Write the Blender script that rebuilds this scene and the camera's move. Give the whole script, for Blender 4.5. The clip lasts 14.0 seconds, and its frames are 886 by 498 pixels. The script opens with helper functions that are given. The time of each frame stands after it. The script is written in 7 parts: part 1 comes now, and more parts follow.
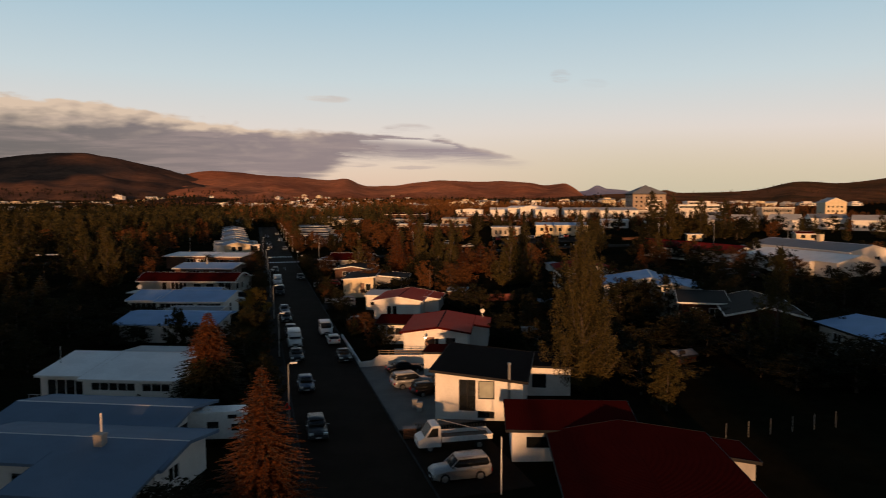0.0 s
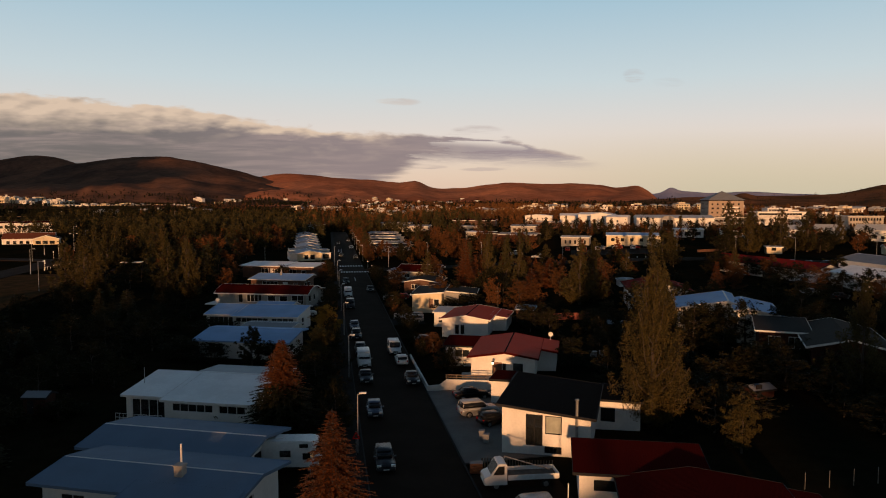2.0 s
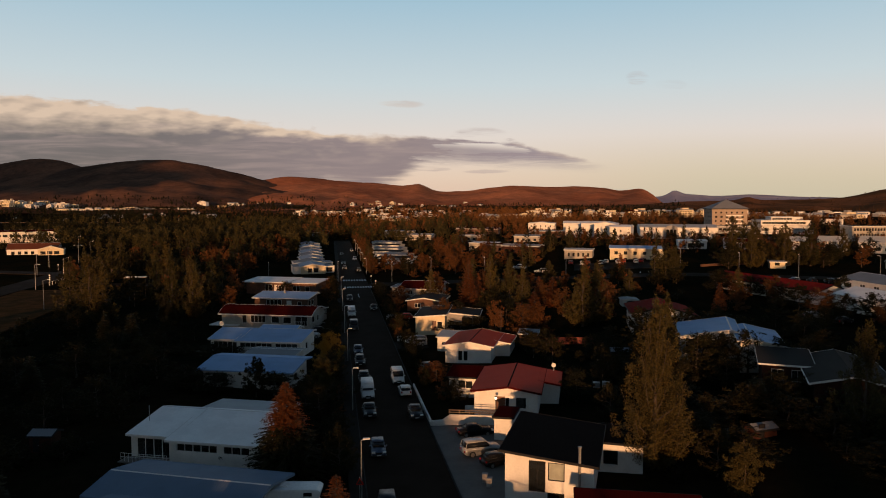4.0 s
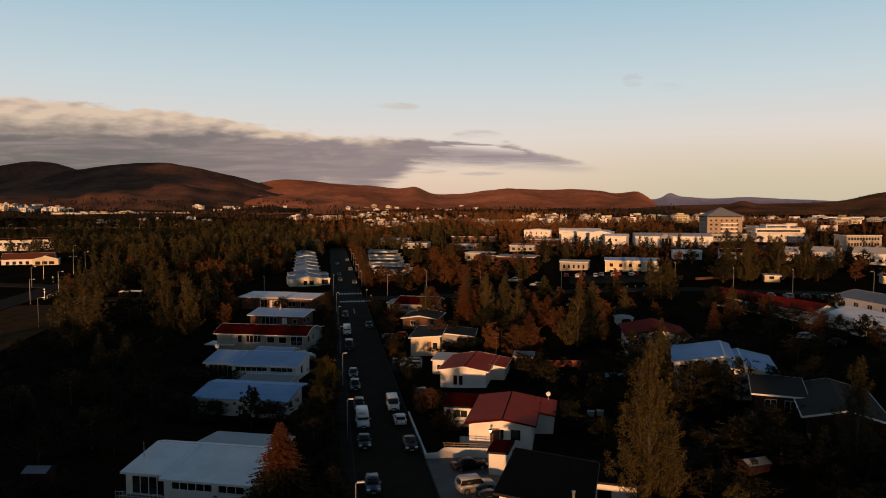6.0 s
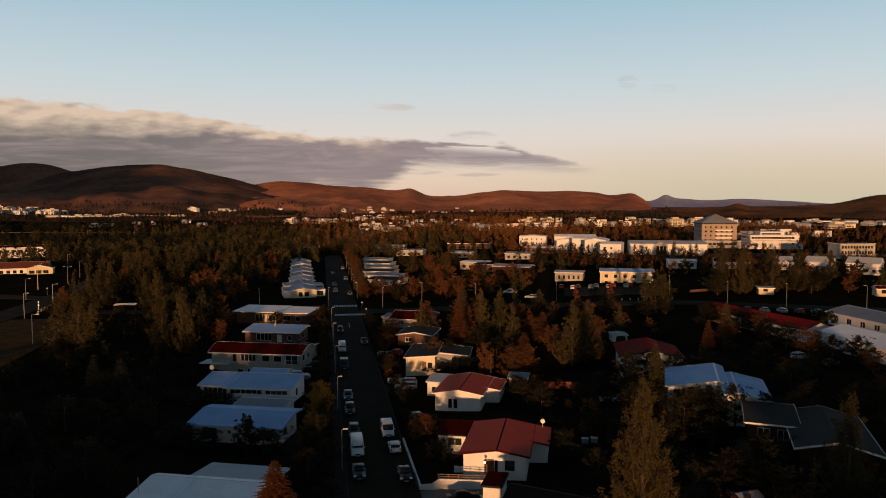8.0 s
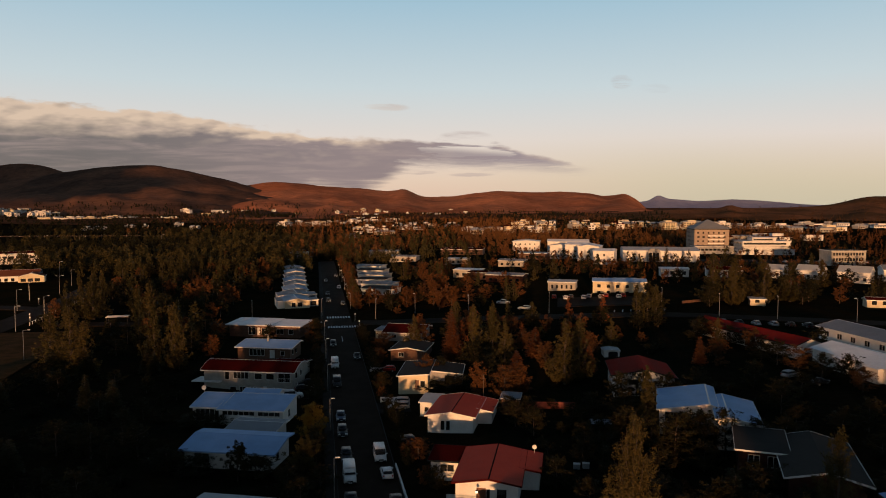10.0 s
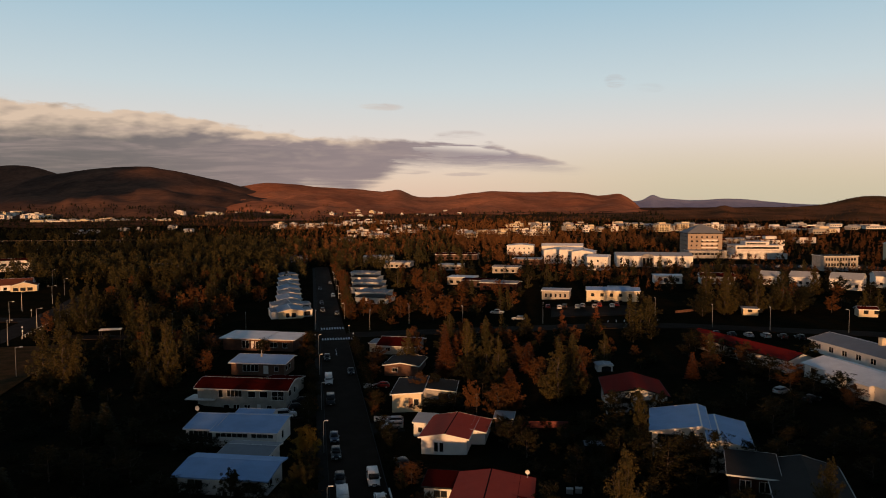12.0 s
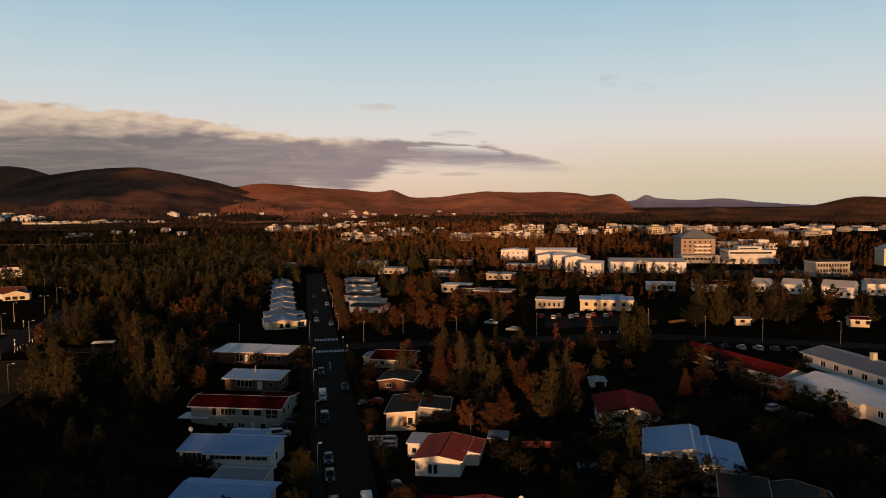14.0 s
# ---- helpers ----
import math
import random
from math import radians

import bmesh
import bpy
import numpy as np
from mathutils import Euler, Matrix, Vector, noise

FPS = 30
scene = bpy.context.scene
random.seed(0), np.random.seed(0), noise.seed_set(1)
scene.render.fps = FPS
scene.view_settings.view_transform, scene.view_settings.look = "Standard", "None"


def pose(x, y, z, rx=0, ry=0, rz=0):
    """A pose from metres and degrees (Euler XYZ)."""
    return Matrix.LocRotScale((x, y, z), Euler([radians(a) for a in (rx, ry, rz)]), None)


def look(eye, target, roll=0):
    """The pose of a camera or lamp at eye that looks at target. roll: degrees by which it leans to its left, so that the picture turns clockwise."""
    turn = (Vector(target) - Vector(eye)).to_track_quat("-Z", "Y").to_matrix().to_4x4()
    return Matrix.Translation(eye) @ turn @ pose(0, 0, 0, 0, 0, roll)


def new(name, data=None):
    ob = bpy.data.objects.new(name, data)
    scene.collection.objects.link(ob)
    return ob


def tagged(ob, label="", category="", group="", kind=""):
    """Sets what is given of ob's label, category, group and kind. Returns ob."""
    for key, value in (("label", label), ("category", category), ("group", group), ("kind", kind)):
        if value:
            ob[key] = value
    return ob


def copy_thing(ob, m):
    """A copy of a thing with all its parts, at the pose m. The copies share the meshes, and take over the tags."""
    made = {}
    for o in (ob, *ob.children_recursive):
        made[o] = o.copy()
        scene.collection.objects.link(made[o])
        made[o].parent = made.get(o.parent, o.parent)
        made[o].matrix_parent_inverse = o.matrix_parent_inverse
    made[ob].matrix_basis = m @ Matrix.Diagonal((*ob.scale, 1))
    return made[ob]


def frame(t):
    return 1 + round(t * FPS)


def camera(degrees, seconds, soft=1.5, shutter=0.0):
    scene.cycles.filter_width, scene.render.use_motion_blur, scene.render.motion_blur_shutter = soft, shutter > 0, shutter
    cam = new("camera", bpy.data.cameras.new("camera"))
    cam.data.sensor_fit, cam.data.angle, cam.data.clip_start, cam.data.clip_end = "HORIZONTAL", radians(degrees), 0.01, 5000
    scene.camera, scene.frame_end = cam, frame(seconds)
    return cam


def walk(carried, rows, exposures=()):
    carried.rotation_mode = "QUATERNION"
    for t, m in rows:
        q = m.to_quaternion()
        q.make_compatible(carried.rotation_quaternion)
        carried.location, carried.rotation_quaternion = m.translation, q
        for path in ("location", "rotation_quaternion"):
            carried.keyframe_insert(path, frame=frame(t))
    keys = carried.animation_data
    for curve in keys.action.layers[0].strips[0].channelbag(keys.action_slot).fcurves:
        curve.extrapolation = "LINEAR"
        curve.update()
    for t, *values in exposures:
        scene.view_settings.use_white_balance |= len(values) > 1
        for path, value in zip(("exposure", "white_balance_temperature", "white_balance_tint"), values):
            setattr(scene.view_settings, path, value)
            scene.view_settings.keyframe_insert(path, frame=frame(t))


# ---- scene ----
cam = camera(64.0, 14.0, soft=1.0, shutter=0.5)
PATH = [
    (0, (-8.054, 1.295, 21.949), (-7.546, 3.224, 21.805), -0.1),
    (0.5, (-7.977, 1.275, 22.217), (-7.583, 3.231, 22.075), -0.1),
    (1, (-7.89, 1.255, 22.939), (-7.538, 3.219, 22.798), -0.1),
    (1.5, (-7.958, 1.237, 23.957), (-7.626, 3.204, 23.817), -0.1),
    (2, (-8.017, 1.22, 25.074), (-7.698, 3.189, 24.935), -0.0),
    (2.5, (-8.052, 1.204, 26.141), (-7.741, 3.175, 26.004), -0.0),
    (3, (-8.109, 1.189, 27.264), (-7.8, 3.16, 27.129), 0.0),
    (5.5, (-7.853, 1.133, 32.584), (-7.536, 3.103, 32.455), 0.0),
    (6, (-7.846, 1.126, 33.598), (-7.525, 3.096, 33.471), 0.0),
    (6.5, (-7.83, 1.119, 34.62), (-7.506, 3.088, 34.494), 0.0),
    (7, (-7.827, 1.114, 35.664), (-7.5, 3.083, 35.538), -0.0),
    (7.5, (-7.684, 1.11, 36.67), (-7.355, 3.079, 36.545), -0.1),
    (8, (-7.665, 1.107, 37.688), (-7.332, 3.075, 37.564), -0.0),
    (10.5, (-7.286, 1.111, 42.753), (-6.932, 3.076, 42.629), -0.1),
    (11, (-7.165, 1.115, 43.771), (-6.808, 3.079, 43.647), -0.2),
    (11.5, (-7.112, 1.121, 44.722), (-6.751, 3.084, 44.598), -0.2),
    (12, (-7.029, 1.128, 45.783), (-6.664, 3.091, 45.658), -0.2),
    (12.5, (-6.946, 1.136, 46.782), (-6.577, 3.097, 46.657), -0.2),
    (13, (-6.925, 1.145, 47.803), (-6.551, 3.106, 47.677), -0.2),
    (13.5, (-6.829, 1.155, 48.865), (-6.452, 3.116, 48.739), -0.2),
    (14, (-6.884, 1.166, 49.919), (-6.503, 3.125, 49.793), -0.3),
]
walk(cam, [(t, look(e, g, r)) for t, e, g, r in PATH])

# ---- world, sun ----
SUN_AZ, SUN_EL = radians(196.5), radians(3.3)      # direction to the sun, from +y clockwise
to_sun = Vector((math.sin(SUN_AZ) * math.cos(SUN_EL), math.cos(SUN_AZ) * math.cos(SUN_EL), math.sin(SUN_EL)))
sun = new("sun", bpy.data.lights.new("sun", "SUN"))
sun.data.energy, sun.data.angle, sun.data.color = 4.8, radians(1.1), (1.0, 0.50, 0.22)
sun.matrix_world = look(to_sun * 100, (0, 0, 0))
sun.location = to_sun * 200


class Nodes:
    """Short way to write node trees."""

    def __init__(self, tree):
        self.t = tree
        tree.nodes.clear()

    def add(self, kind):
        return self.t.nodes.new(kind)

    def link(self, a, b):
        self.t.links.new(a, b)

    def put(self, socket, value):
        if isinstance(value, bpy.types.NodeSocket):
            self.link(value, socket)
        else:
            socket.default_value = value

    def math(self, op, a, b=0.0, c=0.0, clamp=False):
        n = self.add("ShaderNodeMath")
        n.operation, n.use_clamp = op, clamp
        for s, v in zip(n.inputs, (a, b, c)):
            self.put(s, v)
        return n.outputs[0]

    def span(self, value, lo, hi, a=0.0, b=1.0, smooth=True):
        n = self.add("ShaderNodeMapRange")
        n.interpolation_type = "SMOOTHSTEP" if smooth else "LINEAR"
        for s, v in zip(n.inputs[:5], (value, lo, hi, a, b)):
            self.put(s, v)
        return n.outputs[0]

    def ramp(self, value, stops):
        n = self.add("ShaderNodeValToRGB")
        while len(n.color_ramp.elements) < len(stops):
            n.color_ramp.elements.new(0.5)
        for e, (p, col) in zip(n.color_ramp.elements, stops):
            e.position = p
            e.color = (*col, 1) if isinstance(col, tuple) else (col, col, col, 1)
        self.put(n.inputs[0], value)
        return n.outputs[0]

    def mix(self, f, a, b, mode="MIX"):
        n = self.add("ShaderNodeMix")
        n.data_type, n.blend_type = "RGBA", mode
        self.put(n.inputs[0], f)
        for s, v in ((n.inputs[6], a), (n.inputs[7], b)):
            self.put(s, (*v, 1) if isinstance(v, tuple) else v)
        return n.outputs[2]

    def noise(self, vector, scale, detail=4.0, rough=0.55, distort=0.0):
        n = self.add("ShaderNodeTexNoise")
        self.put(n.inputs["Vector"], vector)
        n.inputs["Scale"].default_value, n.inputs["Detail"].default_value = scale, detail
        n.inputs["Roughness"].default_value, n.inputs["Distortion"].default_value = rough, distort
        return n.outputs[0]


world = bpy.data.worlds.new("evening_sky")
scene.world = world
world.use_nodes = True
N = Nodes(world.node_tree)
sky = N.add("ShaderNodeTexSky")
sky.sky_type, sky.sun_disc = "NISHITA", False
sky.sun_elevation, sky.sun_rotation = SUN_EL, SUN_AZ
sky.air_density, sky.dust_density, sky.ozone_density, sky.altitude = 1.0, 0.6, 1.4, 60
way = N.add("ShaderNodeTexCoord").outputs["Generated"]
xyz = N.add("ShaderNodeSeparateXYZ")
N.link(way, xyz.inputs[0])
wx, wy, wz = xyz.outputs
# clouds lie on a vertical sheet far ahead: U to the right, V up
ahead = N.math("GREATER_THAN", wy, 0.05)
far_y = N.math("MAXIMUM", wy, 0.05)
U, V = N.math("DIVIDE", wx, far_y), N.math("DIVIDE", wz, far_y)
uv = N.add("ShaderNodeCombineXYZ")
N.put(uv.inputs[0], U), N.put(uv.inputs[1], N.math("MULTIPLY", V, 3.2))
puff = N.noise(uv.outputs[0], 14.0, 7.0, 0.58)
broad = N.noise(uv.outputs[0], 4.0, 4.0, 0.5)
streak_uv = N.add("ShaderNodeCombineXYZ")
N.put(streak_uv.inputs[0], N.math("MULTIPLY", U, 0.8)), N.put(streak_uv.inputs[1], N.math("MULTIPLY", V, 9.0))
streak = N.noise(streak_uv.outputs[0], 9.0, 6.0, 0.6, 0.4)
lump = N.span(U, -0.1, 0.12, 1.0, 0.6)
wob = N.math("MULTIPLY", N.math("MULTIPLY", N.math("SUBTRACT", puff, 0.5), 0.042), lump)
# upper edge of the bank falls to the right, the lower edge rises
u01 = N.span(U, -0.6, 0.5, 0.0, 1.0, smooth=False)
top = N.ramp(u01, [(0.0, 0.125), (0.1, 0.131), (0.18, 0.1345), (0.25, 0.1345), (0.30, 0.131), (0.364, 0.1246), (0.43, 0.117), (0.477, 0.1075), (0.538, 0.097), (0.595, 0.094), (0.652, 0.0915), (0.69, 0.092), (0.711, 0.099), (0.733, 0.1015), (0.764, 0.098), (0.786, 0.086), (0.833, 0.0745), (0.896, 0.058), (1.0, 0.045)])
bot = N.ramp(u01, [(0.0, 0.0), (0.50, 0.008), (0.538, 0.026), (0.594, 0.020), (0.623, 0.030), (0.645, 0.045), (0.667, 0.055), (0.711, 0.057), (0.756, 0.054), (0.833, 0.054), (0.896, 0.0555), (1.0, 0.06)])
top_v = N.math("SUBTRACT", N.math("ADD", top, wob), V)
bot_v = N.math("SUBTRACT", V, N.math("ADD", bot, N.math("MULTIPLY", N.math("SUBTRACT", streak, 0.5), 0.05)))
body = N.math("MULTIPLY", N.span(top_v, -0.0015, 0.0055), N.span(bot_v, -0.010, 0.012))
thin = N.span(U, -0.02, 0.16, 1.0, 0.0)
holes = N.span(streak, N.math("SUBTRACT", 0.40, N.math("MULTIPLY", thin, 0.5)), N.math("SUBTRACT", 0.52, N.math("MULTIPLY", thin, 0.5)))
core = N.span(N.math("ABSOLUTE", N.math("SUBTRACT", V, N.math("SUBTRACT", 0.078, N.math("MULTIPLY", U, 0.055)))), 0.006, 0.018, 1.0, 0.0)
body = N.math("MULTIPLY", body, N.math("MAXIMUM", holes, N.math("MULTIPLY", core, 0.85)))
body = N.math("MULTIPLY", body, N.span(U, 0.36, 0.42, 1.0, 0.0))


def wisp(u0, v0, su, sv, amount):
    """One small loose cloud."""
    a = N.math("POWER", N.math("DIVIDE", N.math("SUBTRACT", U, u0), su), 2.0)
    b = N.math("POWER", N.math("DIVIDE", N.math("SUBTRACT", N.math("SUBTRACT", V, v0), N.math("MULTIPLY", wob, 0.35)), sv), 2.0)
    return N.math("MULTIPLY", N.span(N.math("ADD", a, b), 0.15, 1.0, amount, 0.0), N.span(streak, 0.3, 0.62))


small = N.math("MAXIMUM", wisp(0.447, 0.182, 0.020, 0.012, 1.0), wisp(0.098, 0.137, 0.036, 0.006, 0.8))
small = N.math("MAXIMUM", small, wisp(0.50, 0.174, 0.03, 0.008, 0.25))
small = N.math("MAXIMUM", small, wisp(0.212, 0.098, 0.042, 0.008, 0.8))
small = N.math("MAXIMUM", small, wisp(0.138, 0.046, 0.036, 0.0035, 0.8))
small = N.math("MAXIMUM", small, wisp(0.222, 0.0435, 0.04, 0.003, 0.6))
rim = N.span(U, -0.45, 0.12, 0.040, 0.008)
edge = N.math("ADD", top_v, N.math("MULTIPLY", N.math("SUBTRACT", broad, 0.5), 0.035))
lit = N.math("MULTIPLY", N.span(N.math("DIVIDE", edge, rim), 0.15, 1.4, 1.0, 0.0), N.span(U, 0.02, 0.20, 1.0, 0.25))
# relief of the billows, lit from the upper left
side_uv = N.add("ShaderNodeCombineXYZ")
N.put(side_uv.inputs[0], N.math("ADD", U, 0.012)), N.put(side_uv.inputs[1], N.math("ADD", N.math("MULTIPLY", V, 3.2), -0.018))
soft_puff = N.noise(uv.outputs[0], 14.0, 3.0, 0.5)
relief = N.math("MULTIPLY", N.math("SUBTRACT", N.noise(side_uv.outputs[0], 14.0, 3.0, 0.5), soft_puff), 2.2)
lit = N.math("ADD", lit, N.math("MULTIPLY", N.math("MULTIPLY", relief, N.span(edge, 0.0, 0.055, 1.0, 0.12)), N.span(U, -0.05, 0.2, 1.0, 0.35)), clamp=True)
deep = N.mix(N.span(U, -0.32, 0.08), (0.145, 0.130, 0.127), (0.265, 0.208, 0.212))
deep = N.mix(N.span(U, 0.08, 0.30), deep, (0.30, 0.245, 0.27))
deep = N.mix(N.math("MULTIPLY", N.span(streak, 0.42, 0.72), 0.55), deep, (0.40, 0.30, 0.275))
cloud_col = N.mix(lit, deep, (0.70, 0.53, 0.395))
cloud_col = N.mix(N.math("MULTIPLY", small, N.span(body, 0.0, 0.6, 0.8, 0.0)), cloud_col, (0.60, 0.47, 0.43))
mask = N.math("MULTIPLY", N.math("MAXIMUM", body, N.math("MULTIPLY", small, 0.95)), ahead)
SKY = 0.045
# evening gradient: peach at the horizon, pale blue above it, deep blue overhead
glow = N.ramp(N.math("MAXIMUM", wz, 0.0), [(0.0, (0.74, 0.52, 0.40)), (0.035, (0.78, 0.60, 0.48)), (0.09, (0.765, 0.675, 0.63)), (0.16, (0.585, 0.665, 0.70)), (0.27, (0.365, 0.54, 0.655)), (0.36, (0.165, 0.275, 0.385)), (0.5, (0.078, 0.130, 0.200)), (1.0, (0.031, 0.054, 0.100))])
scatter = N.add("ShaderNodeVectorMath")
scatter.operation = "SCALE"
N.link(sky.outputs[0], scatter.inputs[0])
scatter.inputs["Scale"].default_value = SKY * 0.35
glow = N.mix(N.math("MULTIPLY", N.math("MULTIPLY", N.span(U, 0.12, 0.62), N.span(V, 0.0, 0.13, 0.85, 0.0)), ahead), glow, (0.59, 0.545, 0.40))
light = N.add("ShaderNodeBackground")
N.link(N.mix(1.0, scatter.outputs[0], glow, "ADD"), light.inputs[0])
# the half of the sky behind the viewer is dimmed to deepen shade
N.put(light.inputs[1], N.span(wy, -0.6, 0.75, 0.48, 0.94))
cloud = N.add("ShaderNodeBackground")
N.link(cloud_col, cloud.inputs[0])
cloud.inputs[1].default_value = 1.0
both = N.add("ShaderNodeMixShader")
N.put(both.inputs[0], N.math("MULTIPLY", mask, 0.95))
N.link(light.outputs[0], both.inputs[1]), N.link(cloud.outputs[0], both.inputs[2])
N.link(both.outputs[0], N.add("ShaderNodeOutputWorld").inputs[0])


# ---- materials ----
def material(name, col, col2=None, scale=1.5, rough=0.8, metal=0.0, bump=0.0, bscale=12.0, wave=None, vary=0.0, gloss=0.5, dirt=0.25):
    """A surface with two scales of variation, fine relief, and ribs along wave = (axis, pitch in metres)."""
    m = bpy.data.materials.new(name)
    m.use_nodes = True
    n = Nodes(m.node_tree)
    out, p = n.add("ShaderNodeOutputMaterial"), n.add("ShaderNodeBsdfPrincipled")
    n.link(p.outputs[0], out.inputs[0])
    place = n.add("ShaderNodeTexCoord").outputs["Object"]
    col2 = col2 or tuple(c * 0.72 for c in col)
    base = n.mix(n.span(n.noise(place, scale, 5.0), 0.35, 0.65), col, col2)
    fine = n.noise(place, scale * 9, 6.0, 0.65)
    base = n.mix(dirt, base, n.ramp(fine, [(0.3, 0.35), (0.65, 1.0)]), "MULTIPLY")
    if vary:
        rnd = n.add("ShaderNodeObjectInfo").outputs["Random"]
        hsv = n.add("ShaderNodeHueSaturation")
        n.put(hsv.inputs["Value"], n.span(rnd, 0.0, 1.0, 1 - vary, 1 + vary, smooth=False))
        n.link(base, hsv.inputs["Color"])
        base = hsv.outputs[0]
    n.link(base, p.inputs["Base Color"])
    n.put(p.inputs["Roughness"], n.span(fine, 0.2, 0.8, max(rough - 0.1, 0.03), min(rough + 0.1, 1.0)))
    p.inputs["Metallic"].default_value, p.inputs["Specular IOR Level"].default_value = metal, gloss
    height = None
    if wave:
        w = n.add("ShaderNodeTexWave")
        w.wave_type, w.bands_direction = "BANDS", wave[0]
        n.link(place, w.inputs["Vector"])
        w.inputs["Scale"].default_value = 0.314 / wave[1]
        height, strength = w.outputs[1], 0.3
    elif bump:
        height, strength = n.noise(place, bscale, 5.0, 0.6), bump
    if height:
        b = n.add("ShaderNodeBump")
        b.inputs["Strength"].default_value, b.inputs["Distance"].default_value = strength, 0.03
        n.link(height, b.inputs["Height"]), n.link(b.outputs[0], p.inputs["Normal"])
    return m


def leaf_material(name, cols):
    """Thin leaves of several hues that let some light through."""
    m = bpy.data.materials.new(name)
    m.use_nodes = True
    n = Nodes(m.node_tree)
    out, p, tr, mx = (n.add(k) for k in ("ShaderNodeOutputMaterial", "ShaderNodeBsdfPrincipled", "ShaderNodeBsdfTranslucent", "ShaderNodeMixShader"))
    island = n.add("ShaderNodeNewGeometry").outputs["Random Per Island"]
    rnd = n.add("ShaderNodeObjectInfo").outputs["Random"]
    place = n.add("ShaderNodeTexCoord").outputs["Object"]
    f = n.math("ADD", n.math("MULTIPLY", island, 0.45), n.math("MULTIPLY", rnd, 0.35))
    f = n.math("ADD", f, n.math("MULTIPLY", n.noise(place, 0.5, 2.0), 0.35))
    k = len(cols) - 1
    c = n.ramp(f, [(0.15 + 0.75 * i / k, col) for i, col in enumerate(cols)])
    n.link(c, p.inputs["Base Color"]), n.link(c, tr.inputs["Color"])
    p.inputs["Roughness"].default_value, p.inputs["Specular IOR Level"].default_value = 0.7, 0.08
    mx.inputs[0].default_value = 0.40
    n.link(p.outputs[0], mx.inputs[1]), n.link(tr.outputs[0], mx.inputs[2]), n.link(mx.outputs[0], out.inputs[0])
    return m


def glass_material():
    m = bpy.data.materials.new("window_glass")
    m.use_nodes = True
    p = m.node_tree.nodes["Principled BSDF"]
    p.inputs["Base Color"].default_value = (0.03, 0.034, 0.036, 1)
    p.inputs["Roughness"].default_value, p.inputs["IOR"].default_value = 0.04, 1.5
    p.inputs["Transmission Weight"].default_value = 0.55
    return m


def lamp_glow(name, col, strength):
    m = bpy.data.materials.new(name)
    m.use_nodes = True
    p = m.node_tree.nodes["Principled BSDF"]
    p.inputs["Base Color"].default_value = (0.8, 0.78, 0.7, 1)
    p.inputs["Emission Color"].default_value, p.inputs["Emission Strength"].default_value = (*col, 1), strength
    return m


GLASS = glass_material()
CARGLASS = material("tinted_glass", (0.012, 0.013, 0.014), None, 4.0, 0.3, dirt=0.05, gloss=0.3)
# flat pale colour for a single pane, in place of glass
PALEPANE = material("pale_pane", (0.34, 0.36, 0.30), None, 0.8, 0.6, dirt=0.1)
DARKBOARD = material("dark_stained_boards", (0.055, 0.022, 0.015), None, 0.8, 0.9, wave=("Z", 0.15), gloss=0.1)
# far darker than dry grass: the gardens' shade is put into the colour
GRASS = material("shade_dark_grass", (0.011, 0.011, 0.006), (0.020, 0.014, 0.007), 0.06, 0.95, bump=0.6, bscale=3.0, dirt=0.6, gloss=0.0)
DRYLAWN = material("dry_lawn", (0.105, 0.058, 0.028), (0.062, 0.042, 0.020), 0.3, 0.95, bump=0.5, bscale=6.0, dirt=0.5, gloss=0.0)
ASPHALT = material("asphalt", (0.027, 0.0175, 0.0115), (0.034, 0.0225, 0.0155), 0.25, 0.95, bump=0.3, bscale=30, dirt=0.4, gloss=0.02)
FOOTWAY = material("worn_footway", (0.034, 0.028, 0.023), (0.026, 0.022, 0.018), 0.4, 0.95, bump=0.2, bscale=15, dirt=0.4, gloss=0.02)
PAVING = material("concrete_paving", (0.15, 0.138, 0.122), (0.12, 0.11, 0.098), 0.4, 0.95, bump=0.2, bscale=15, dirt=0.35)
KERB = material("kerb_concrete", (0.055, 0.05, 0.045), None, 0.8, 0.95, bump=0.2, gloss=0.05)
ROADPAINT = material("road_paint", (0.62, 0.61, 0.58), (0.50, 0.49, 0.47), 2.0, 0.7)
WHITE = material("white_plaster", (0.74, 0.71, 0.66), (0.66, 0.63, 0.58), 0.5, 0.85, bump=0.15, bscale=20, dirt=0.18)
CREAM = material("cream_plaster", (0.66, 0.56, 0.38), (0.58, 0.49, 0.33), 0.5, 0.85, bump=0.15, dirt=0.2)
BEIGE = material("pebble_dash", (0.40, 0.37, 0.32), (0.33, 0.30, 0.26), 0.6, 0.92, bump=0.5, bscale=40, dirt=0.35)
GREYWALL = material("grey_render", (0.33, 0.32, 0.31), None, 0.6, 0.9, bump=0.3, dirt=0.25)
TOWERWALL = material("brown_stone_cladding", (0.33, 0.255, 0.195), (0.28, 0.215, 0.165), 0.1, 0.85, bump=0.2, dirt=0.25)
REDWALL = material("red_boards", (0.20, 0.045, 0.03), None, 0.8, 0.8, wave=("Z", 0.15))
BROWNWALL = material("stained_boards", (0.13, 0.062, 0.036), None, 0.8, 0.8, wave=("X", 0.14))
TRIM = material("white_paint", (0.70, 0.69, 0.66), (0.62, 0.60, 0.57), 1.5, 0.55)
DARKTRIM = material("dark_paint", (0.02, 0.02, 0.022), None, 1.5, 0.7, gloss=0.1)
WOODDOOR = material("varnished_wood", (0.16, 0.055, 0.022), (0.11, 0.04, 0.018), 3.0, 0.5)


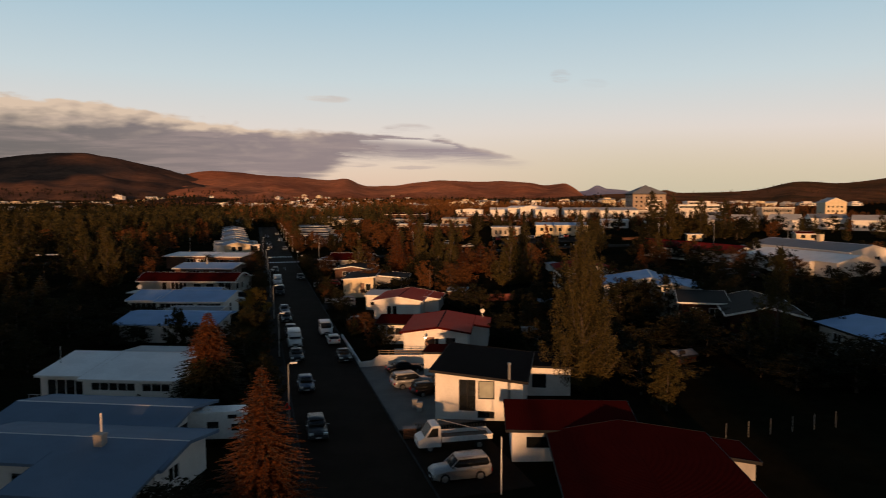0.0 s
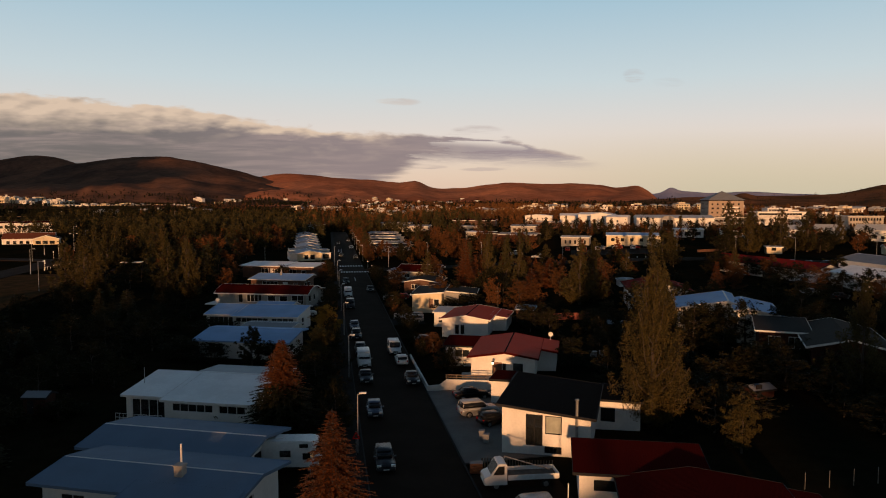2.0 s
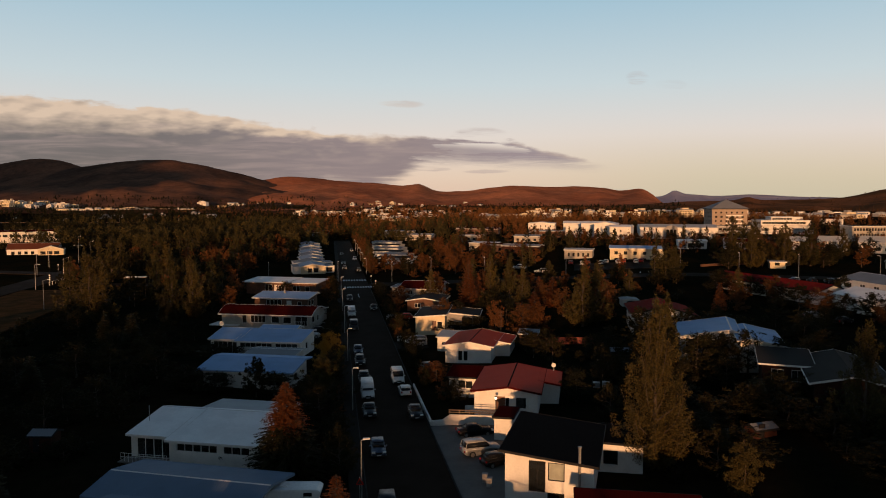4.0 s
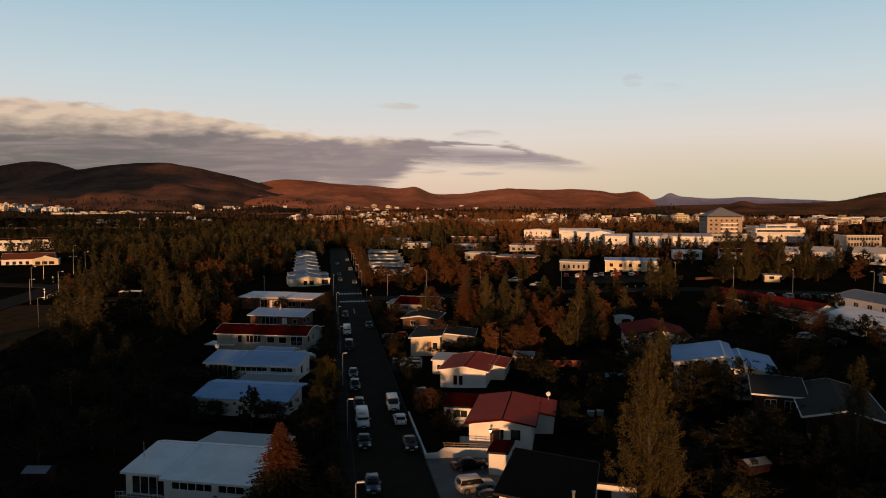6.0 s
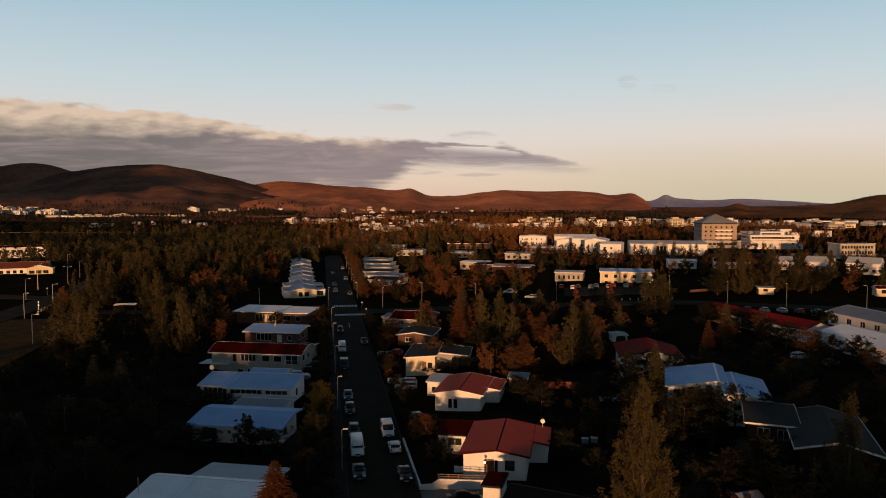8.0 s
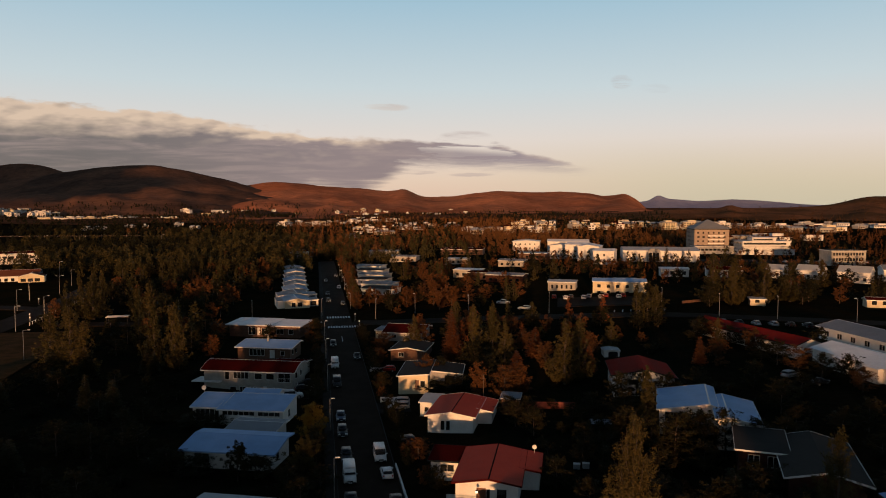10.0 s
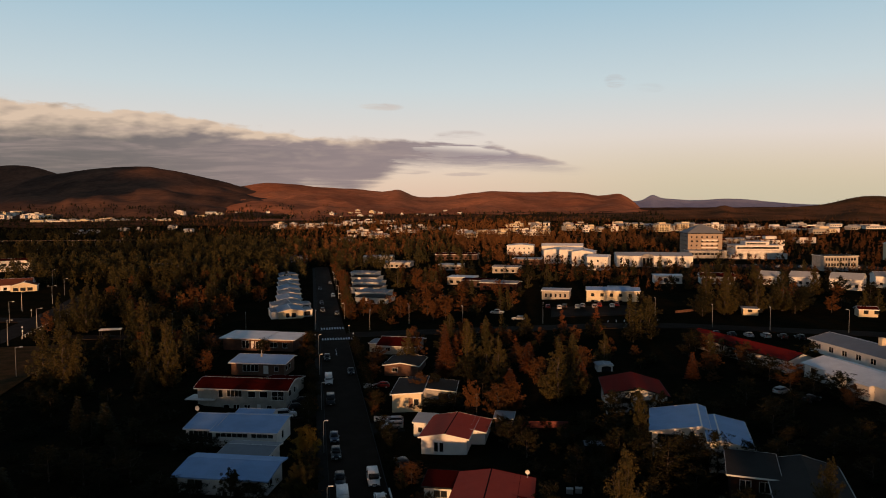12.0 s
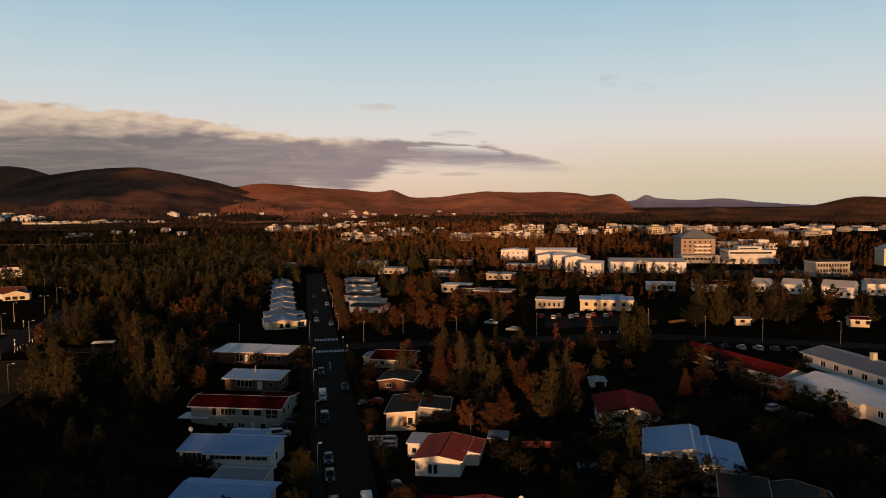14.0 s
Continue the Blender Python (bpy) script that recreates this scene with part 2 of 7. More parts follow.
def roof_pair(name, col, rough=0.5, pitch=0.22, metal=0.0, col2=None, gloss=0.2):
    """Ribbed sheet, for roofs whose ridge runs along x and along y: the ribs fall with the slope."""
    col2 = col2 or tuple(c * 0.9 for c in col)
    return {a: material(f"{name}_{a.lower()}", col, col2, 0.35, rough + 0.25, metal, wave=(b, pitch), dirt=0.12, gloss=gloss) for a, b in (("X", "X"), ("Y", "Y"))}


ROOF_BLUE = roof_pair("blue_grey_sheet", (0.24, 0.32, 0.42), 0.45)
ROOF_SLATE = roof_pair("slate_blue_sheet", (0.135, 0.195, 0.275), 0.45, gloss=0.1)
ROOF_SKY = roof_pair("light_blue_sheet", (0.235, 0.39, 0.63), 0.45)
ROOF_WHITE = roof_pair("white_sheet", (0.84, 0.85, 0.84), 0.5)
ROOF_RED = roof_pair("red_sheet", (0.42, 0.058, 0.032), 0.5, gloss=0.06)
ROOF_DARKRED = roof_pair("dark_red_sheet", (0.056, 0.006, 0.005), 0.7, gloss=0.0)
ROOF_UMBER = roof_pair("umber_sheet", (0.16, 0.055, 0.030), 0.6, gloss=0.03)
ROOF_CRIMSON = roof_pair("crimson_sheet", (0.19, 0.014, 0.010), 0.6, gloss=0.02)
ROOF_BLACK = roof_pair("black_sheet", (0.006, 0.006, 0.0065), 0.7, gloss=0.02)
ROOF_GREY = roof_pair("grey_sheet", (0.20, 0.215, 0.235), 0.5)
ROOF_DUSK = roof_pair("charcoal_tile", (0.038, 0.035, 0.031), 0.65, 0.3, gloss=0.05)
ROOF_PALE = roof_pair("pale_grey_sheet", (0.40, 0.42, 0.43), 0.5)
METAL = material("galvanised_steel", (0.42, 0.42, 0.41), None, 2.0, 0.45, 0.8)
RUBBER = material("tyre_rubber", (0.02, 0.02, 0.02), None, 4.0, 0.85)
BARK = material("bark", (0.045, 0.032, 0.022), (0.07, 0.052, 0.038), 3.0, 0.95, bump=0.8, bscale=14)
HEAD = material("headlamp_lens", (0.75, 0.75, 0.72), None, 4.0, 0.15, dirt=0.05)
TAIL = material("tail_lamp_lens", (0.35, 0.012, 0.01), None, 4.0, 0.2, dirt=0.05)
PLATE = material("number_plate", (0.65, 0.65, 0.63), None, 4.0, 0.5, dirt=0.05)
GLOW = lamp_glow("lit_lamp", (1.0, 0.75, 0.45), 2.5)
TIMBER = material("weathered_timber", (0.19, 0.13, 0.085), (0.12, 0.085, 0.06), 2.0, 0.85, bump=0.3)
# leaf greens lowered to near black, with the gardens' shade in them
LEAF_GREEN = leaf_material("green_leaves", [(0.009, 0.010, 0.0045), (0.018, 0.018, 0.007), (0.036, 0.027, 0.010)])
LEAF_YELLOW = leaf_material("yellow_green_leaves", [(0.029, 0.028, 0.010), (0.060, 0.050, 0.017), (0.102, 0.072, 0.022)])
LEAF_ORANGE = leaf_material("russet_leaves", [(0.054, 0.030, 0.012), (0.098, 0.045, 0.016), (0.145, 0.058, 0.018)])
# brighter copy of the russet leaves: sunlight on far trees put into the colour
LEAF_SUNLIT = leaf_material("sunlit_russet_leaves", [(0.095, 0.050, 0.018), (0.165, 0.074, 0.024), (0.23, 0.095, 0.028)])
LEAF_GOLD = leaf_material("golden_leaves", [(0.16, 0.10, 0.018), (0.23, 0.135, 0.022), (0.20, 0.15, 0.03)])
NEEDLE = leaf_material("spruce_needles", [(0.016, 0.020, 0.009), (0.030, 0.032, 0.013), (0.052, 0.040, 0.015)])
NEEDLE_RUST = leaf_material("larch_needles", [(0.080, 0.030, 0.012), (0.13, 0.045, 0.016), (0.18, 0.062, 0.019)])
# one moor in two colours: shade put into the first, sunlight into the second
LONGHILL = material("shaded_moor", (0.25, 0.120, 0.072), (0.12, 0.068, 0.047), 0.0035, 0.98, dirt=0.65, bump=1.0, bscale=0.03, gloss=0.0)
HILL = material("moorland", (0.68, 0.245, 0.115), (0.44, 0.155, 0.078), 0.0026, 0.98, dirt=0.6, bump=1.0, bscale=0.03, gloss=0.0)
# mauve tint of distance haze, put into the rock colour
FARHILL = material("hazed_rock", (0.23, 0.25, 0.38), (0.19, 0.21, 0.33), 0.002, 0.98, dirt=0.3, gloss=0.0)
FOOTHILL = material("heath_slope", (0.20, 0.082, 0.042), (0.075, 0.045, 0.024), 0.006, 0.98, dirt=0.6, gloss=0.0)
CLOUDWHITE = material("cloud_vapour", (0.6, 0.58, 0.57), None, 0.004, 1.0, gloss=0.0)
HEATH = material("dark_heath", (0.10, 0.060, 0.032), (0.23, 0.105, 0.052), 0.008, 0.98, dirt=0.6, gloss=0.0)


# ---- mesh helpers ----
def quad(bm, *pts):
    return bm.faces.new([bm.verts.new(p) for p in pts])


def box(bm, x0, y0, z0, x1, y1, z1):
    v = [bm.verts.new((x, y, z)) for z in (z0, z1) for x, y in ((x0, y0), (x1, y0), (x1, y1), (x0, y1))]
    for f in ((3, 2, 1, 0), (4, 5, 6, 7), (0, 1, 5, 4), (1, 2, 6, 5), (2, 3, 7, 6), (3, 0, 4, 7)):
        bm.faces.new([v[i] for i in f])
    return v


def tube(bm, a, b, r0, r1, n=6, caps=True):
    """A tapered round bar from a to b."""
    a, b = Vector(a), Vector(b)
    turn = (b - a).to_track_quat("Z", "Y").to_matrix()
    rings = []
    for p, r in ((a, r0), (b, r1)):
        rings.append([bm.verts.new(p + turn @ Vector((r * math.cos(k * math.tau / n), r * math.sin(k * math.tau / n), 0))) for k in range(n)])
    for k in range(n):
        bm.faces.new((rings[0][k], rings[0][(k + 1) % n], rings[1][(k + 1) % n], rings[1][k]))
    if caps:
        bm.faces.new(rings[0][::-1]), bm.faces.new(rings[1])


def prism(bm, poly, axis, a, b):
    """A polygon of (u, v) pairs pushed from a to b along an axis: 'y' takes (x, z), 'x' takes (y, z), 'z' takes (x, y)."""
    def at(u, v, w):
        return {"y": (u, w, v), "x": (w, u, v), "z": (u, v, w)}[axis]
    lo, hi = [bm.verts.new(at(u, v, a)) for u, v in poly], [bm.verts.new(at(u, v, b)) for u, v in poly]
    n = len(poly)
    bm.faces.new(lo), bm.faces.new(hi[::-1])
    for k in range(n):
        bm.faces.new((lo[(k + 1) % n], lo[k], hi[k], hi[(k + 1) % n]))


def mesh_of(name, bm, mat, smooth=False):
    bmesh.ops.recalc_face_normals(bm, faces=bm.faces[:])
    me = bpy.data.meshes.new(name)
    bm.to_mesh(me)
    bm.free()
    me.materials.append(mat)
    if smooth:
        me.shade_smooth()
    return me


def part(name, bm, mat, parent, label="", smooth=False):
    ob = new(name, mesh_of(name, bm, mat, smooth) if isinstance(bm, bmesh.types.BMesh) else bm)
    ob.parent = parent
    if label:
        ob["label"] = label
    return ob


def thing(name, m, label, category, group="", kind=""):
    ob = new(name)
    ob.empty_display_size = 0.3
    ob.matrix_basis = m
    return tagged(ob, label, category, group, kind)


def sheet(name, verts, faces, mat, smooth=True):
    me = bpy.data.meshes.new(name)
    me.from_pydata(verts, [], faces)
    me.materials.append(mat)
    if smooth:
        me.shade_smooth()
    return me


def ground_z(x, y):
    """The lie of the land: level along the street, rising slowly ahead and towards the right-hand gardens."""
    z = 0.006 * max(0.0, min(y, 300) - 90) + 0.005 * max(0.0, min(y, 3000) - 300)
    z += 0.055 * max(0.0, min(x, 110) - 9)
    z -= 6.8 * math.exp(-(((x - 165) / 45) ** 2) - ((y - 525) / 62) ** 2)      # hollow with the blocks of flats
    z -= 2.6 * math.exp(-(((x + 26) / 12) ** 4) - ((y - 164) / 9.5) ** 4)        # sunken garden of the two-storey house
    k = min(max((y - 2150) / 1100, 0), 1)
    return z + 4 * k * k * (3 - 2 * k) * (1 - min(max((x - 300) / 900, 0), 1))


# ---- ground, roads ----
def build_ground():
    xs = sorted({-4600, -3600, -2800, -2100, -1500, -1000, -700, -500, -380, -300, 380, 460, 600, 800, 1100, 1500, 2100, 2800, 3600, 4600} | set(range(-260, 340, 12)))
    ys = sorted({-900, -600, -400, -250, 760, 820, 900, 1000, 1200, 1500, 1900, 2400, 3000, 3700, 4400} | set(range(-160, 720, 12)) | set(range(1300, 3050, 150)))
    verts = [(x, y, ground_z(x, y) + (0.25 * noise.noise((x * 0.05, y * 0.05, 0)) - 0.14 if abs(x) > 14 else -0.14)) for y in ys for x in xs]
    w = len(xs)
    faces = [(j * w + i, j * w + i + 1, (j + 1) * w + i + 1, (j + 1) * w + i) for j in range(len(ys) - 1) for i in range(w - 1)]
    tagged(new("ground", sheet("ground", verts, faces, GRASS)), "autumn grass and garden soil, darkened for shade, over gently rising land", "ground", kind="structure")


build_ground()


def strip(name, pts, width, lift, mat, label, thick=0.3, category="road"):
    """A band of even width along a line of (x, y), draped on the land, with vertical sides."""
    fine = []
    for (ax, ay), (bx, by) in zip(pts, pts[1:]):
        k = max(1, int(math.hypot(bx - ax, by - ay) / 8))
        fine += [(ax + (bx - ax) * i / k, ay + (by - ay) * i / k) for i in range(k)]
    fine.append(pts[-1])
    bm = bmesh.new()
    rows = []
    for i, (x, y) in enumerate(fine):
        (px, py), (nx, ny) = fine[max(i - 1, 0)], fine[min(i + 1, len(fine) - 1)]
        d = Vector((nx - px, ny - py)).normalized()
        row = []
        for s in (-0.5, 0.5):
            qx, qy = x + d.y * s * width, y - d.x * s * width
            z = ground_z(qx, qy) + lift
            row += [bm.verts.new((qx, qy, z)), bm.verts.new((qx, qy, z - thick))]
        rows.append(row)
    for a, b in zip(rows, rows[1:]):
        bm.faces.new((a[0], a[2], b[2], b[0]))
        bm.faces.new((a[1], a[0], b[0], b[1]))
        bm.faces.new((a[2], a[3], b[3], b[2]))
    for r in (rows[0], rows[-1]):
        bm.faces.new((r[0], r[1], r[3], r[2]))
    return tagged(new(name, mesh_of(name, bm, mat)), label, category, kind="structure")


strip("road", [(-0.2, -140), (-0.2, 505)], 9.2, 0.0, ASPHALT, "dark worn asphalt street between parked cars")
strip("road", [(-95, 262), (-40, 250), (-4.8, 247)], 8.0, 0.004, ASPHALT, "dark asphalt side road that crosses the street")
strip("road", [(4.4, 247), (45, 236), (90, 222), (150, 192), (330, 100)], 9.0, 0.004, ASPHALT, "dark asphalt cross road behind the gardens")
strip("road", [(-118, 120), (-112, 265), (-112, 330), (-116, 372)], 11.0, 0.0, ASPHALT, "wide dark asphalt road beside the wood")
strip("road", [(-116, 300), (-190, 330), (-330, 350)], 9.0, 0.006, ASPHALT, "asphalt road branching off towards the low houses")
strip("road", [(-560, 938), (-215, 912), (-60, 905)], 14.0, 0.0, ASPHALT, "far asphalt highway with lights along it")
strip("pavement", [(-5.7, -140), (-5.7, 242)], 1.7, 0.12, FOOTWAY, "dark worn concrete pavement along the street", category="pavement")
strip("pavement", [(-5.7, 253), (-5.7, 500)], 1.7, 0.12, FOOTWAY, "dark worn concrete pavement along the street", category="pavement")
strip("kerb", [(-4.78, -140), (-4.78, 242)], 0.14, 0.125, KERB, "raised concrete kerb", category="kerb")
strip("kerb", [(4.46, -140), (4.46, 242)], 0.14, 0.125, KERB, "raised concrete kerb", category="kerb")
strip("driveway", [(9.2, 66), (9.2, 91.6)], 9.2, 0.03, PAVING, "pale concrete parking yard before the white house", category="driveway")
strip("driveway", [(-15, 160), (-6.6, 160)], 14.0, 0.03, ASPHALT, "dark parking bay beside the beige house", category="driveway")
strip("driveway", [(4.6, 143.5), (11, 143.5)], 7.0, 0.03, FOOTWAY, "short concrete driveway", category="driveway")
strip("driveway", [(4.6, 56.5), (12.0, 56.5)], 13.0, 0.03, ASPHALT, "asphalt yard with the parked truck", category="driveway")
strip("lawn", [(-93, 168), (-94, 246)], 25.0, 0.14, DRYLAWN, "dry brown lawn beside the wide road", category="lawn")
strip("parking_lot", [(82, 256), (116, 244)], 22.0, 0.012, ASPHALT, "asphalt parking lot before the flats", category="parking lot")
strip("parking_lot", [(225, 400), (330, 372)], 34.0, 0.012, ASPHALT, "asphalt parking lot below the office building", category="parking lot")


def crossing(x0, x1, y, depth, n, label):
    """A zebra crossing: one painted bar after another."""
    root = thing("zebra_crossing", pose(0, 0, 0), label, "crossing", kind="structure")
    for k in range(n):
        x = x0 + (x1 - x0) * (k + 0.5) / n
        bm = bmesh.new()
        z = ground_z(x, y)
        box(bm, x - 0.26, y - depth / 2, z + 0.006, x + 0.26, y + depth / 2, z + 0.018)
        part("painted_bar", bm, ROADPAINT, root)


crossing(-4.3, 4.3, 259.5, 4.2, 9, "white painted zebra crossing on asphalt")
crossing(-4.2, 7.2, 239.5, 3.4, 13, "worn white zebra crossing on asphalt")
bm = bmesh.new()
box(bm, -0.1, 214, 0.78, 0.05, 234, 0.80)
tagged(new("road_line", mesh_of("road_line", bm, ROADPAINT)), "white centre line on the asphalt", "road marking", kind="structure")
lot = thing("parking_marks", pose(0, 0, 0), "white painted parking bay lines on asphalt", "road marking", kind="structure")
for k in range(7):
    x, y = 92 + k * 2.6, 227 - k * 0.9
    bm = bmesh.new()
    z = ground_z(x, y) + 0.03
    quad(bm, (x, y, z), (x + 0.3, y, z), (x + 2.2, y + 4, z + 0.03), (x + 1.9, y + 4, z + 0.03))
    part("painted_bar", bm, ROADPAINT, lot)


# ---- hills ----
RIDGES = []     # what stands of each range, to set houses and scrub on its slopes


def ridge_z(x, v, bumps, base, depth, rough, seed):
    """Height of a range at x along its crest and v of the way up from its foot."""
    h = base + sum(a * math.exp(-(((x - c) / s) ** 2)) for c, s, a in bumps)
    rise = v ** 1.5 if v < 0.8 else 0.8 ** 1.5 + (1 - 0.8 ** 1.5) * math.sin((v - 0.8) / 0.2 * math.pi / 2)
    n1 = noise.fractal((x * 0.0022 + seed, v * depth * 0.0022, seed), 1.0, 2.0, 5)
    n2 = noise.fractal((x * 0.009 + seed, v * depth * 0.005, 3 + seed), 1.0, 2.0, 4)
    z = h * rise + (n1 * rough * 1.5 + n2 * rough * 0.55) * math.sin(v * math.pi) ** 0.7 + n2 * rough * 0.14 * v
    return max(z, -5) + 8 * (1 - v)


def ridge(name, x0, x1, y, bumps, base, depth, mat, label, rough=10.0, cell=30.0, seed=0.0):
    """A hill range: a height line made of smooth bumps (centre, half width, height), falling off
    towards the viewer and drawing together there like a valley."""
    nx, ny = int((x1 - x0) / cell), 26
    verts, faces = [], []
    RIDGES.append((x0, x1, y, bumps, base, depth, rough, seed))
    for j in range(ny + 1):
        v = j / ny
        reach = y - depth * (1 - v)
        for i in range(nx + 1):
            x = x0 + (x1 - x0) * i / nx
            verts.append((x * reach / y, reach, ridge_z(x, v, bumps, base, depth, rough, seed)))
    w = nx + 1
    for j in range(ny):
        for i in range(nx):
            faces.append((j * w + i, j * w + i + 1, (j + 1) * w + i + 1, (j + 1) * w + i))
    return tagged(new(name, sheet(name, verts, faces, mat)), label, "mountain", kind="structure")


def land_z(x, y):
    """The lie of the land with the hill slopes on it."""
    z = ground_z(x, y)
    for x0, x1, ry, bumps, base, depth, rough, seed in RIDGES:
        if ry - depth < y < ry and x0 < x * ry / y < x1:
            z = max(z, ridge_z(x * ry / y, 1 - (ry - y) / depth, bumps, base, depth, rough, seed))
    return z


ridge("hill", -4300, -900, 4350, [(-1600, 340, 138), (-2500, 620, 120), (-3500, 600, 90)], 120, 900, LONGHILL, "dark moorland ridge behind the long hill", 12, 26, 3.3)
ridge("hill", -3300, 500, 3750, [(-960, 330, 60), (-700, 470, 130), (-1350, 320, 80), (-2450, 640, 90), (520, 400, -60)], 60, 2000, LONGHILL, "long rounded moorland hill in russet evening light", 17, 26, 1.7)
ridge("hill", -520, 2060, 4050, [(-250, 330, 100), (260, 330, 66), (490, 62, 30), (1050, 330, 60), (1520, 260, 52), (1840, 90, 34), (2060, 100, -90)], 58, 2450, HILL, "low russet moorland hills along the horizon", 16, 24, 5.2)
ridge("far_mountain", 1700, 4600, 4550, [(2305, 50, 30), (2390, 170, 22), (2880, 260, 20), (3600, 500, 4)], 60, 300, FARHILL, "far mountain range tinted mauve for haze", 6, 22, 9.1)
ridge("hill", 430, 2700, 1650, [(1027, 22, 8), (1440, 110, 20), (1900, 350, 50), (430, 350, -26)], 35, 560, HEATH, "dark heath ridge with scrub", 5, 14, 12.4)


def heathland():
    """Rough open land that climbs towards the hills."""
    xs, ys = list(range(-2600, 3801, 50)), list(range(1350, 2600, 39)) + list(range(2620, 4301, 120))
    verts = [(x, y, ground_z(x, y) + 0.4 + 5.0 * max(0.0, noise.fractal((x * 0.006, y * 0.006, 2.0), 1.0, 2.0, 4) + 0.12)) for y in ys for x in xs]
    w = len(xs)
    faces = [(j * w + i, j * w + i + 1, (j + 1) * w + i + 1, (j + 1) * w + i) for j in range(len(ys) - 1) for i in range(w - 1)]
    tagged(new("heathland", sheet("heathland", verts, faces, FOOTHILL)), "rough russet heath rising to the hills", "heath", kind="structure")


heathland()


def cloud_bank():
    """An unseen cloud bank, added low in the west behind the viewer to shade the long hill."""
    r = np.random.default_rng(5)
    bm = bmesh.new()
    for k in range(46):
        x = -4880 + 2500 * k / 45
        for _ in range(2):
            m = Matrix.Translation((x + r.uniform(-60, 60), -1250 + r.uniform(-120, 120), 430 + r.uniform(-50, 50))) @ Matrix.Diagonal((r.uniform(90, 170), 150, r.uniform(150, 200), 1))
            bmesh.ops.create_icosphere(bm, subdivisions=2, radius=1.0, matrix=m)
    for k in range(12):
        m = Matrix.Translation((-2430 + 42 * k, -1250 + r.uniform(-90, 90), 400 - 4 * k + r.uniform(-20, 20))) @ Matrix.Diagonal((90, 120, 95, 1))
        bmesh.ops.create_icosphere(bm, subdivisions=2, radius=1.0, matrix=m)
    tagged(new("cloud_bank", mesh_of("cloud_bank", bm, CLOUDWHITE, True)), "unseen grey cloud bank added to shade the long hill", "cloud", kind="structure")


cloud_bank()


# ---- houses ----
def wall_skin(bm, o, u, nrm, width, height, openings, reveal=0.14):
    """One wall face with rectangular openings (u0, z0, w, h), each with its reveal."""
    o, u, nrm, up = Vector(o), Vector(u), Vector(nrm), Vector((0, 0, 1))
    us = sorted({0.0, width} | {min(max(c, 0), width) for a, _, w, _ in openings for c in (a, a + w)})
    zs = sorted({0.0, height} | {min(max(c, 0), height) for _, b, _, h in openings for c in (b, b + h)})
    for a, b in zip(us, us[1:]):
        for c, d in zip(zs, zs[1:]):
            mu, mz = (a + b) / 2, (c + d) / 2
            if any(p < mu < p + w and q < mz < q + h for p, q, w, h in openings):
                continue
            quad(bm, o + u * a + up * c, o + u * b + up * c, o + u * b + up * d, o + u * a + up * d)
    for p, q, w, h in openings:
        c = [o + u * p + up * q, o + u * (p + w) + up * q, o + u * (p + w) + up * (q + h), o + u * p + up * (q + h)]
        for k in range(4):
            a, b = c[k], c[(k + 1) % 4]
            quad(bm, a, b, b - nrm * reveal, a - nrm * reveal)


def window_at(root, o, u, nrm, win, frame_mat, panes=1, reveal=0.11):
    """A framed window set back in its opening, with mullions and one pane for each light."""
    p, q, w, h = win
    pane_mat, panes = (PALEPANE, 1) if panes < 0 else (GLASS, panes)
    o, u, nrm, up = Vector(o), Vector(u), Vector(nrm), Vector((0, 0, 1))
    base = o + u * p + up * q - nrm * reveal
    bm = bmesh.new()
    f = min(0.09, w * 0.12)

    def bar(a0, a1, c0, c1):
        pts = [base + u * a + up * c + nrm * d for d in (0.0, 0.06) for a, c in ((a0, c0), (a1, c0), (a1, c1), (a0, c1))]
        v = [bm.verts.new(t) for t in pts]
        for k in ((3, 2, 1, 0), (4, 5, 6, 7), (0, 1, 5, 4), (1, 2, 6, 5), (2, 3, 7, 6), (3, 0, 4, 7)):
            bm.faces.new([v[i] for i in k])

    bar(0, w, 0, f), bar(0, w, h - f, h)
    edges = [w * k / panes for k in range(panes + 1)]
    for k, e in enumerate(edges):
        a = min(max(e - f / 2, 0), w - f)
        bar(a, a + f, f, h - f)
    frame_ob = part("window", bm, frame_mat, root)
    for a, b in zip(edges, edges[1:]):
        bm = bmesh.new()
        quad(bm, base + u * (a + f / 2) + up * f + nrm * 0.02, base + u * (b - f / 2) + up * f + nrm * 0.02,
             base + u * (b - f / 2) + up * (h - f) + nrm * 0.02, base + u * (a + f / 2) + up * (h - f) + nrm * 0.02)
        part("pane", bm, pane_mat, frame_ob)


def door_at(root, o, u, nrm, win, mat, reveal=0.10):
    p, q, w, h = win
    o, u, nrm, up = Vector(o), Vector(u), Vector(nrm), Vector((0, 0, 1))
    base = o + u * p + up * q - nrm * reveal
    bm = bmesh.new()
    pts = [base + u * a + up * c + nrm * d for d in (0.0, 0.05) for a, c in ((0, 0), (w, 0), (w, h), (0, h))]
    v = [bm.verts.new(t) for t in pts]
    for k in ((3, 2, 1, 0), (4, 5, 6, 7), (0, 1, 5, 4), (1, 2, 6, 5), (2, 3, 7, 6), (3, 0, 4, 7)):
        bm.faces.new([v[i] for i in k])
    d = part("door", bm, mat, root)
    bm = bmesh.new()
    a = base + u * (w * 0.85) + up * min(1.0, h * 0.5) + nrm * 0.05
    tube(bm, a, a + nrm * 0.06, 0.03, 0.03)
    part("handle", bm, METAL, d)


FOOTPRINTS = []     # x, y, rotation, width, depth of every block, to keep trees off them


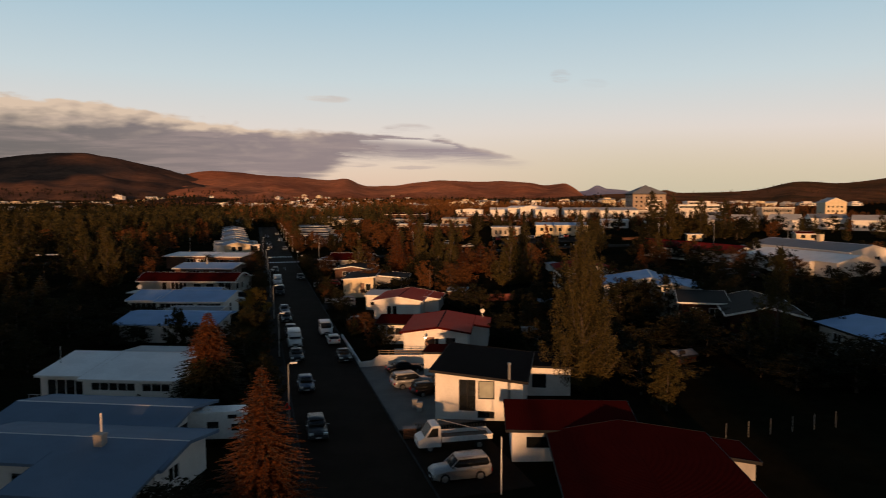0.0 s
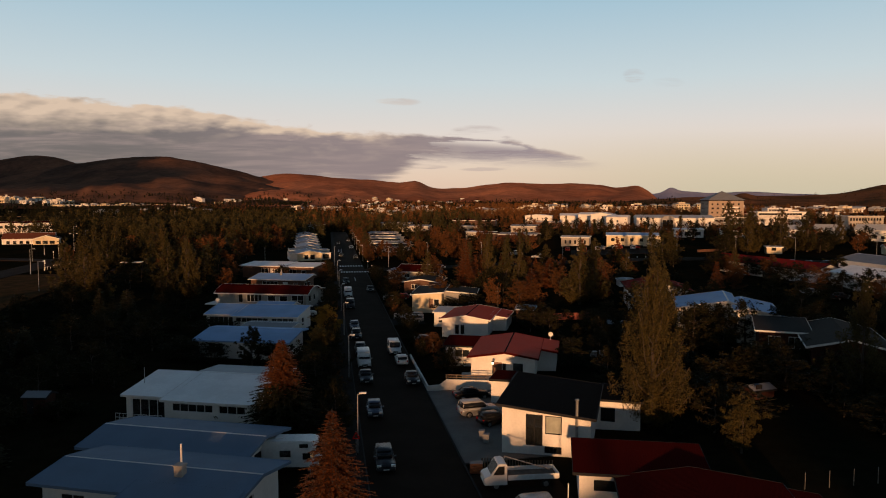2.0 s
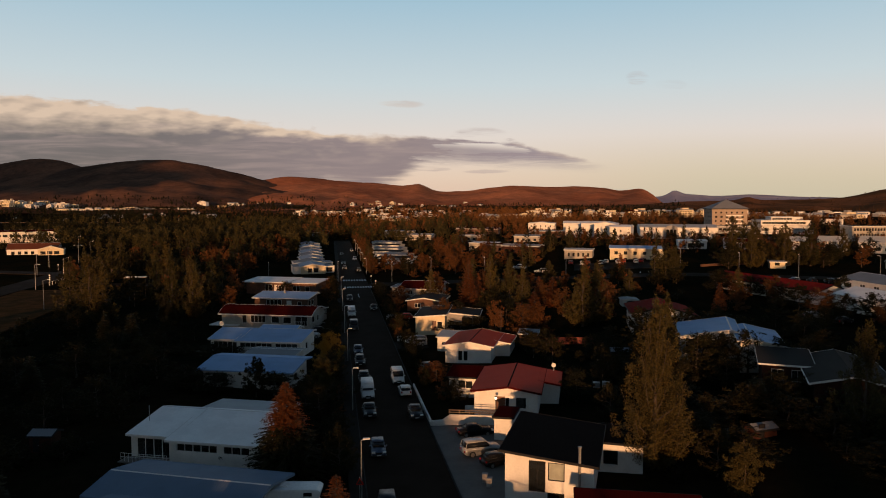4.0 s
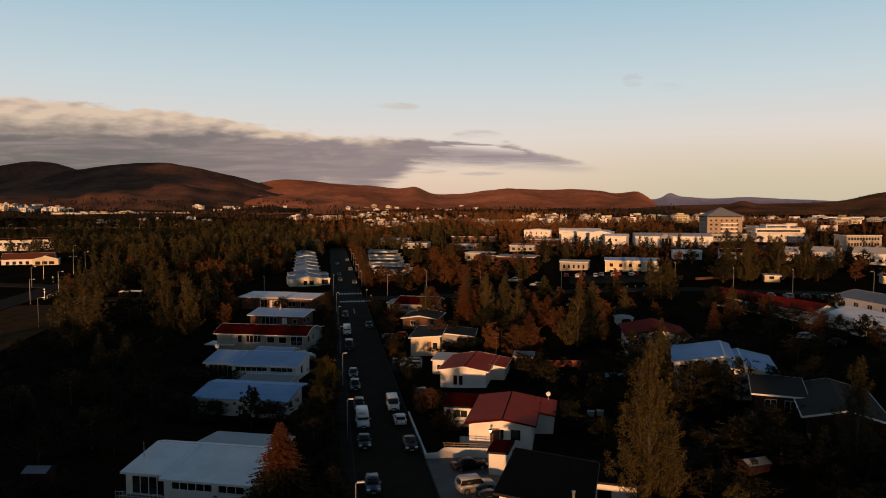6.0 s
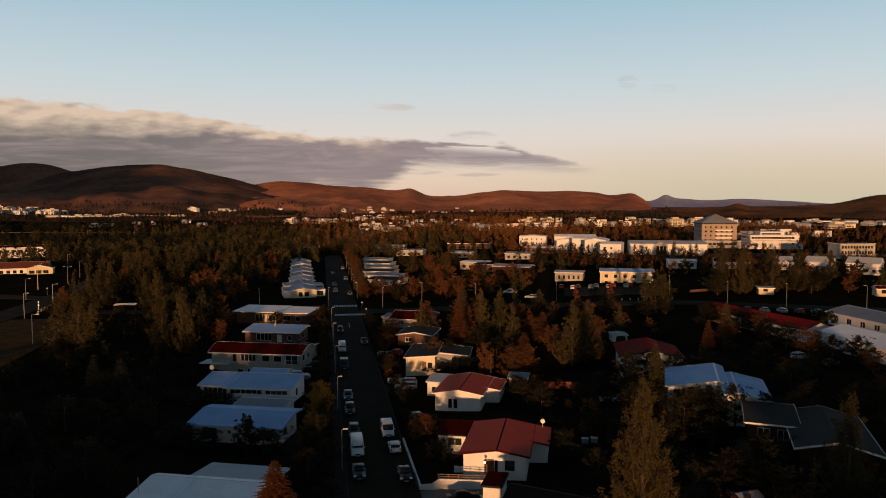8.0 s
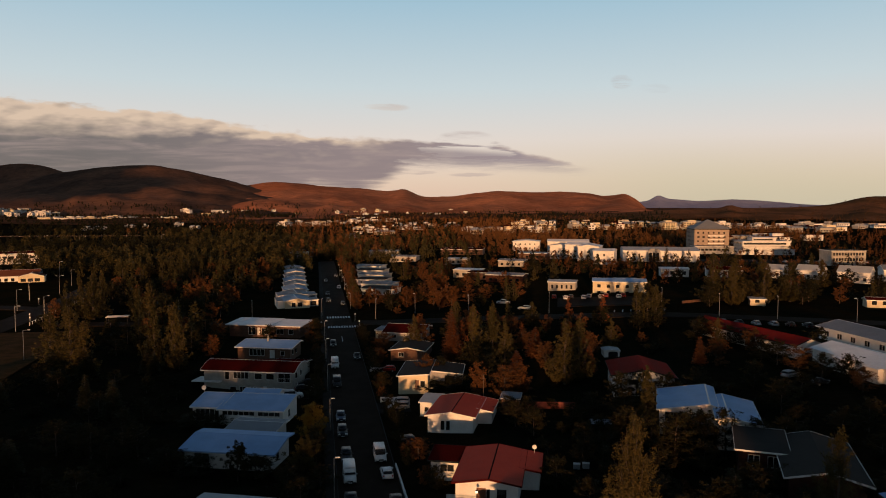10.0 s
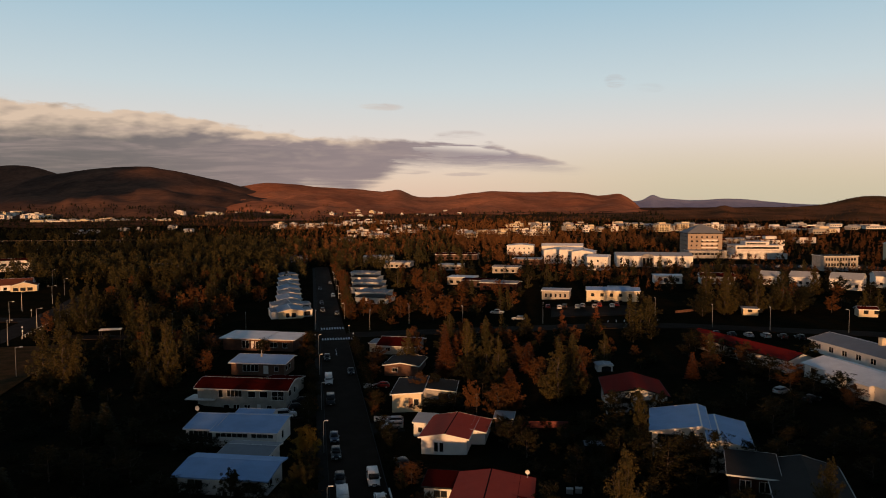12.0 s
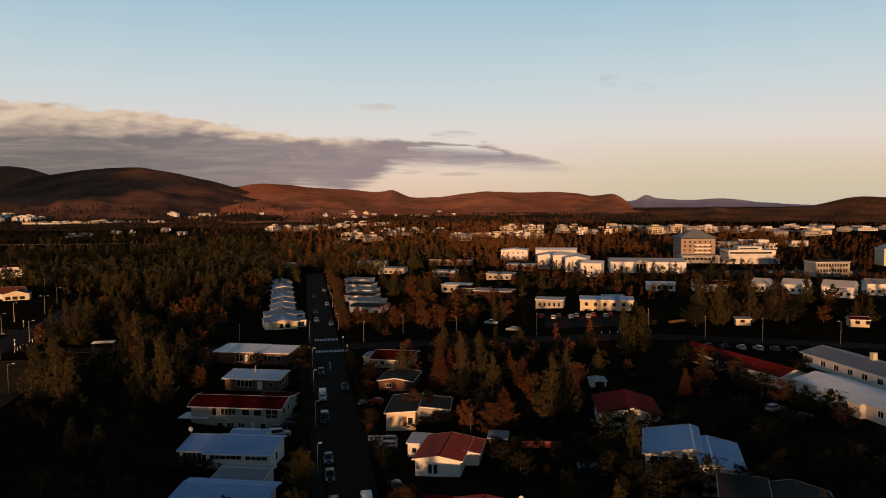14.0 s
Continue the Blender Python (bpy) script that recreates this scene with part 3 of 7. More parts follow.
def block(root, x0, y0, W, D, profile, axis, wall_mat, roof_mat, trim_mat, base=0.0, openings=None, over=0.45, side_over=0.4, frame_mat=None, thick=0.16, foot=2.6):
    """A wing of a house in the house's own axes: four walls with openings, and a roof whose cross profile (offset, height)
    runs across the axis. axis 'x': the ridge runs along x and the profile along y; 'y': the other way round."""
    frame_mat = frame_mat or TRIM
    openings = openings or {}
    span = D if axis == "x" else W

    def roof_at(s):
        for (a, za), (b, zb) in zip(profile, profile[1:]):
            if a - 1e-6 <= s <= b + 1e-6:
                return za + (zb - za) * (s - a) / (b - a)
        return profile[-1][1]

    sides = {"f": ((x0, y0), (1, 0), (0, -1), W), "b": ((x0 + W, y0 + D), (-1, 0), (0, 1), W),
             "l": ((x0, y0 + D), (0, -1), (-1, 0), D), "r": ((x0 + W, y0), (0, 1), (1, 0), D)}
    bm = bmesh.new()
    for key, (o, u, nrm, width) in sides.items():
        o3, u3, n3 = Vector((*o, base)), Vector((*u, 0)), Vector((*nrm, 0))
        gable = (key in "lr") == (axis == "x")
        if not gable:
            s = 0.0 if key in "fl" else span
            height = roof_at(s) - base
        else:
            height = min(roof_at(0.0), roof_at(span)) - base
        wins = openings.get(key, [])
        rects = [(w[0], w[1] - base if w[1] > base else 0.0, w[2], w[3]) for w in wins]
        wall_skin(bm, o3, u3, n3, width, height, rects)
        quad(bm, o3 - Vector((0, 0, foot)), o3 + u3 * width - Vector((0, 0, foot)), o3 + u3 * width, o3)
        if gable:
            cut = [0.0] + [p for p, _ in profile if 0 < p < span] + [span]
            flip = key in "lb"
            for a, b in zip(cut, cut[1:]):
                ua, ub = ((span - b, span - a) if flip else (a, b))
                za, zb = (roof_at(b), roof_at(a)) if flip else (roof_at(a), roof_at(b))
                lo = base + height
                pts = [o3 + u3 * ua + Vector((0, 0, height)), o3 + u3 * ub + Vector((0, 0, height))]
                if zb > lo + 0.01:
                    pts.append(o3 + u3 * ub + Vector((0, 0, zb - base)))
                if za > lo + 0.01:
                    pts.append(o3 + u3 * ua + Vector((0, 0, za - base)))
                if len(pts) > 2:
                    quad(bm, *pts)
    part("wall", bm, wall_mat, root)
    for key, (o, u, nrm, width) in sides.items():
        o3, u3, n3 = Vector((*o, 0)), Vector((*u, 0)), Vector((*nrm, 0))
        for w in openings.get(key, []):
            what = w[4] if len(w) > 4 else 1
            if isinstance(what, int):
                window_at(root, o3, u3, n3, (w[0], max(w[1], base), w[2], w[3]), frame_mat, what)
            elif what:
                door_at(root, o3, u3, n3, (w[0], max(w[1], base), w[2], w[3]), {"door": WOODDOOR, "white_door": TRIM, "dark_door": DARKTRIM}[what])
    # roof slab with overhangs
    (a0, z0), (a1, z1) = profile[0], profile[1]
    (b0, w0), (b1, w1) = profile[-2], profile[-1]
    ext = [(a0 - over, z0 - over * (z1 - z0) / (a1 - a0))] + list(profile[1:-1]) + [(b1 + over, w1 + over * (w1 - w0) / (b1 - b0))]
    lo = [(s, z + 0.01) for s, z in ext]
    poly = lo + [(s, z + thick) for s, z in reversed(lo)]
    bm = bmesh.new()
    if axis == "x":
        prism(bm, [(y0 + s, z) for s, z in poly], "x", x0 - side_over, x0 + W + side_over)
    else:
        prism(bm, [(x0 + s, z) for s, z in poly], "y", y0 - side_over, y0 + D + side_over)
    roof = part("roof", bm, roof_mat["X" if axis == "x" else "Y"], root)
    # boards round the roof's edge, and the ridge cap
    t0, t1 = -0.07, thick + 0.03
    for end in (0, 1):
        bm = bmesh.new()
        board = [(s, z + t0) for s, z in ext] + [(s, z + t1) for s, z in reversed(ext)]
        if axis == "x":
            e = x0 - side_over - 0.05 if end == 0 else x0 + W + side_over + 0.003
            prism(bm, [(y0 + s, z) for s, z in board], "x", e, e + 0.047)
        else:
            e = y0 - side_over - 0.05 if end == 0 else y0 + D + side_over + 0.003
            prism(bm, [(x0 + s, z) for s, z in board], "y", e, e + 0.047)
        part("bargeboard", bm, trim_mat, roof)
    for s, z in (ext[0], ext[-1]):
        bm = bmesh.new()
        d = -0.07 if s < span / 2 else 0.003
        if axis == "x":
            box(bm, x0 - side_over, y0 + s + d, z - 0.06, x0 + W + side_over, y0 + s + d + 0.067, z + thick + 0.015)
        else:
            box(bm, x0 + s + d, y0 - side_over, z - 0.06, x0 + s + d + 0.067, y0 + D + side_over, z + thick + 0.015)
        part("gutter", bm, trim_mat, roof)
    if len(profile) > 2:
        bm = bmesh.new()
        for s, z in [max(profile, key=lambda q: q[1])]:
            cap = [(s - 0.18, z + thick - 0.035), (s, z + thick + 0.035), (s + 0.18, z + thick - 0.035), (s, z + thick - 0.06)]
            if axis == "x":
                prism(bm, [(y0 + a, c) for a, c in cap], "x", x0 - side_over, x0 + W + side_over)
            else:
                prism(bm, [(x0 + a, c) for a, c in cap], "y", y0 - side_over, y0 + D + side_over)
        part("ridge_cap", bm, ROOF_BLACK["X"] if roof_mat is ROOF_RED else TRIM if roof_mat is ROOF_SLATE else roof_mat["X"] if roof_mat is ROOF_DUSK else trim_mat if trim_mat is not DARKTRIM else roof_mat["X"], roof)
    m = root.matrix_basis
    c = m @ Vector((x0 + W / 2, y0 + D / 2, 0))
    FOOTPRINTS.append((c.x, c.y, m.to_euler().z, W / 2 + 0.8, D / 2 + 0.8))
    return roof


def house(x, y, rot, label, category="house", group="", z=None):
    return thing("house", pose(x, y, ground_z(x, y) if z is None else z, 0, 0, rot), label, category, group)


def chimney(root, x, y, z0, z1, s=0.35, mat=None, pot=True):
    bm = bmesh.new()
    box(bm, x - s, y - s, z0, x + s, y + s, z1)
    box(bm, x - s - 0.06, y - s - 0.06, z1 + 0.002, x + s + 0.06, y + s + 0.06, z1 + 0.10)
    c = part("chimney", bm, mat or GREYWALL, root)
    if pot:
        bm = bmesh.new()
        tube(bm, (x, y, z1 + 0.1), (x, y, z1 + 0.9), 0.10, 0.09, 8)
        tube(bm, (x, y, z1 + 0.95), (x, y, z1 + 1.05), 0.16, 0.05, 8)
        part("flue", bm, METAL, c)


def dish(root, x, y, z, r=0.45):
    bm = bmesh.new()
    rings = []
    for k in range(5):
        a = k / 4
        rings.append([bm.verts.new((x + r * a * math.cos(i * math.tau / 12), y + 0.25 * r * a * a * -1, z + r * a * math.sin(i * math.tau / 12))) for i in range(12)] if k else [bm.verts.new((x, y, z))])
    for i in range(12):
        bm.faces.new((rings[0][0], rings[1][i], rings[1][(i + 1) % 12]))
        for k in range(1, 4):
            bm.faces.new((rings[k][i], rings[k + 1][i], rings[k + 1][(i + 1) % 12], rings[k][(i + 1) % 12]))
    d = part("satellite_dish", bm, TRIM, root)
    bm = bmesh.new()
    tube(bm, (x, y + 0.03, z), (x, y + 0.12, z - 0.8), 0.03, 0.03)
    part("bracket", bm, METAL, d)


def gable(span, eave, rise, at=0.5):
    return [(0.0, eave), (span * at, eave + rise), (span, eave + rise * 0.0)]


# left-hand side of the street, from the camera on
h = house(-31.0, 58.3, -22, "low white house with a wide blue-grey sheet roof")
block(h, 0, 1.6, 16.2, 7.9, [(0, 3.0), (3.6, 3.55), (7.9, 2.9)], "x", WHITE, ROOF_SLATE, ROOF_SLATE["X"], openings={"f": [(1.6, 0.9, 2.2, 1.35, 2), (5.0, 0.9, 1.9, 1.2, 1)], "r": [(2.0, 0.9, 1.6, 1.2, 2)]}, over=0.6, side_over=0.9)
block(h, 8.3, -2.4, 7.8, 4.6, [(0, 2.43), (4.6, 3.14)], "x", WHITE, ROOF_SLATE, ROOF_SLATE["X"], openings={"f": [(0.8, 0.8, 1.8, 1.2, 2), (4.6, 0.8, 1.8, 1.2, 2)]}, over=0.5, side_over=0.7)
chimney(h, 10.6, 4.0, 3.2, 4.3, 0.34, BEIGE, pot=False)
bm = bmesh.new()
tube(bm, (10.0, 5.1, 3.4), (10.0, 5.1, 5.6), 0.09, 0.08, 8)
part("flue", bm, TRIM, h)
h = house(-30.0, 68.7, -22, "low white house with blue-grey sheet roof and dark eaves")
block(h, 0, 0, 15.4, 8.0, [(0, 2.75), (3.6, 3.5), (8.0, 2.8)], "x", WHITE, ROOF_SLATE, ROOF_SLATE["X"], openings={"f": [(2.0, 0.9, 2.0, 1.2, 2), (6.0, 0.9, 2.0, 1.2, 2)], "r": [(2.5, 0.0, 2.4, 2.2, "dark_door")]}, over=0.6, side_over=0.7)
h = house(-31.4, 86.4, -20, "white house with a pale sheet roof and a railed terrace")
block(h, 0.2, 0, 5.4, 8.0, [(0, 2.7), (7.0, 3.75), (8.0, 3.5)], "x", WHITE, ROOF_WHITE, TRIM, openings={"f": [(0.7, 0.0, 4.3, 2.3, 4)]}, over=0.5, side_over=0.35)
block(h, 5.6, -0.9, 10.6, 9.0, [(0, 2.62), (8.0, 3.72), (9.0, 3.5)], "x", WHITE, ROOF_WHITE, TRIM, openings={"f": [(0.9, 1.35, 5.0, 0.95, 5), (6.6, 1.35, 3.2, 0.95, 3)]}, over=0.5, side_over=0.3)
block(h, 4.5, 9.6, 9.8, 4.5, [(0, 3.1), (4.5, 2.8)], "x", WHITE, ROOF_PALE, TRIM, over=0.6, side_over=0.6)
bm = bmesh.new()
for k in range(13):
    tube(bm, (k * 0.48, -1.7, 0), (k * 0.48, -1.7, 1.0), 0.02, 0.02, 5)
for z in (0.55, 1.0):
    tube(bm, (0, -1.7, z), (5.8, -1.7, z), 0.025, 0.025, 5)
part("railing", bm, TRIM, h, "thin white terrace railing")
bm = bmesh.new()
box(bm, -0.3, -1.9, -0.5, 5.5, -0.01, 0.02)
part("terrace", bm, PAVING, h)
bm = bmesh.new()
tube(bm, (0.6, 3.0, 3.2), (0.6, 3.0, 5.2), 0.05, 0.04, 6)
part("flue", bm, METAL, h)
h = house(-28.6, 117.6, -19, "white house with a light blue sheet roof")
block(h, 0, 0, 14.6, 7.4, [(0, 2.7), (5.2, 3.62), (7.4, 3.42)], "x", WHITE, ROOF_SKY, ROOF_SKY["X"], openings={"f": [(1.6, 0.6, 2.6, 1.6, 2), (11.0, 0.4, 2.4, 1.8, 2)], "r": [(2.0, 0.8, 1.4, 1.2, 1)]}, over=0.6, side_over=0.8)
block(h, 2.4, 10.0, 8.4, 6.0, [(0, 2.7), (4.0, 3.1), (6.0, 2.9)], "x", WHITE, ROOF_GREY, TRIM, openings={"r": [(1.5, 0.8, 1.6, 1.2, 2)]}, over=0.5, side_over=0.5)
h = house(-31.2, 141.4, -17, "white bungalow with a light blue sheet roof and a window band")
block(h, 0, 0, 5.6, 7.0, [(0, 2.9), (6.0, 3.95), (7.0, 3.7)], "x", WHITE, ROOF_SKY, TRIM, openings={"f": [(0.5, 0.2, 4.8, 2.3, 5)]}, over=0.55, side_over=0.35)
block(h, 5.6, -0.8, 12.6, 8.0, [(0, 2.8), (7.0, 3.9), (8.0, 3.7)], "x", WHITE, ROOF_SKY, TRIM, openings={"f": [(0.6, 1.6, 6.4, 0.9, 6), (7.6, 1.6, 4.4, 0.9, 4)], "r": [(3.0, 0.6, 1.2, 1.6, 1)]}, over=0.55, side_over=0.35)
block(h, 7.0, 7.9, 7.0, 4.0, [(0, 3.6), (2.0, 4.0), (4.0, 3.4)], "x", WHITE, ROOF_SKY, TRIM, over=0.5)
dish(h, -1.5, 8.1, 4.4, 0.5)
bm = bmesh.new()
tube(bm, (-1.5, 8.24, -0.3), (-1.5, 8.24, 3.7), 0.05, 0.05, 6)
part("mast", bm, METAL, h)
h = house(-33.6, 171.6, -18, "two-storey beige pebble-dash house with a dark red roof", z=-2.2)
block(h, 0, 0, 21.4, 8.6, [(0, 5.75), (1.4, 6.35), (3.0, 6.85), (4.6, 7.05), (6.6, 6.85), (8.6, 6.2)], "x", BEIGE, ROOF_DARKRED, TRIM,
      openings={"f": [(5.0, 3.5, 1.2, 2.2, 1), (7.1, 3.7, 3.7, 1.75, 4), (12.2, 3.7, 1.9, 1.5, 1), (15.0, 3.7, 2.0, 1.5, 1), (17.9, 3.2, 3.0, 2.2, 2), (6.2, 0.5, 1.6, 1.4, 1), (8.6, 0.9, 1.6, 1.1, 2), (11.2, 0.9, 1.6, 1.1, 2), (14.4, 0.2, 0.9, 2.0, "white_door"), (16.6, 0.7, 1.4, 1.3, 1)],
                "r": [(2.0, 3.6, 1.6, 1.5, 1), (5.4, 3.6, 1.2, 1.4, 1)]}, over=0.55, side_over=0.7)
block(h, 13.2, 8.6, 7.6, 5.6, [(0, 6.1), (5.6, 5.4)], "x", BEIGE, ROOF_DARKRED, TRIM, over=0.5)
bm = bmesh.new()
box(bm, -2.6, -1.2, 3.0, 4.4, 3.4, 3.18)
part("balcony", bm, TRIM, h, "white concrete balcony slab")
bm = bmesh.new()
for k in range(7):
    tube(bm, (17.8 + k * 0.5, -0.15, 3.2), (17.8 + k * 0.5, -0.15, 4.2), 0.02, 0.02, 4)
tube(bm, (17.7, -0.15, 4.2), (20.9, -0.15, 4.2), 0.03, 0.03, 4)
part("railing", bm, TRIM, h)
h = house(-28.6, 196.0, -19, "dark brown house with a light blue sheet roof", z=0.9)
block(h, 0, 0, 14.8, 7.6, [(0, 2.9), (6.8, 3.75), (7.6, 3.5)], "x", BROWNWALL, ROOF_SKY, TRIM, openings={"f": [(3.2, 0.6, 4.4, 1.9, 4), (9.0, 0.1, 1.4, 2.2, "white_door"), (12.0, 0.8, 1.2, 1.3, 1)], "r": [(1.2, 0.8, 1.4, 1.4, 1), (3.6, 0.8, 1.4, 1.4, 1)]}, over=0.6, side_over=0.6)
chimney(h, 6.6, 4.8, 3.4, 4.4, 0.22, pot=True)
h = house(-34.6, 229.6, -20, "low brown house with a flat pale roof", z=1.1)
block(h, 0, 0, 13.2, 9.5, [(0, 3.35), (9.5, 3.75)], "x", BROWNWALL, ROOF_WHITE, TRIM, openings={"f": [(6.2, 0.3, 2.4, 2.4, 2), (9.2, 0.3, 1.0, 2.3, "white_door"), (10.6, 0.5, 2.2, 2.0, 2)]}, over=0.9, side_over=0.9)
block(h, 13.2, 0.5, 9.6, 9.0, [(0, 3.2), (9.0, 3.6)], "x", BROWNWALL, ROOF_WHITE, TRIM, openings={"f": [(2.0, 0.6, 2.4, 1.7, 2), (6.0, 0.6, 1.6, 1.6, 1)]}, over=0.8, side_over=0.8)
# terrace beyond the crossing
for k, (yy, dx) in enumerate(((284, 0), (301, -0.6), (319, -1.2), (337, -1.6), (356, -2.4), (376, -3.0), (398, -3.8), (424, -4.6))):
    h = house(-23.0 + dx, yy, 8, "white terraced house with a grey-blue roof" if k % 2 == 0 else "white terraced house with a low grey roof", group="terraced houses along the street")
    block(h, 3.0, 0, 9.6, 14.0, [(0, 2.75), (4.8, 3.7), (9.6, 2.75)], "y", CREAM if k == 0 else WHITE, ROOF_BLUE if k % 2 == 0 else ROOF_GREY, TRIM, openings={"f": [(2.6, 0.3, 1.7, 1.9, 1), (4.9, 0.3, 1.9, 1.9, 1)]}, over=0.5, side_over=0.7)
    if k < 2:
        block(h, 0.2, 1.0, 2.8, 12, [(0, 2.6), (2.8, 2.7)], "y", WHITE, ROOF_GREY, TRIM, over=0.1, side_over=0.1)
        block(h, 12.6, 3.5, 4.0, 9, [(0, 2.5), (4.0, 2.4)], "y", WHITE, ROOF_GREY, TRIM, over=0.1, side_over=0.1, openings={"f": [(0.8, 0.2, 2.4, 1.8, "dark_door")]})
# terrace facing it
for k, (xx, yy) in enumerate(((12, 318), (13, 336), (12, 356), (14, 378), (15, 402), (16, 428))):
    h = house(xx, yy, -25, "low white terraced house with a flat grey roof", group="low houses across the street")
    block(h, 0, 0, 15.0, 11.0, [(0, 3.0), (5.0, 3.5), (11.0, 3.1)], "x", WHITE, ROOF_GREY if k % 2 else ROOF_DUSK, TRIM, openings={"f": [(2.0, 0.8, 2.0, 1.3, 2), (7.0, 0.8, 2.0, 1.3, 2)]})

# right-hand side of the street
h = house(12.0, 55.2, -18, "white house with a long dark red sheet roof")
block(h, 0, 0, 10.0, 5.6, [(0, 2.75), (5.6, 3.3)], "x", WHITE, ROOF_DARKRED, DARKTRIM, openings={"f": [(1.1, 1.1, 2.5, 1.1, 1), (4.1, 0.0, 0.95, 2.1, "dark_door")], "l": [(1.0, 0.9, 1.4, 1.2, 1)]}, over=0.5, side_over=0.5)
block(h, 3.4, -24.0, 11.6, 23.4, [(0, 2.6), (5.2, 3.55), (11.6, 2.7)], "y", WHITE, ROOF_DARKRED, DARKTRIM, openings={"l": [(3.0, 0.8, 1.6, 1.3, 2), (9.0, 0.8, 1.6, 1.3, 2)]}, over=0.6, side_over=0.5)
block(h, 15.6, -5.0, 2.2, 4.0, [(0, 2.5), (2.2, 2.2)], "y", GREYWALL, ROOF_DARKRED, DARKTRIM, over=0.3, side_over=0.3)
h = house(8.7, 68.0, -24.5, "tall white house with a black roof and big windows", z=-0.5)
block(h, 0, 0, 8.6, 12.4, [(0, 5.45), (8.6, 4.7)], "y", WHITE, ROOF_BLACK, DARKTRIM,
      openings={"f": [(2.35, 1.6, 1.65, 3.1, 2), (4.25, 2.85, 1.6, 1.8, -1), (4.2, 0.95, 1.65, 0.7, 2)], "l": [(3.0, 2.6, 1.4, 1.4, 1)]}, over=0.5, side_over=0.5, frame_mat=DARKTRIM)
block(h, 8.6, 8.6, 4.6, 5.2, [(0, 4.25), (5.2, 4.45)], "x", WHITE, ROOF_BLACK, DARKTRIM, openings={"f": [(0.5, 1.9, 1.5, 1.5, 1)]}, over=0.4, side_over=0.3, frame_mat=DARKTRIM)
bm = bmesh.new()
tube(bm, (7.3, -0.3, 2.2), (7.3, -0.3, 6.4), 0.14, 0.14, 8)
tube(bm, (7.3, -0.3, 6.45), (7.3, -0.3, 6.6), 0.2, 0.2, 8)
part("flue", bm, METAL, h, "tall galvanised steel flue")
block(h, -4.4, 16.4, 2.2, 4.4, [(0, 3.5), (2.2, 3.55)], "y", WHITE, ROOF_DARKRED, DARKTRIM, over=0.2, side_over=0.2)
h = house(11.0, 94.6, -20, "white house with a red ribbed sheet roof", z=0.75)
block(h, 0, 0, 8.6, 13.5, [(0, 3.05), (4.6, 3.75), (8.6, 3.1)], "y", WHITE, ROOF_RED, ROOF_DARKRED["X"],
      openings={"f": [(2.9, 0.3, 1.3, 2.1, "door"), (4.2, 0.5, 0.6, 1.8, 1), (5.6, 0.8, 1.5, 1.6, 1)], "l": [(2.0, 0.9, 1.6, 1.2, 2), (6.0, 0.9, 1.6, 1.2, 2)]}, over=0.5, side_over=0.5)
block(h, 8.6, 6.5, 2.6, 7.0, [(0, 3.1), (2.6, 2.7)], "y", WHITE, ROOF_RED, ROOF_DARKRED["X"], over=0.3, side_over=0.5)
block(h, -5.2, 9.0, 5.2, 5.0, [(0, 2.5), (5.0, 2.9)], "x", WHITE, ROOF_DARKRED, DARKTRIM, openings={"f": [(1.4, 0.8, 2.2, 1.2, 2)]}, over=0.4, side_over=0.4)
bm = bmesh.new()
tube(bm, (10.2, 13.3, 3.0), (10.2, 13.3, 3.9), 0.05, 0.05, 6)
dish(h, 10.2, 13.2, 4.0, 0.36)
part("mast", bm, METAL, h)
h = house(12.2, 127.0, -22, "white house with a red ribbed sheet roof and white trim", z=0.55)
block(h, 0, 0, 8.4, 13.0, [(0, 2.9), (4.4, 3.65), (8.4, 3.0)], "y", WHITE, ROOF_RED, TRIM,
      openings={"f": [(2.4, 0.3, 0.7, 1.7, 1), (3.4, 0.3, 0.7, 1.7, 1)], "l": [(3.0, 0.9, 1.6, 1.2, 2)]}, over=0.5, side_over=0.5, frame_mat=DARKTRIM)
block(h, 8.4, 5.5, 2.6, 7.5, [(0, 3.0), (2.6, 2.6)], "y", WHITE, ROOF_RED, TRIM, over=0.3, side_over=0.5)
block(h, -3.6, 8.8, 3.6, 5.2, [(0, 2.6), (5.2, 2.9)], "x", WHITE, ROOF_PALE, TRIM, openings={"f": [(0.9, 0.8, 0.8, 0.9, 1), (2.2, 0.8, 0.9, 0.9, 1)]}, over=0.25, side_over=0.25, frame_mat=DARKTRIM)
h = house(28.2, 134.9, -22, "small brown garden shed with a pale flat roof", "shed", z=1.3)
block(h, 0, 0, 3.4, 3.2, [(0, 2.3), (3.2, 2.6)], "x", BROWNWALL, ROOF_GREY, TRIM, openings={"f": [(1.1, 1.2, 1.3, 0.6, 2)]}, over=0.3, side_over=0.3, frame_mat=DARKTRIM)
h = house(9.8, 153.0, -15, "white house with a dark grey roof", z=1.5)
block(h, 0, 0, 6.4, 14.0, [(0, 3.0), (6.4, 3.5)], "y", CREAM, ROOF_DUSK, TRIM, openings={"f": [(3.6, 0.1, 0.9, 2.1, "door"), (4.7, 0.6, 1.2, 1.5, 1)]}, over=0.4, side_over=0.5)
block(h, 6.4, 4.0, 7.0, 9.0, [(0, 3.4), (7.0, 2.8)], "y", GREYWALL, ROOF_DUSK, TRIM, openings={"f": [(3.4, 0.2, 2.2, 2.2, "dark_door")]}, over=0.4, side_over=0.5)
h = house(11.5, 186.0, -20, "low dark house with a grey roof half hidden by shrubs", z=0.9)
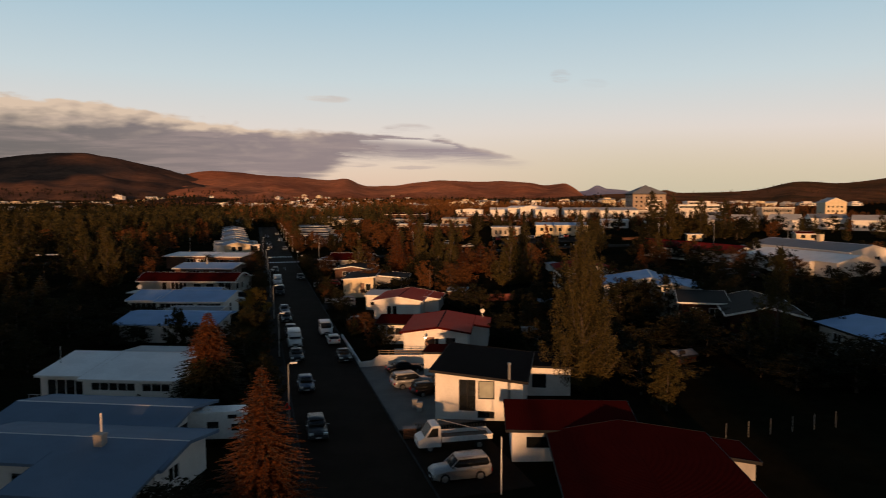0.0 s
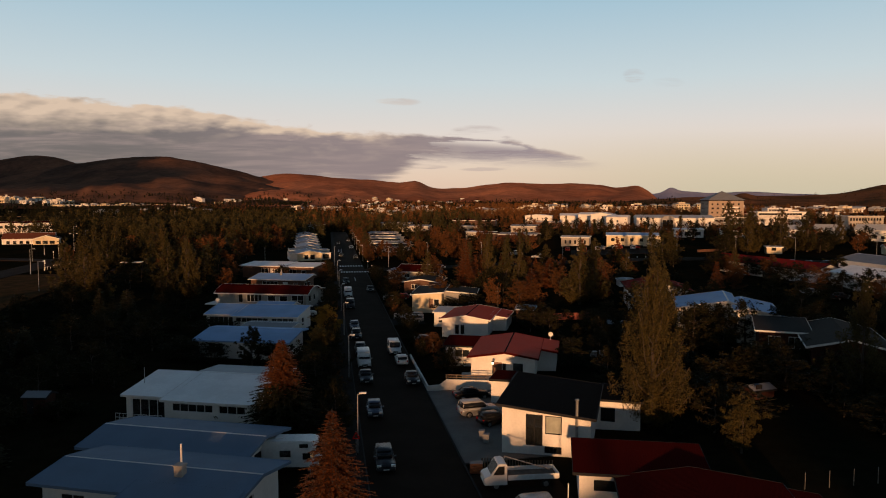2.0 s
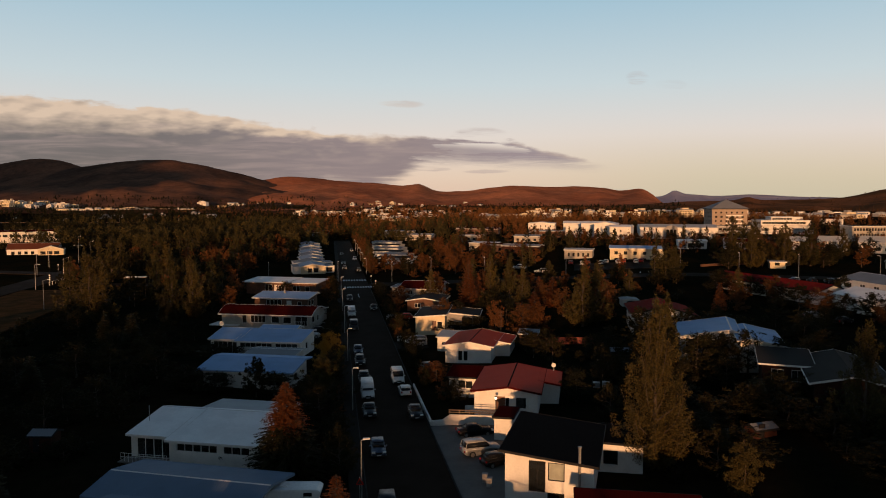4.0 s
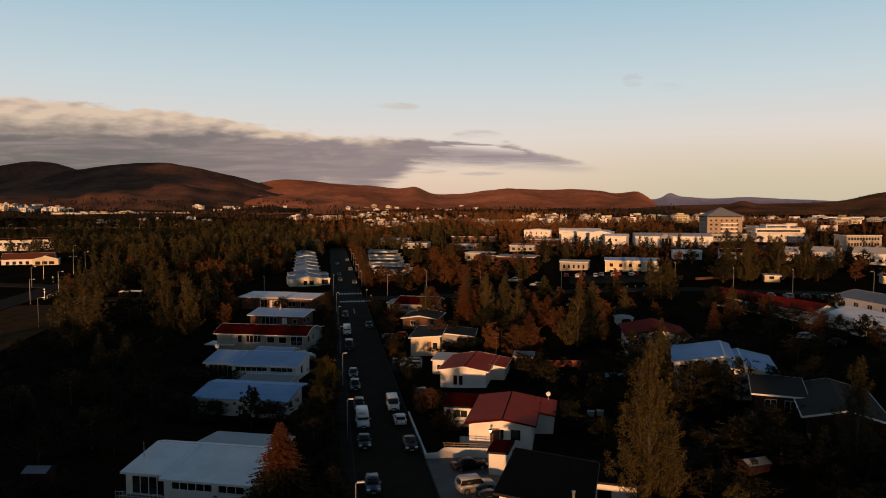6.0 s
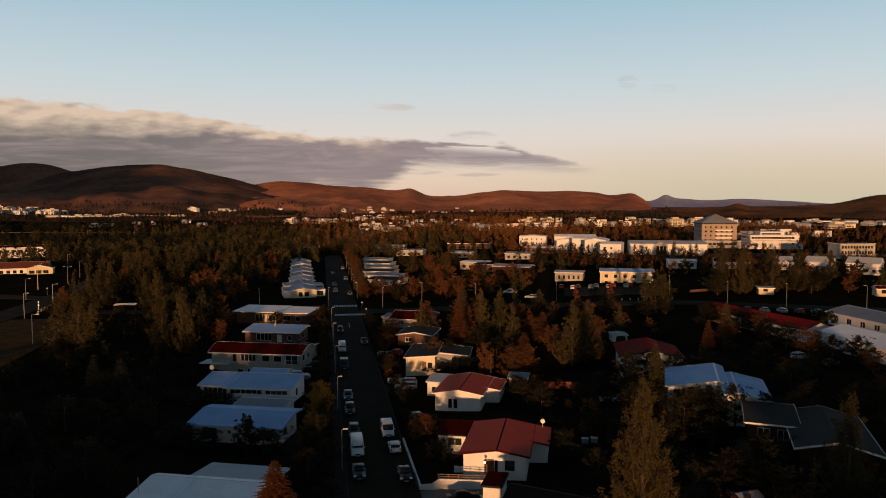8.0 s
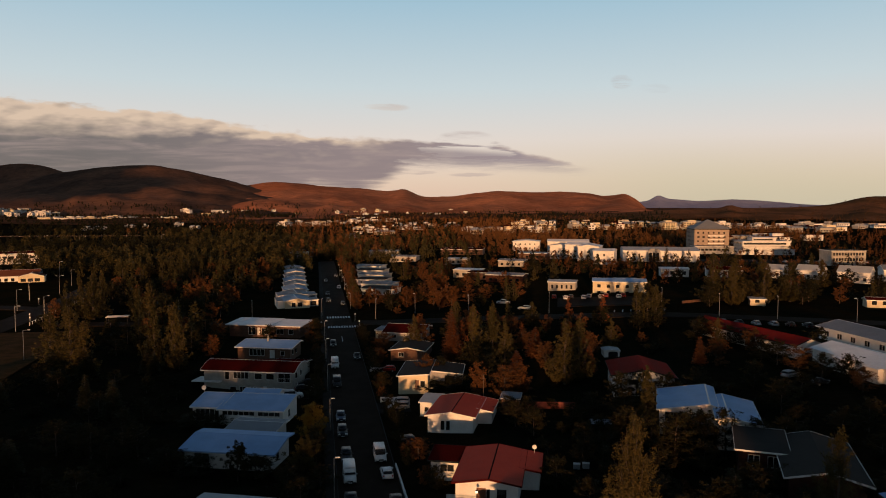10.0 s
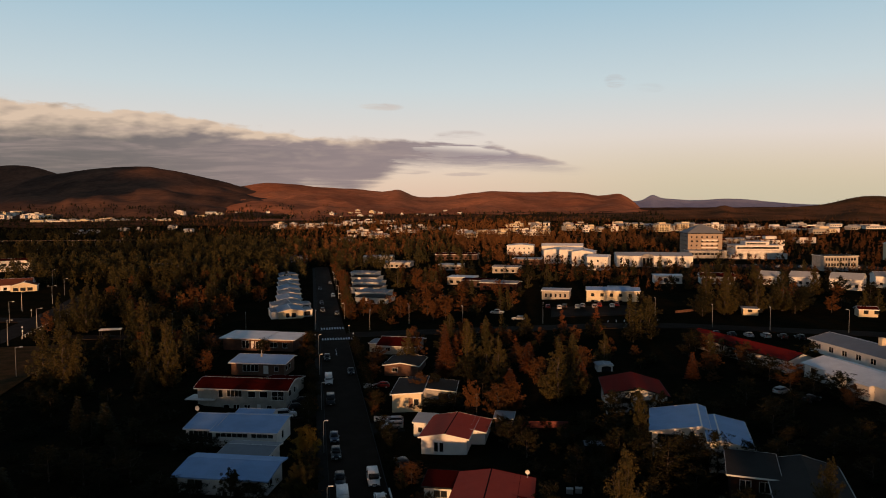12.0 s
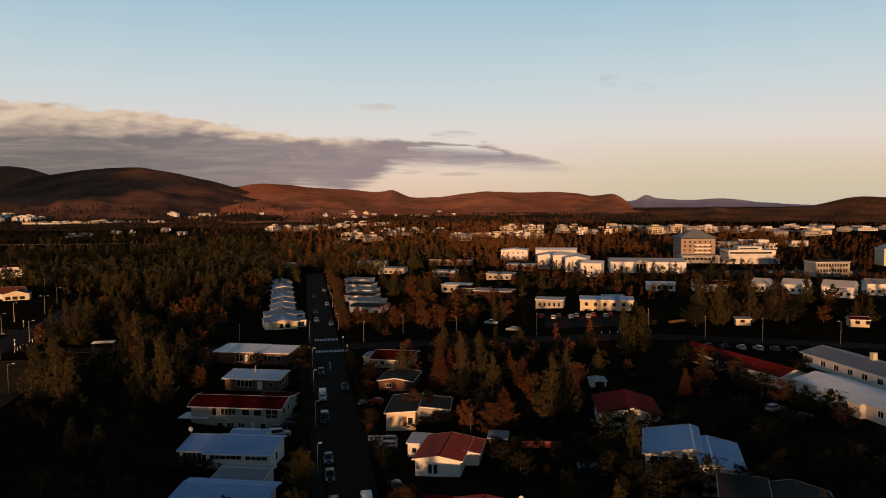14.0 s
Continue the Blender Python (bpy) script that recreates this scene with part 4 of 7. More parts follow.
block(h, 0, 0, 9.0, 11.0, [(0, 2.6), (4.5, 3.3), (9.0, 2.6)], "y", BROWNWALL, ROOF_DUSK, TRIM, openings={"f": [(2.0, 0.8, 1.6, 1.2, 2)]})
h = house(12.5, 212.5, -24, "dark house with a red roof and pale gable trim", z=1.0)
block(h, 0, 0, 11.5, 9.0, [(0, 2.7), (5.6, 4.2), (9.0, 3.4)], "x", BEIGE, ROOF_DARKRED, TRIM, openings={"f": [(2.0, 0.8, 1.6, 1.2, 2)], "r": [(2.4, 0.2, 2.6, 2.2, 2)]}, over=0.8, side_over=0.8)
block(h, -4.0, 3.0, 4.0, 6.0, [(0, 2.4), (6.0, 2.6)], "x", CREAM, ROOF_GREY, TRIM, over=0.3, side_over=0.3)
# gardens to the right
h = house(51.2, 112.2, -27, "white house with a light blue sheet roof in two wings", z=4.2)
block(h, -1.0, 0, 9.0, 13.0, [(0, 2.6), (8.0, 4.0), (9.0, 3.7)], "y", WHITE, ROOF_SKY, TRIM, openings={"f": [(0.8, 0.5, 4.4, 1.7, 3), (6.0, 0.6, 1.6, 1.6, 1)]}, over=0.5, side_over=0.6)
block(h, 8.0, -6.0, 6.2, 14.0, [(0, 3.4), (1.6, 3.7), (6.2, 2.8)], "y", WHITE, ROOF_SKY, TRIM, openings={"f": [(3.6, 0.9, 1.2, 1.2, 1)]}, over=0.5, side_over=0.5)
h = house(53.0, 92.6, -30, "dark brown boarded house with a charcoal tiled roof", z=3.6)
block(h, -0.5, 0, 6.2, 8.0, [(0, 2.9), (8.0, 3.5)], "x", DARKBOARD, ROOF_DUSK, TRIM, openings={"f": [(1.2, 0.5, 1.6, 1.7, 2), (3.8, 0.5, 1.6, 1.7, 2)]}, over=0.7, side_over=0.6)
block(h, 5.2, -8.6, 9.0, 16.6, [(0, 2.7), (4.5, 3.8), (9.0, 2.7)], "y", DARKBOARD, ROOF_DUSK, TRIM, over=0.7, side_over=0.7)
h = house(52.2, 136.0, -18, "white house with a dark red hipped roof", z=4.2)
block(h, 0, 0, 12.0, 13.0, [(0, 2.8), (6.5, 4.1), (12.0, 2.6)], "y", WHITE, ROOF_CRIMSON, DARKTRIM, over=0.6, side_over=0.6, openings={"f": [(3.0, 0.8, 2.0, 1.2, 2)]})
h = house(104.0, 150.0, 9, "long low white house with a dark red sheet roof", z=5.6)
block(h, 0, 0, 8.6, 36.0, [(0, 3.0), (4.0, 4.3), (8.0, 3.0)], "y", WHITE, ROOF_CRIMSON, DARKTRIM, over=0.6, side_over=0.6, openings={"f": [(4.5, 1.5, 1.6, 0.7, 1)], "l": [(4 + 4.4 * k, 1.0, 1.5, 1.3, 2) for k in range(5)]})
h = house(105.8, 119.5, 0, "long white row house with a white sheet roof and porches", z=5.6)
block(h, 0, 0, 11.0, 27.0, [(0, 3.0), (5.5, 4.3), (11.0, 3.0)], "y", WHITE, ROOF_WHITE, TRIM, over=0.6, side_over=0.6, openings={"l": [(2 + 4.4 * k, 1.0, 1.5, 1.4, 2) for k in range(6)], "f": [(6.5, 0.8, 1.6, 1.2, 1)]})
block(h, -1.3, 6.0, 1.3, 3.6, [(0, 2.7), (1.3, 2.95)], "y", WHITE, ROOF_WHITE, TRIM, over=0.3, side_over=0.3)
block(h, -1.3, 15.0, 1.3, 3.6, [(0, 2.7), (1.3, 2.95)], "y", WHITE, ROOF_WHITE, TRIM, over=0.3, side_over=0.3)
h = house(125.2, 136.0, -1, "long white house with a grey sheet roof and lit doorway", z=6.0)
block(h, 0, 0, 12.0, 34.0, [(0, 3.2), (6.0, 4.6), (12.0, 3.2)], "y", WHITE, ROOF_GREY, TRIM, over=0.6, side_over=0.6, openings={"l": [(2 + 4.8 * k, 0.9, 1.8, 1.5, 2) for k in range(7)], "f": [(2.0, 0.8, 1.6, 1.3, 2), (7.0, 0.8, 1.6, 1.3, 2)]})
chimney(h, 6.0, 16.0, 4.2, 6.4, 0.6, CREAM, pot=False)

h = house(62.6, 168.5, -12, "small white garage with a dark arched doorway", "garage", z=2.6)
block(h, 1.2, 0, 3.8, 4.0, [(0, 2.35), (1.9, 2.55), (3.8, 2.35)], "y", WHITE, ROOF_PALE, TRIM, openings={"f": [(1.0, 0.0, 2.4, 1.9, "dark_door")]}, over=0.2, side_over=0.2)
bm = bmesh.new()
prism(bm, [(2.2 + 1.2 + 1.2 * math.cos(k * math.pi / 8), 1.902 + 0.32 * math.sin(k * math.pi / 8)) for k in range(9)], "y", -0.05, -0.012)
part("fanlight", bm, DARKTRIM, h, "dark half-round fanlight")
h = house(57.5, 61.0, -14, "low house with a light blue sheet roof behind dark trees", z=3.4)
block(h, 0, 0, 10.0, 15.0, [(0, 2.6), (5.0, 3.5), (10.0, 2.6)], "y", BEIGE, ROOF_SKY, DARKTRIM, over=0.5, side_over=0.5, openings={"f": [(2.0, 0.8, 1.8, 1.2, 2)], "l": [(3.0, 0.8, 1.8, 1.2, 2), (9.0, 0.8, 1.8, 1.2, 2)]})


# ---- buildings further off ----
def plain_block(root, x0, y0, W, D, H, wall_mat, roof_mat, bands=(), base=0.0, rise=0.0, axis="x", frame_mat=None, panes=1):
    """A larger building: a block under a low roof; bands of windows are (side, start, sill, width, height, gap, count)."""
    span = D if axis == "x" else W
    prof = [(0, H), (span / 2, H + rise), (span, H)] if rise else [(0, H), (span, H + 0.12)]
    ops = {}
    for side, start, sill, w, hgt, gap, count in bands:
        ops.setdefault(side, []).extend((start + k * (w + gap), sill, w, hgt, panes) for k in range(count))
    return block(root, x0, y0, W, D, prof, axis, wall_mat, roof_mat, TRIM, base, ops, 0.3, 0.3, frame_mat or DARKTRIM, 0.25, 2.0)


def big(x, y, rot, label, category="building", group="", z=None):
    return thing("building", pose(x, y, ground_z(x, y) if z is None else z, 0, 0, rot), label, category, group)


# tower with a pyramid roof
b = big(259.5, 470, -16, "brown stone office tower with a grey pyramid roof", "tower")
ops = {}
for lvl in range(5):
    for k in range(6):
        ops.setdefault("f", []).append((2.0 + 3.6 * k, 1.6 + 3.0 * lvl, 1.1 if lvl % 3 else 1.6, 1.2, 1))
        ops.setdefault("l", []).append((2.0 + 3.6 * k, 1.6 + 3.0 * lvl, 1.0, 1.2, 1))
block(b, 0, 0, 24, 24, [(0, 16.6), (24, 16.65)], "x", TOWERWALL, ROOF_GREY, DARKTRIM, 0, ops, 0.5, 0.5, DARKTRIM, 0.3, 2.0)
bm = bmesh.new()
v = [bm.verts.new(p) for p in ((-1.2, -1.2, 17.1), (25.2, -1.2, 17.1), (25.2, 25.2, 17.1), (-1.2, 25.2, 17.1))] + [bm.verts.new((12, 12, 23.6))]
for k in range(4):
    bm.faces.new((v[k], v[(k + 1) % 4], v[4]))
bm.faces.new(v[3::-1])
part("pyramid_roof", bm, ROOF_GREY["X"], b, "grey pyramid roof")
for lvl in range(3):
    bm = bmesh.new()
    box(bm, 9.5, -0.9, 6.2 + 2.7 * lvl, 20.5, -0.01, 7.1 + 2.7 * lvl)
    part("balcony", bm, WHITE, b, "bright projecting balcony band")
# white buildings beside it
for i, (x, y, W, D, H, rise, rot) in enumerate(((152, 567, 22, 20, 7.4, 1.0, -20), (177, 552, 33, 16, 9.2, 1.6, -20), (160, 496, 16, 18, 9.6, 1.2, -30), (158, 458, 15, 18, 9.4, 1.2, -30), (154, 424, 13, 18, 8.6, 1.2, -30), (152, 394, 12, 15, 7.6, 1.0, -30))):
    b = big(x, y, rot, "large white block of flats with a pale roof", group="white blocks on the slope")
    ws = []
    for lvl in range(2):
        ws += [("f", 2.0, 1.5 + 3.2 * lvl, 0.9, 1.3, 3.0, max(2, int(W / 4.3))), ("l", 2.0, 1.5 + 3.2 * lvl, 0.9, 1.3, 3.0, int(D / 4.3))]
    plain_block(b, 0, 0, W, D, H, WHITE, ROOF_WHITE, ws, rise=rise, axis="x" if i % 2 else "y")
b = big(178, 410, -20, "long white hall with a pale grey roof and an arched entrance")
plain_block(b, 0, 0, 45, 22, 6.6, WHITE, ROOF_PALE, [("f", 24.0, 2.4, 0.9, 1.1, 3.1, 6), ("f", 2.0, 2.6, 0.9, 1.0, 3.4, 3)], rise=1.6)
bm = bmesh.new()
tri = [(14.5, 0.0), (22.0, 0.0), (22.0, 6.2)] + [(18.25 + 3.75 * math.cos(a), 6.2 + 2.0 * math.sin(a)) for a in (0.5, 1.0, 1.57, 2.1, 2.6)] + [(14.5, 6.2)]
prism(bm, tri, "y", -1.6, -0.02)
part("entrance", bm, GREYWALL, b, "arched grey entrance bay")
for k in range(3):
    bm = bmesh.new()
    box(bm, 15.3 + 2.1 * k, -1.66, 0.8, 17.0 + 2.1 * k, -1.61, 5.6)
    part("pane", bm, GLASS, b)
b = big(282, 446, -14, "white office building with banded storeys and a roof storey", "office building")
for lvl in range(3):
    plain_block(b, 0 if lvl else -3, 0, 32 if lvl else 38, 18, 3.3 + 2.9 * lvl, WHITE, ROOF_PALE, [("f", 0.8, 1.1 + 2.9 * lvl, 1.9, 1.35, 0.14, 14 if lvl else 17), ("l", 1.0, 1.1 + 2.9 * lvl, 1.9, 1.35, 0.2, 7)], base=0.3 + 2.9 * lvl if lvl else 0.0)
plain_block(b, 8, 4, 16, 11, 11.4, WHITE, ROOF_WHITE, [("f", 0.8, 9.7, 1.7, 1.1, 0.16, 7)], base=9.2)
plain_block(b, -30, 6, 26, 12, 5.0, GREYWALL, ROOF_GREY, [("f", 1.0, 2.2, 2.2, 1.4, 0.6, 8)])
b = big(278, 355, -8, "long pale two-storey building with many dark windows", z=9.4)
plain_block(b, 0, 0, 20, 12, 6.4, BEIGE, ROOF_DUSK, [("f", 1.0, 0.8, 1.1, 1.6, 0.55, 11), ("f", 1.0, 3.9, 1.1, 1.5, 0.55, 11)])
for i, (x, y, W, D, H, rise, rot, rm) in enumerate(((207, 311, 8, 9, 3.8, 2.0, -50, ROOF_PALE), (216, 301, 11, 10, 4.2, 2.2, -50, ROOF_PALE), (226.5, 287, 13, 11, 4.6, 2.4, -50, ROOF_PALE), (250, 286, 16, 12, 5.0, 1.8, -30, ROOF_GREY), (180, 318, 16, 10, 3.2, 1.4, -25, ROOF_DARKRED), (258, 270, 18, 12, 4.6, 2.2, -50, ROOF_PALE))):
    b = big(x, y, rot, "white gabled house with a grey roof on the slope" if rm is not ROOF_DARKRED else "low house with a dark brown roof", "house", "gabled houses on the slope")
    plain_block(b, 0, 0, W, D, H, WHITE, rm, [("f", 1.6, 1.0, 1.3, 1.3, 1.6, int(W / 3.2)), ("r", 1.6, 1.0, 1.3, 1.3, 2.4, int(D / 4))], rise=rise, axis="x")
b = big(372, 408, -20, "tall white gabled house at the wood's edge", "house")
plain_block(b, 0, 0, 14, 14, 11.0, CREAM, ROOF_PALE, [("f", 1.6, 1.0 + 3.2 * k, 1.3, 1.3, 1.6, 4) for k in range(3)], rise=3.0, axis="y")
b = big(158, 322, -20, "low pale bungalow with a flat white roof", "house", z=7.3)
plain_block(b, 0, 0, 13, 9, 3.2, WHITE, ROOF_WHITE, [("f", 1.5, 0.6, 1.8, 1.7, 1.0, 4)], rise=0.5)
b = big(103, 273, -22, "two-storey cream house with a grey-blue roof and lit wall", "house", z=4.8)
plain_block(b, 0, 0, 21, 12, 5.8, CREAM, ROOF_SKY, [("f", 1.8, 3.5, 1.3, 1.3, 2.4, 5), ("f", 1.8, 0.8, 1.3, 1.3, 2.4, 5), ("l", 2.0, 3.4, 1.3, 1.3, 2.2, 3)], rise=0.8)
b = big(87, 286, -25, "low beige house with a flat grey roof", "house", z=5.6)
plain_block(b, 1, 2, 11.5, 10, 3.6, BEIGE, ROOF_PALE, [("f", 1.4, 1.0, 0.8, 1.5, 1.2, 5)], rise=0.4)
for i, (x, y, W, D, H, rot, wm, rm, lab) in enumerate(((62, 360, 14, 9, 3.8, -30, BEIGE, ROOF_WHITE, "low beige house with a white roof"), (72, 330, 18, 10, 3.6, -30, DARKBOARD, ROOF_GREY, "low dark boarded house with a flat roof"),
        (66, 345, 16, 9, 3.6, -28, BROWNWALL, ROOF_DARKRED, "low brown house with a dark red roof"), (40, 470, 18, 12, 3.6, -20, BEIGE, ROOF_GREY, "low beige house between trees"), (70, 430, 14, 10, 3.4, -25, BEIGE, ROOF_PALE, "low beige house between trees"),
        (95, 395, 15, 10, 3.4, -30, BEIGE, ROOF_GREY, "low beige house between trees"), (30, 520, 22, 12, 4.5, -12, CREAM, ROOF_PALE, "low cream house between trees"), (80, 500, 30, 14, 4.2, -20, BROWNWALL, ROOF_DARKRED, "long brown hall between trees"),
        (120, 440, 18, 12, 3.6, -25, BROWNWALL, ROOF_PALE, "brown house between trees"), (-30, 548, 20, 10, 4.0, 4, WHITE, ROOF_DARKRED, "white house with a red roof at the street's end"),
        (143.5, 227.5, 5, 5, 2.0, -25, CREAM, ROOF_PALE, "small lit garage among bushes"), (180.5, 216, 6, 5, 2.4, -25, CREAM, ROOF_DARKRED, "small cream house among bushes"), (118, 285, 9, 7, 3.0, -20, BROWNWALL, ROOF_PALE, "small brown shed behind trees"))):
    b = big(x, y, rot, lab, "house")
    plain_block(b, 0, 0, W, D, H, wm, rm, [("f", 1.5, 0.9, 1.5, 1.3, 1.8, max(2, int(W / 3.4)))], rise=0.7 if i % 2 else 0.0)
# low buildings beside the wide road on the left
b = big(-176, 402, 14, "white clubhouse with a brown hipped roof and big windows", z=0.9)
plain_block(b, 0, 0, 24, 14, 3.4, WHITE, ROOF_UMBER, [("f", 2, 0.9, 1.6, 1.6, 1.4, 4)], rise=2.8)
plain_block(b, 15, -7, 12, 9, 3.6, CREAM, ROOF_UMBER, [("f", 1.2, 1.0, 2.4, 1.7, 0.8, 3)], rise=1.7, axis="y")
b = big(-236, 506, 20, "long white building with a red roof edge", z=1.2)
plain_block(b, 0, 0, 46, 14, 8.0, WHITE, ROOF_DARKRED, [("f", 2, 4.8, 2.6, 1.6, 1.2, 11)], rise=1.0)
b = big(-118, 520, 8, "low pale shed roof behind the trees", "shed", z=1.0)
plain_block(b, 0, 0, 30, 10, 3.4, WHITE, ROOF_PALE, [])


# distant town in clusters: centre, spread, count, sizes
def town(cx, cy, sx, sy, count, hmin, hmax, seed, label, wmin=14, wmax=34, mats=None):
    rng = random.Random(seed)
    mats = mats or [WHITE, WHITE, CREAM]
    for _ in range(count):
        x, y = cx + rng.uniform(-sx, sx), cy + rng.uniform(-sy, sy)
        W, D, H = rng.uniform(wmin, wmax), rng.uniform(10, 16), rng.uniform(hmin, hmax)
        t = thing("distant_building", pose(x, y, land_z(x, y), 0, 0, rng.uniform(-30, 20)), label, "building", "distant town")
        bm = bmesh.new()
        box(bm, 0, 0, -4, W, D, H)
        if rng.random() < 0.45:
            box(bm, W * 0.25, D * 0.2, H + 0.002, W * 0.7, D * 0.8, H + 2.6)
        wall = part("wall", bm, rng.choice(mats), t)
        bm = bmesh.new()
        prism(bm, [(-0.6, H + 0.02), (D / 2, H + rng.choice((0.25, 0.25, 1.6))), (D + 0.6, H + 0.02), (D + 0.6, H - 0.25), (-0.6, H - 0.25)], "x", -0.6, W + 0.6)
        part("roof", bm, rng.choice([ROOF_GREY, ROOF_PALE, ROOF_PALE, ROOF_DARKRED])["X"], t)
        bm = bmesh.new()
        for lvl in range(max(1, int(H / 3))):
            for k in range(int(W / 3.4)):
                z = 1.0 + 3.0 * lvl
                quad(bm, (1 + 3.4 * k, -0.04, z), (2.9 + 3.4 * k, -0.04, z), (2.9 + 3.4 * k, -0.04, z + 1.5), (1 + 3.4 * k, -0.04, z + 1.5))
        tagged(part("glazing", bm, GLASS, wall), kind="stuff")


town(-830, 2060, 130, 120, 34, 7, 13, 1, "distant white apartment block in evening sun", 12, 28)
town(-500, 1780, 150, 60, 34, 3.5, 5.5, 2, "distant white row house in evening sun", 16, 34)
town(-330, 2150, 110, 60, 7, 5, 8, 3, "distant white building below the hill", 14, 36)
town(20, 1300, 100, 80, 24, 3, 6.5, 4, "distant white and cream building among trees", 10, 32)
town(140, 900, 130, 130, 34, 3, 5.5, 5, "distant cream building among trees", 8, 20)
town(150, 2000, 300, 200, 20, 3, 4.5, 6, "far small pale house below the hills", 8, 16)
town(400, 960, 130, 90, 42, 4, 7.5, 7, "distant cream apartment block in evening sun", 8, 20, [WHITE, CREAM, CREAM, BEIGE])
town(480, 880, 60, 30, 6, 6, 10, 8, "pale apartment block on the slope", 16, 28, [CREAM, BEIGE, WHITE])
town(680, 920, 180, 70, 44, 2.8, 4.2, 9, "distant row of pale flat-roofed houses", 10, 26, [WHITE, BEIGE, GREYWALL])
town(400, 620, 70, 50, 5, 5, 7, 10, "pale building behind the offices", 14, 26, [WHITE, BEIGE])
town(620, 780, 90, 40, 5, 4, 6, 11, "pale flat-roofed building beyond the parking lots", 16, 30, [WHITE, BEIGE, CREAM])
town(-300, 1150, 160, 160, 7, 3, 5, 12, "pale house hidden among woodland", 8, 16, [WHITE, GREYWALL])


# ---- cars ----
PAINT = {c: material(f"car_paint_{c}", col, tuple(v * 0.9 for v in col), 3.0, 0.32, {"silver": 0.25, "blue": 0.4, "grey": 0.2}.get(c, 0.0), gloss=0.3, dirt=0.08) for c, col in
         {"white": (0.72, 0.72, 0.70), "silver": (0.44, 0.44, 0.44), "blue": (0.07, 0.09, 0.13), "black": (0.009, 0.009, 0.010), "grey": (0.03, 0.03, 0.032), "red": (0.22, 0.02, 0.015), "beige": (0.45, 0.38, 0.28)}.items()}
SHAPES = {   # length, width, height, belt, body outline (x, z) from the rear, cabin floor and roof in x, rear overhang, wheel radius
    "hatchback": (4.1, 1.74, 1.46, 0.92, [(0, 0.35), (0, 0.9), (0.2, 0.98), (2.9, 0.94), (3.75, 0.82), (4.1, 0.62), (4.08, 0.3)], (0.12, 3.0, 0.55, 2.2), (0.75, 3.3), 0.31),
    "sedan": (4.6, 1.78, 1.45, 0.93, [(0, 0.4), (0.02, 0.95), (0.9, 1.0), (3.2, 0.95), (4.2, 0.84), (4.6, 0.62), (4.56, 0.3)], (0.7, 3.35, 1.35, 2.6), (0.95, 3.75), 0.32),
    "estate": (4.6, 1.80, 1.52, 0.95, [(0, 0.4), (0, 0.95), (0.15, 1.0), (3.2, 0.96), (4.2, 0.85), (4.6, 0.62), (4.56, 0.3)], (0.08, 3.3, 0.4, 2.55), (0.9, 3.7), 0.33),
    "suv": (4.75, 1.90, 1.86, 1.12, [(0, 0.5), (0, 1.1), (0.1, 1.16), (3.3, 1.12), (4.45, 1.02), (4.75, 0.8), (4.72, 0.42)], (0.08, 3.4, 0.3, 2.7), (0.95, 3.8), 0.39),
    "minibus": (5.0, 1.92, 2.0, 1.15, [(0, 0.4), (0, 1.15), (0.05, 1.2), (4.1, 1.15), (4.8, 0.98), (5.0, 0.7), (4.96, 0.3)], (0.05, 4.25, 0.2, 3.4), (0.95, 4.05), 0.34),
    "van": (5.5, 1.96, 2.25, 1.25, [(0, 0.45), (0, 1.25), (0.05, 1.3), (4.5, 1.27), (5.25, 1.05), (5.5, 0.75), (5.46, 0.35)], (0.03, 4.75, 0.08, 4.0), (1.1, 4.5), 0.35),
    "pickup": (5.3, 1.88, 1.80, 1.08, [(0, 0.5), (0, 1.05), (0.1, 1.1), (3.9, 1.08), (5.0, 1.0), (5.3, 0.78), (5.26, 0.42)], (1.7, 4.0, 1.9, 3.4), (1.1, 4.4), 0.39),
}


def wheel(root, x, y, r, side):
    bm = bmesh.new()
    tube(bm, (x, y - 0.11, r), (x, y + 0.11, r), r, r, 14)
    w = part("wheel", bm, RUBBER, root)
    bm = bmesh.new()
    e = y + side * 0.112
    tube(bm, (x, e, r), (x, e + side * 0.012, r), r * 0.66, r * 0.55, 12)
    part("rim", bm, METAL, w)


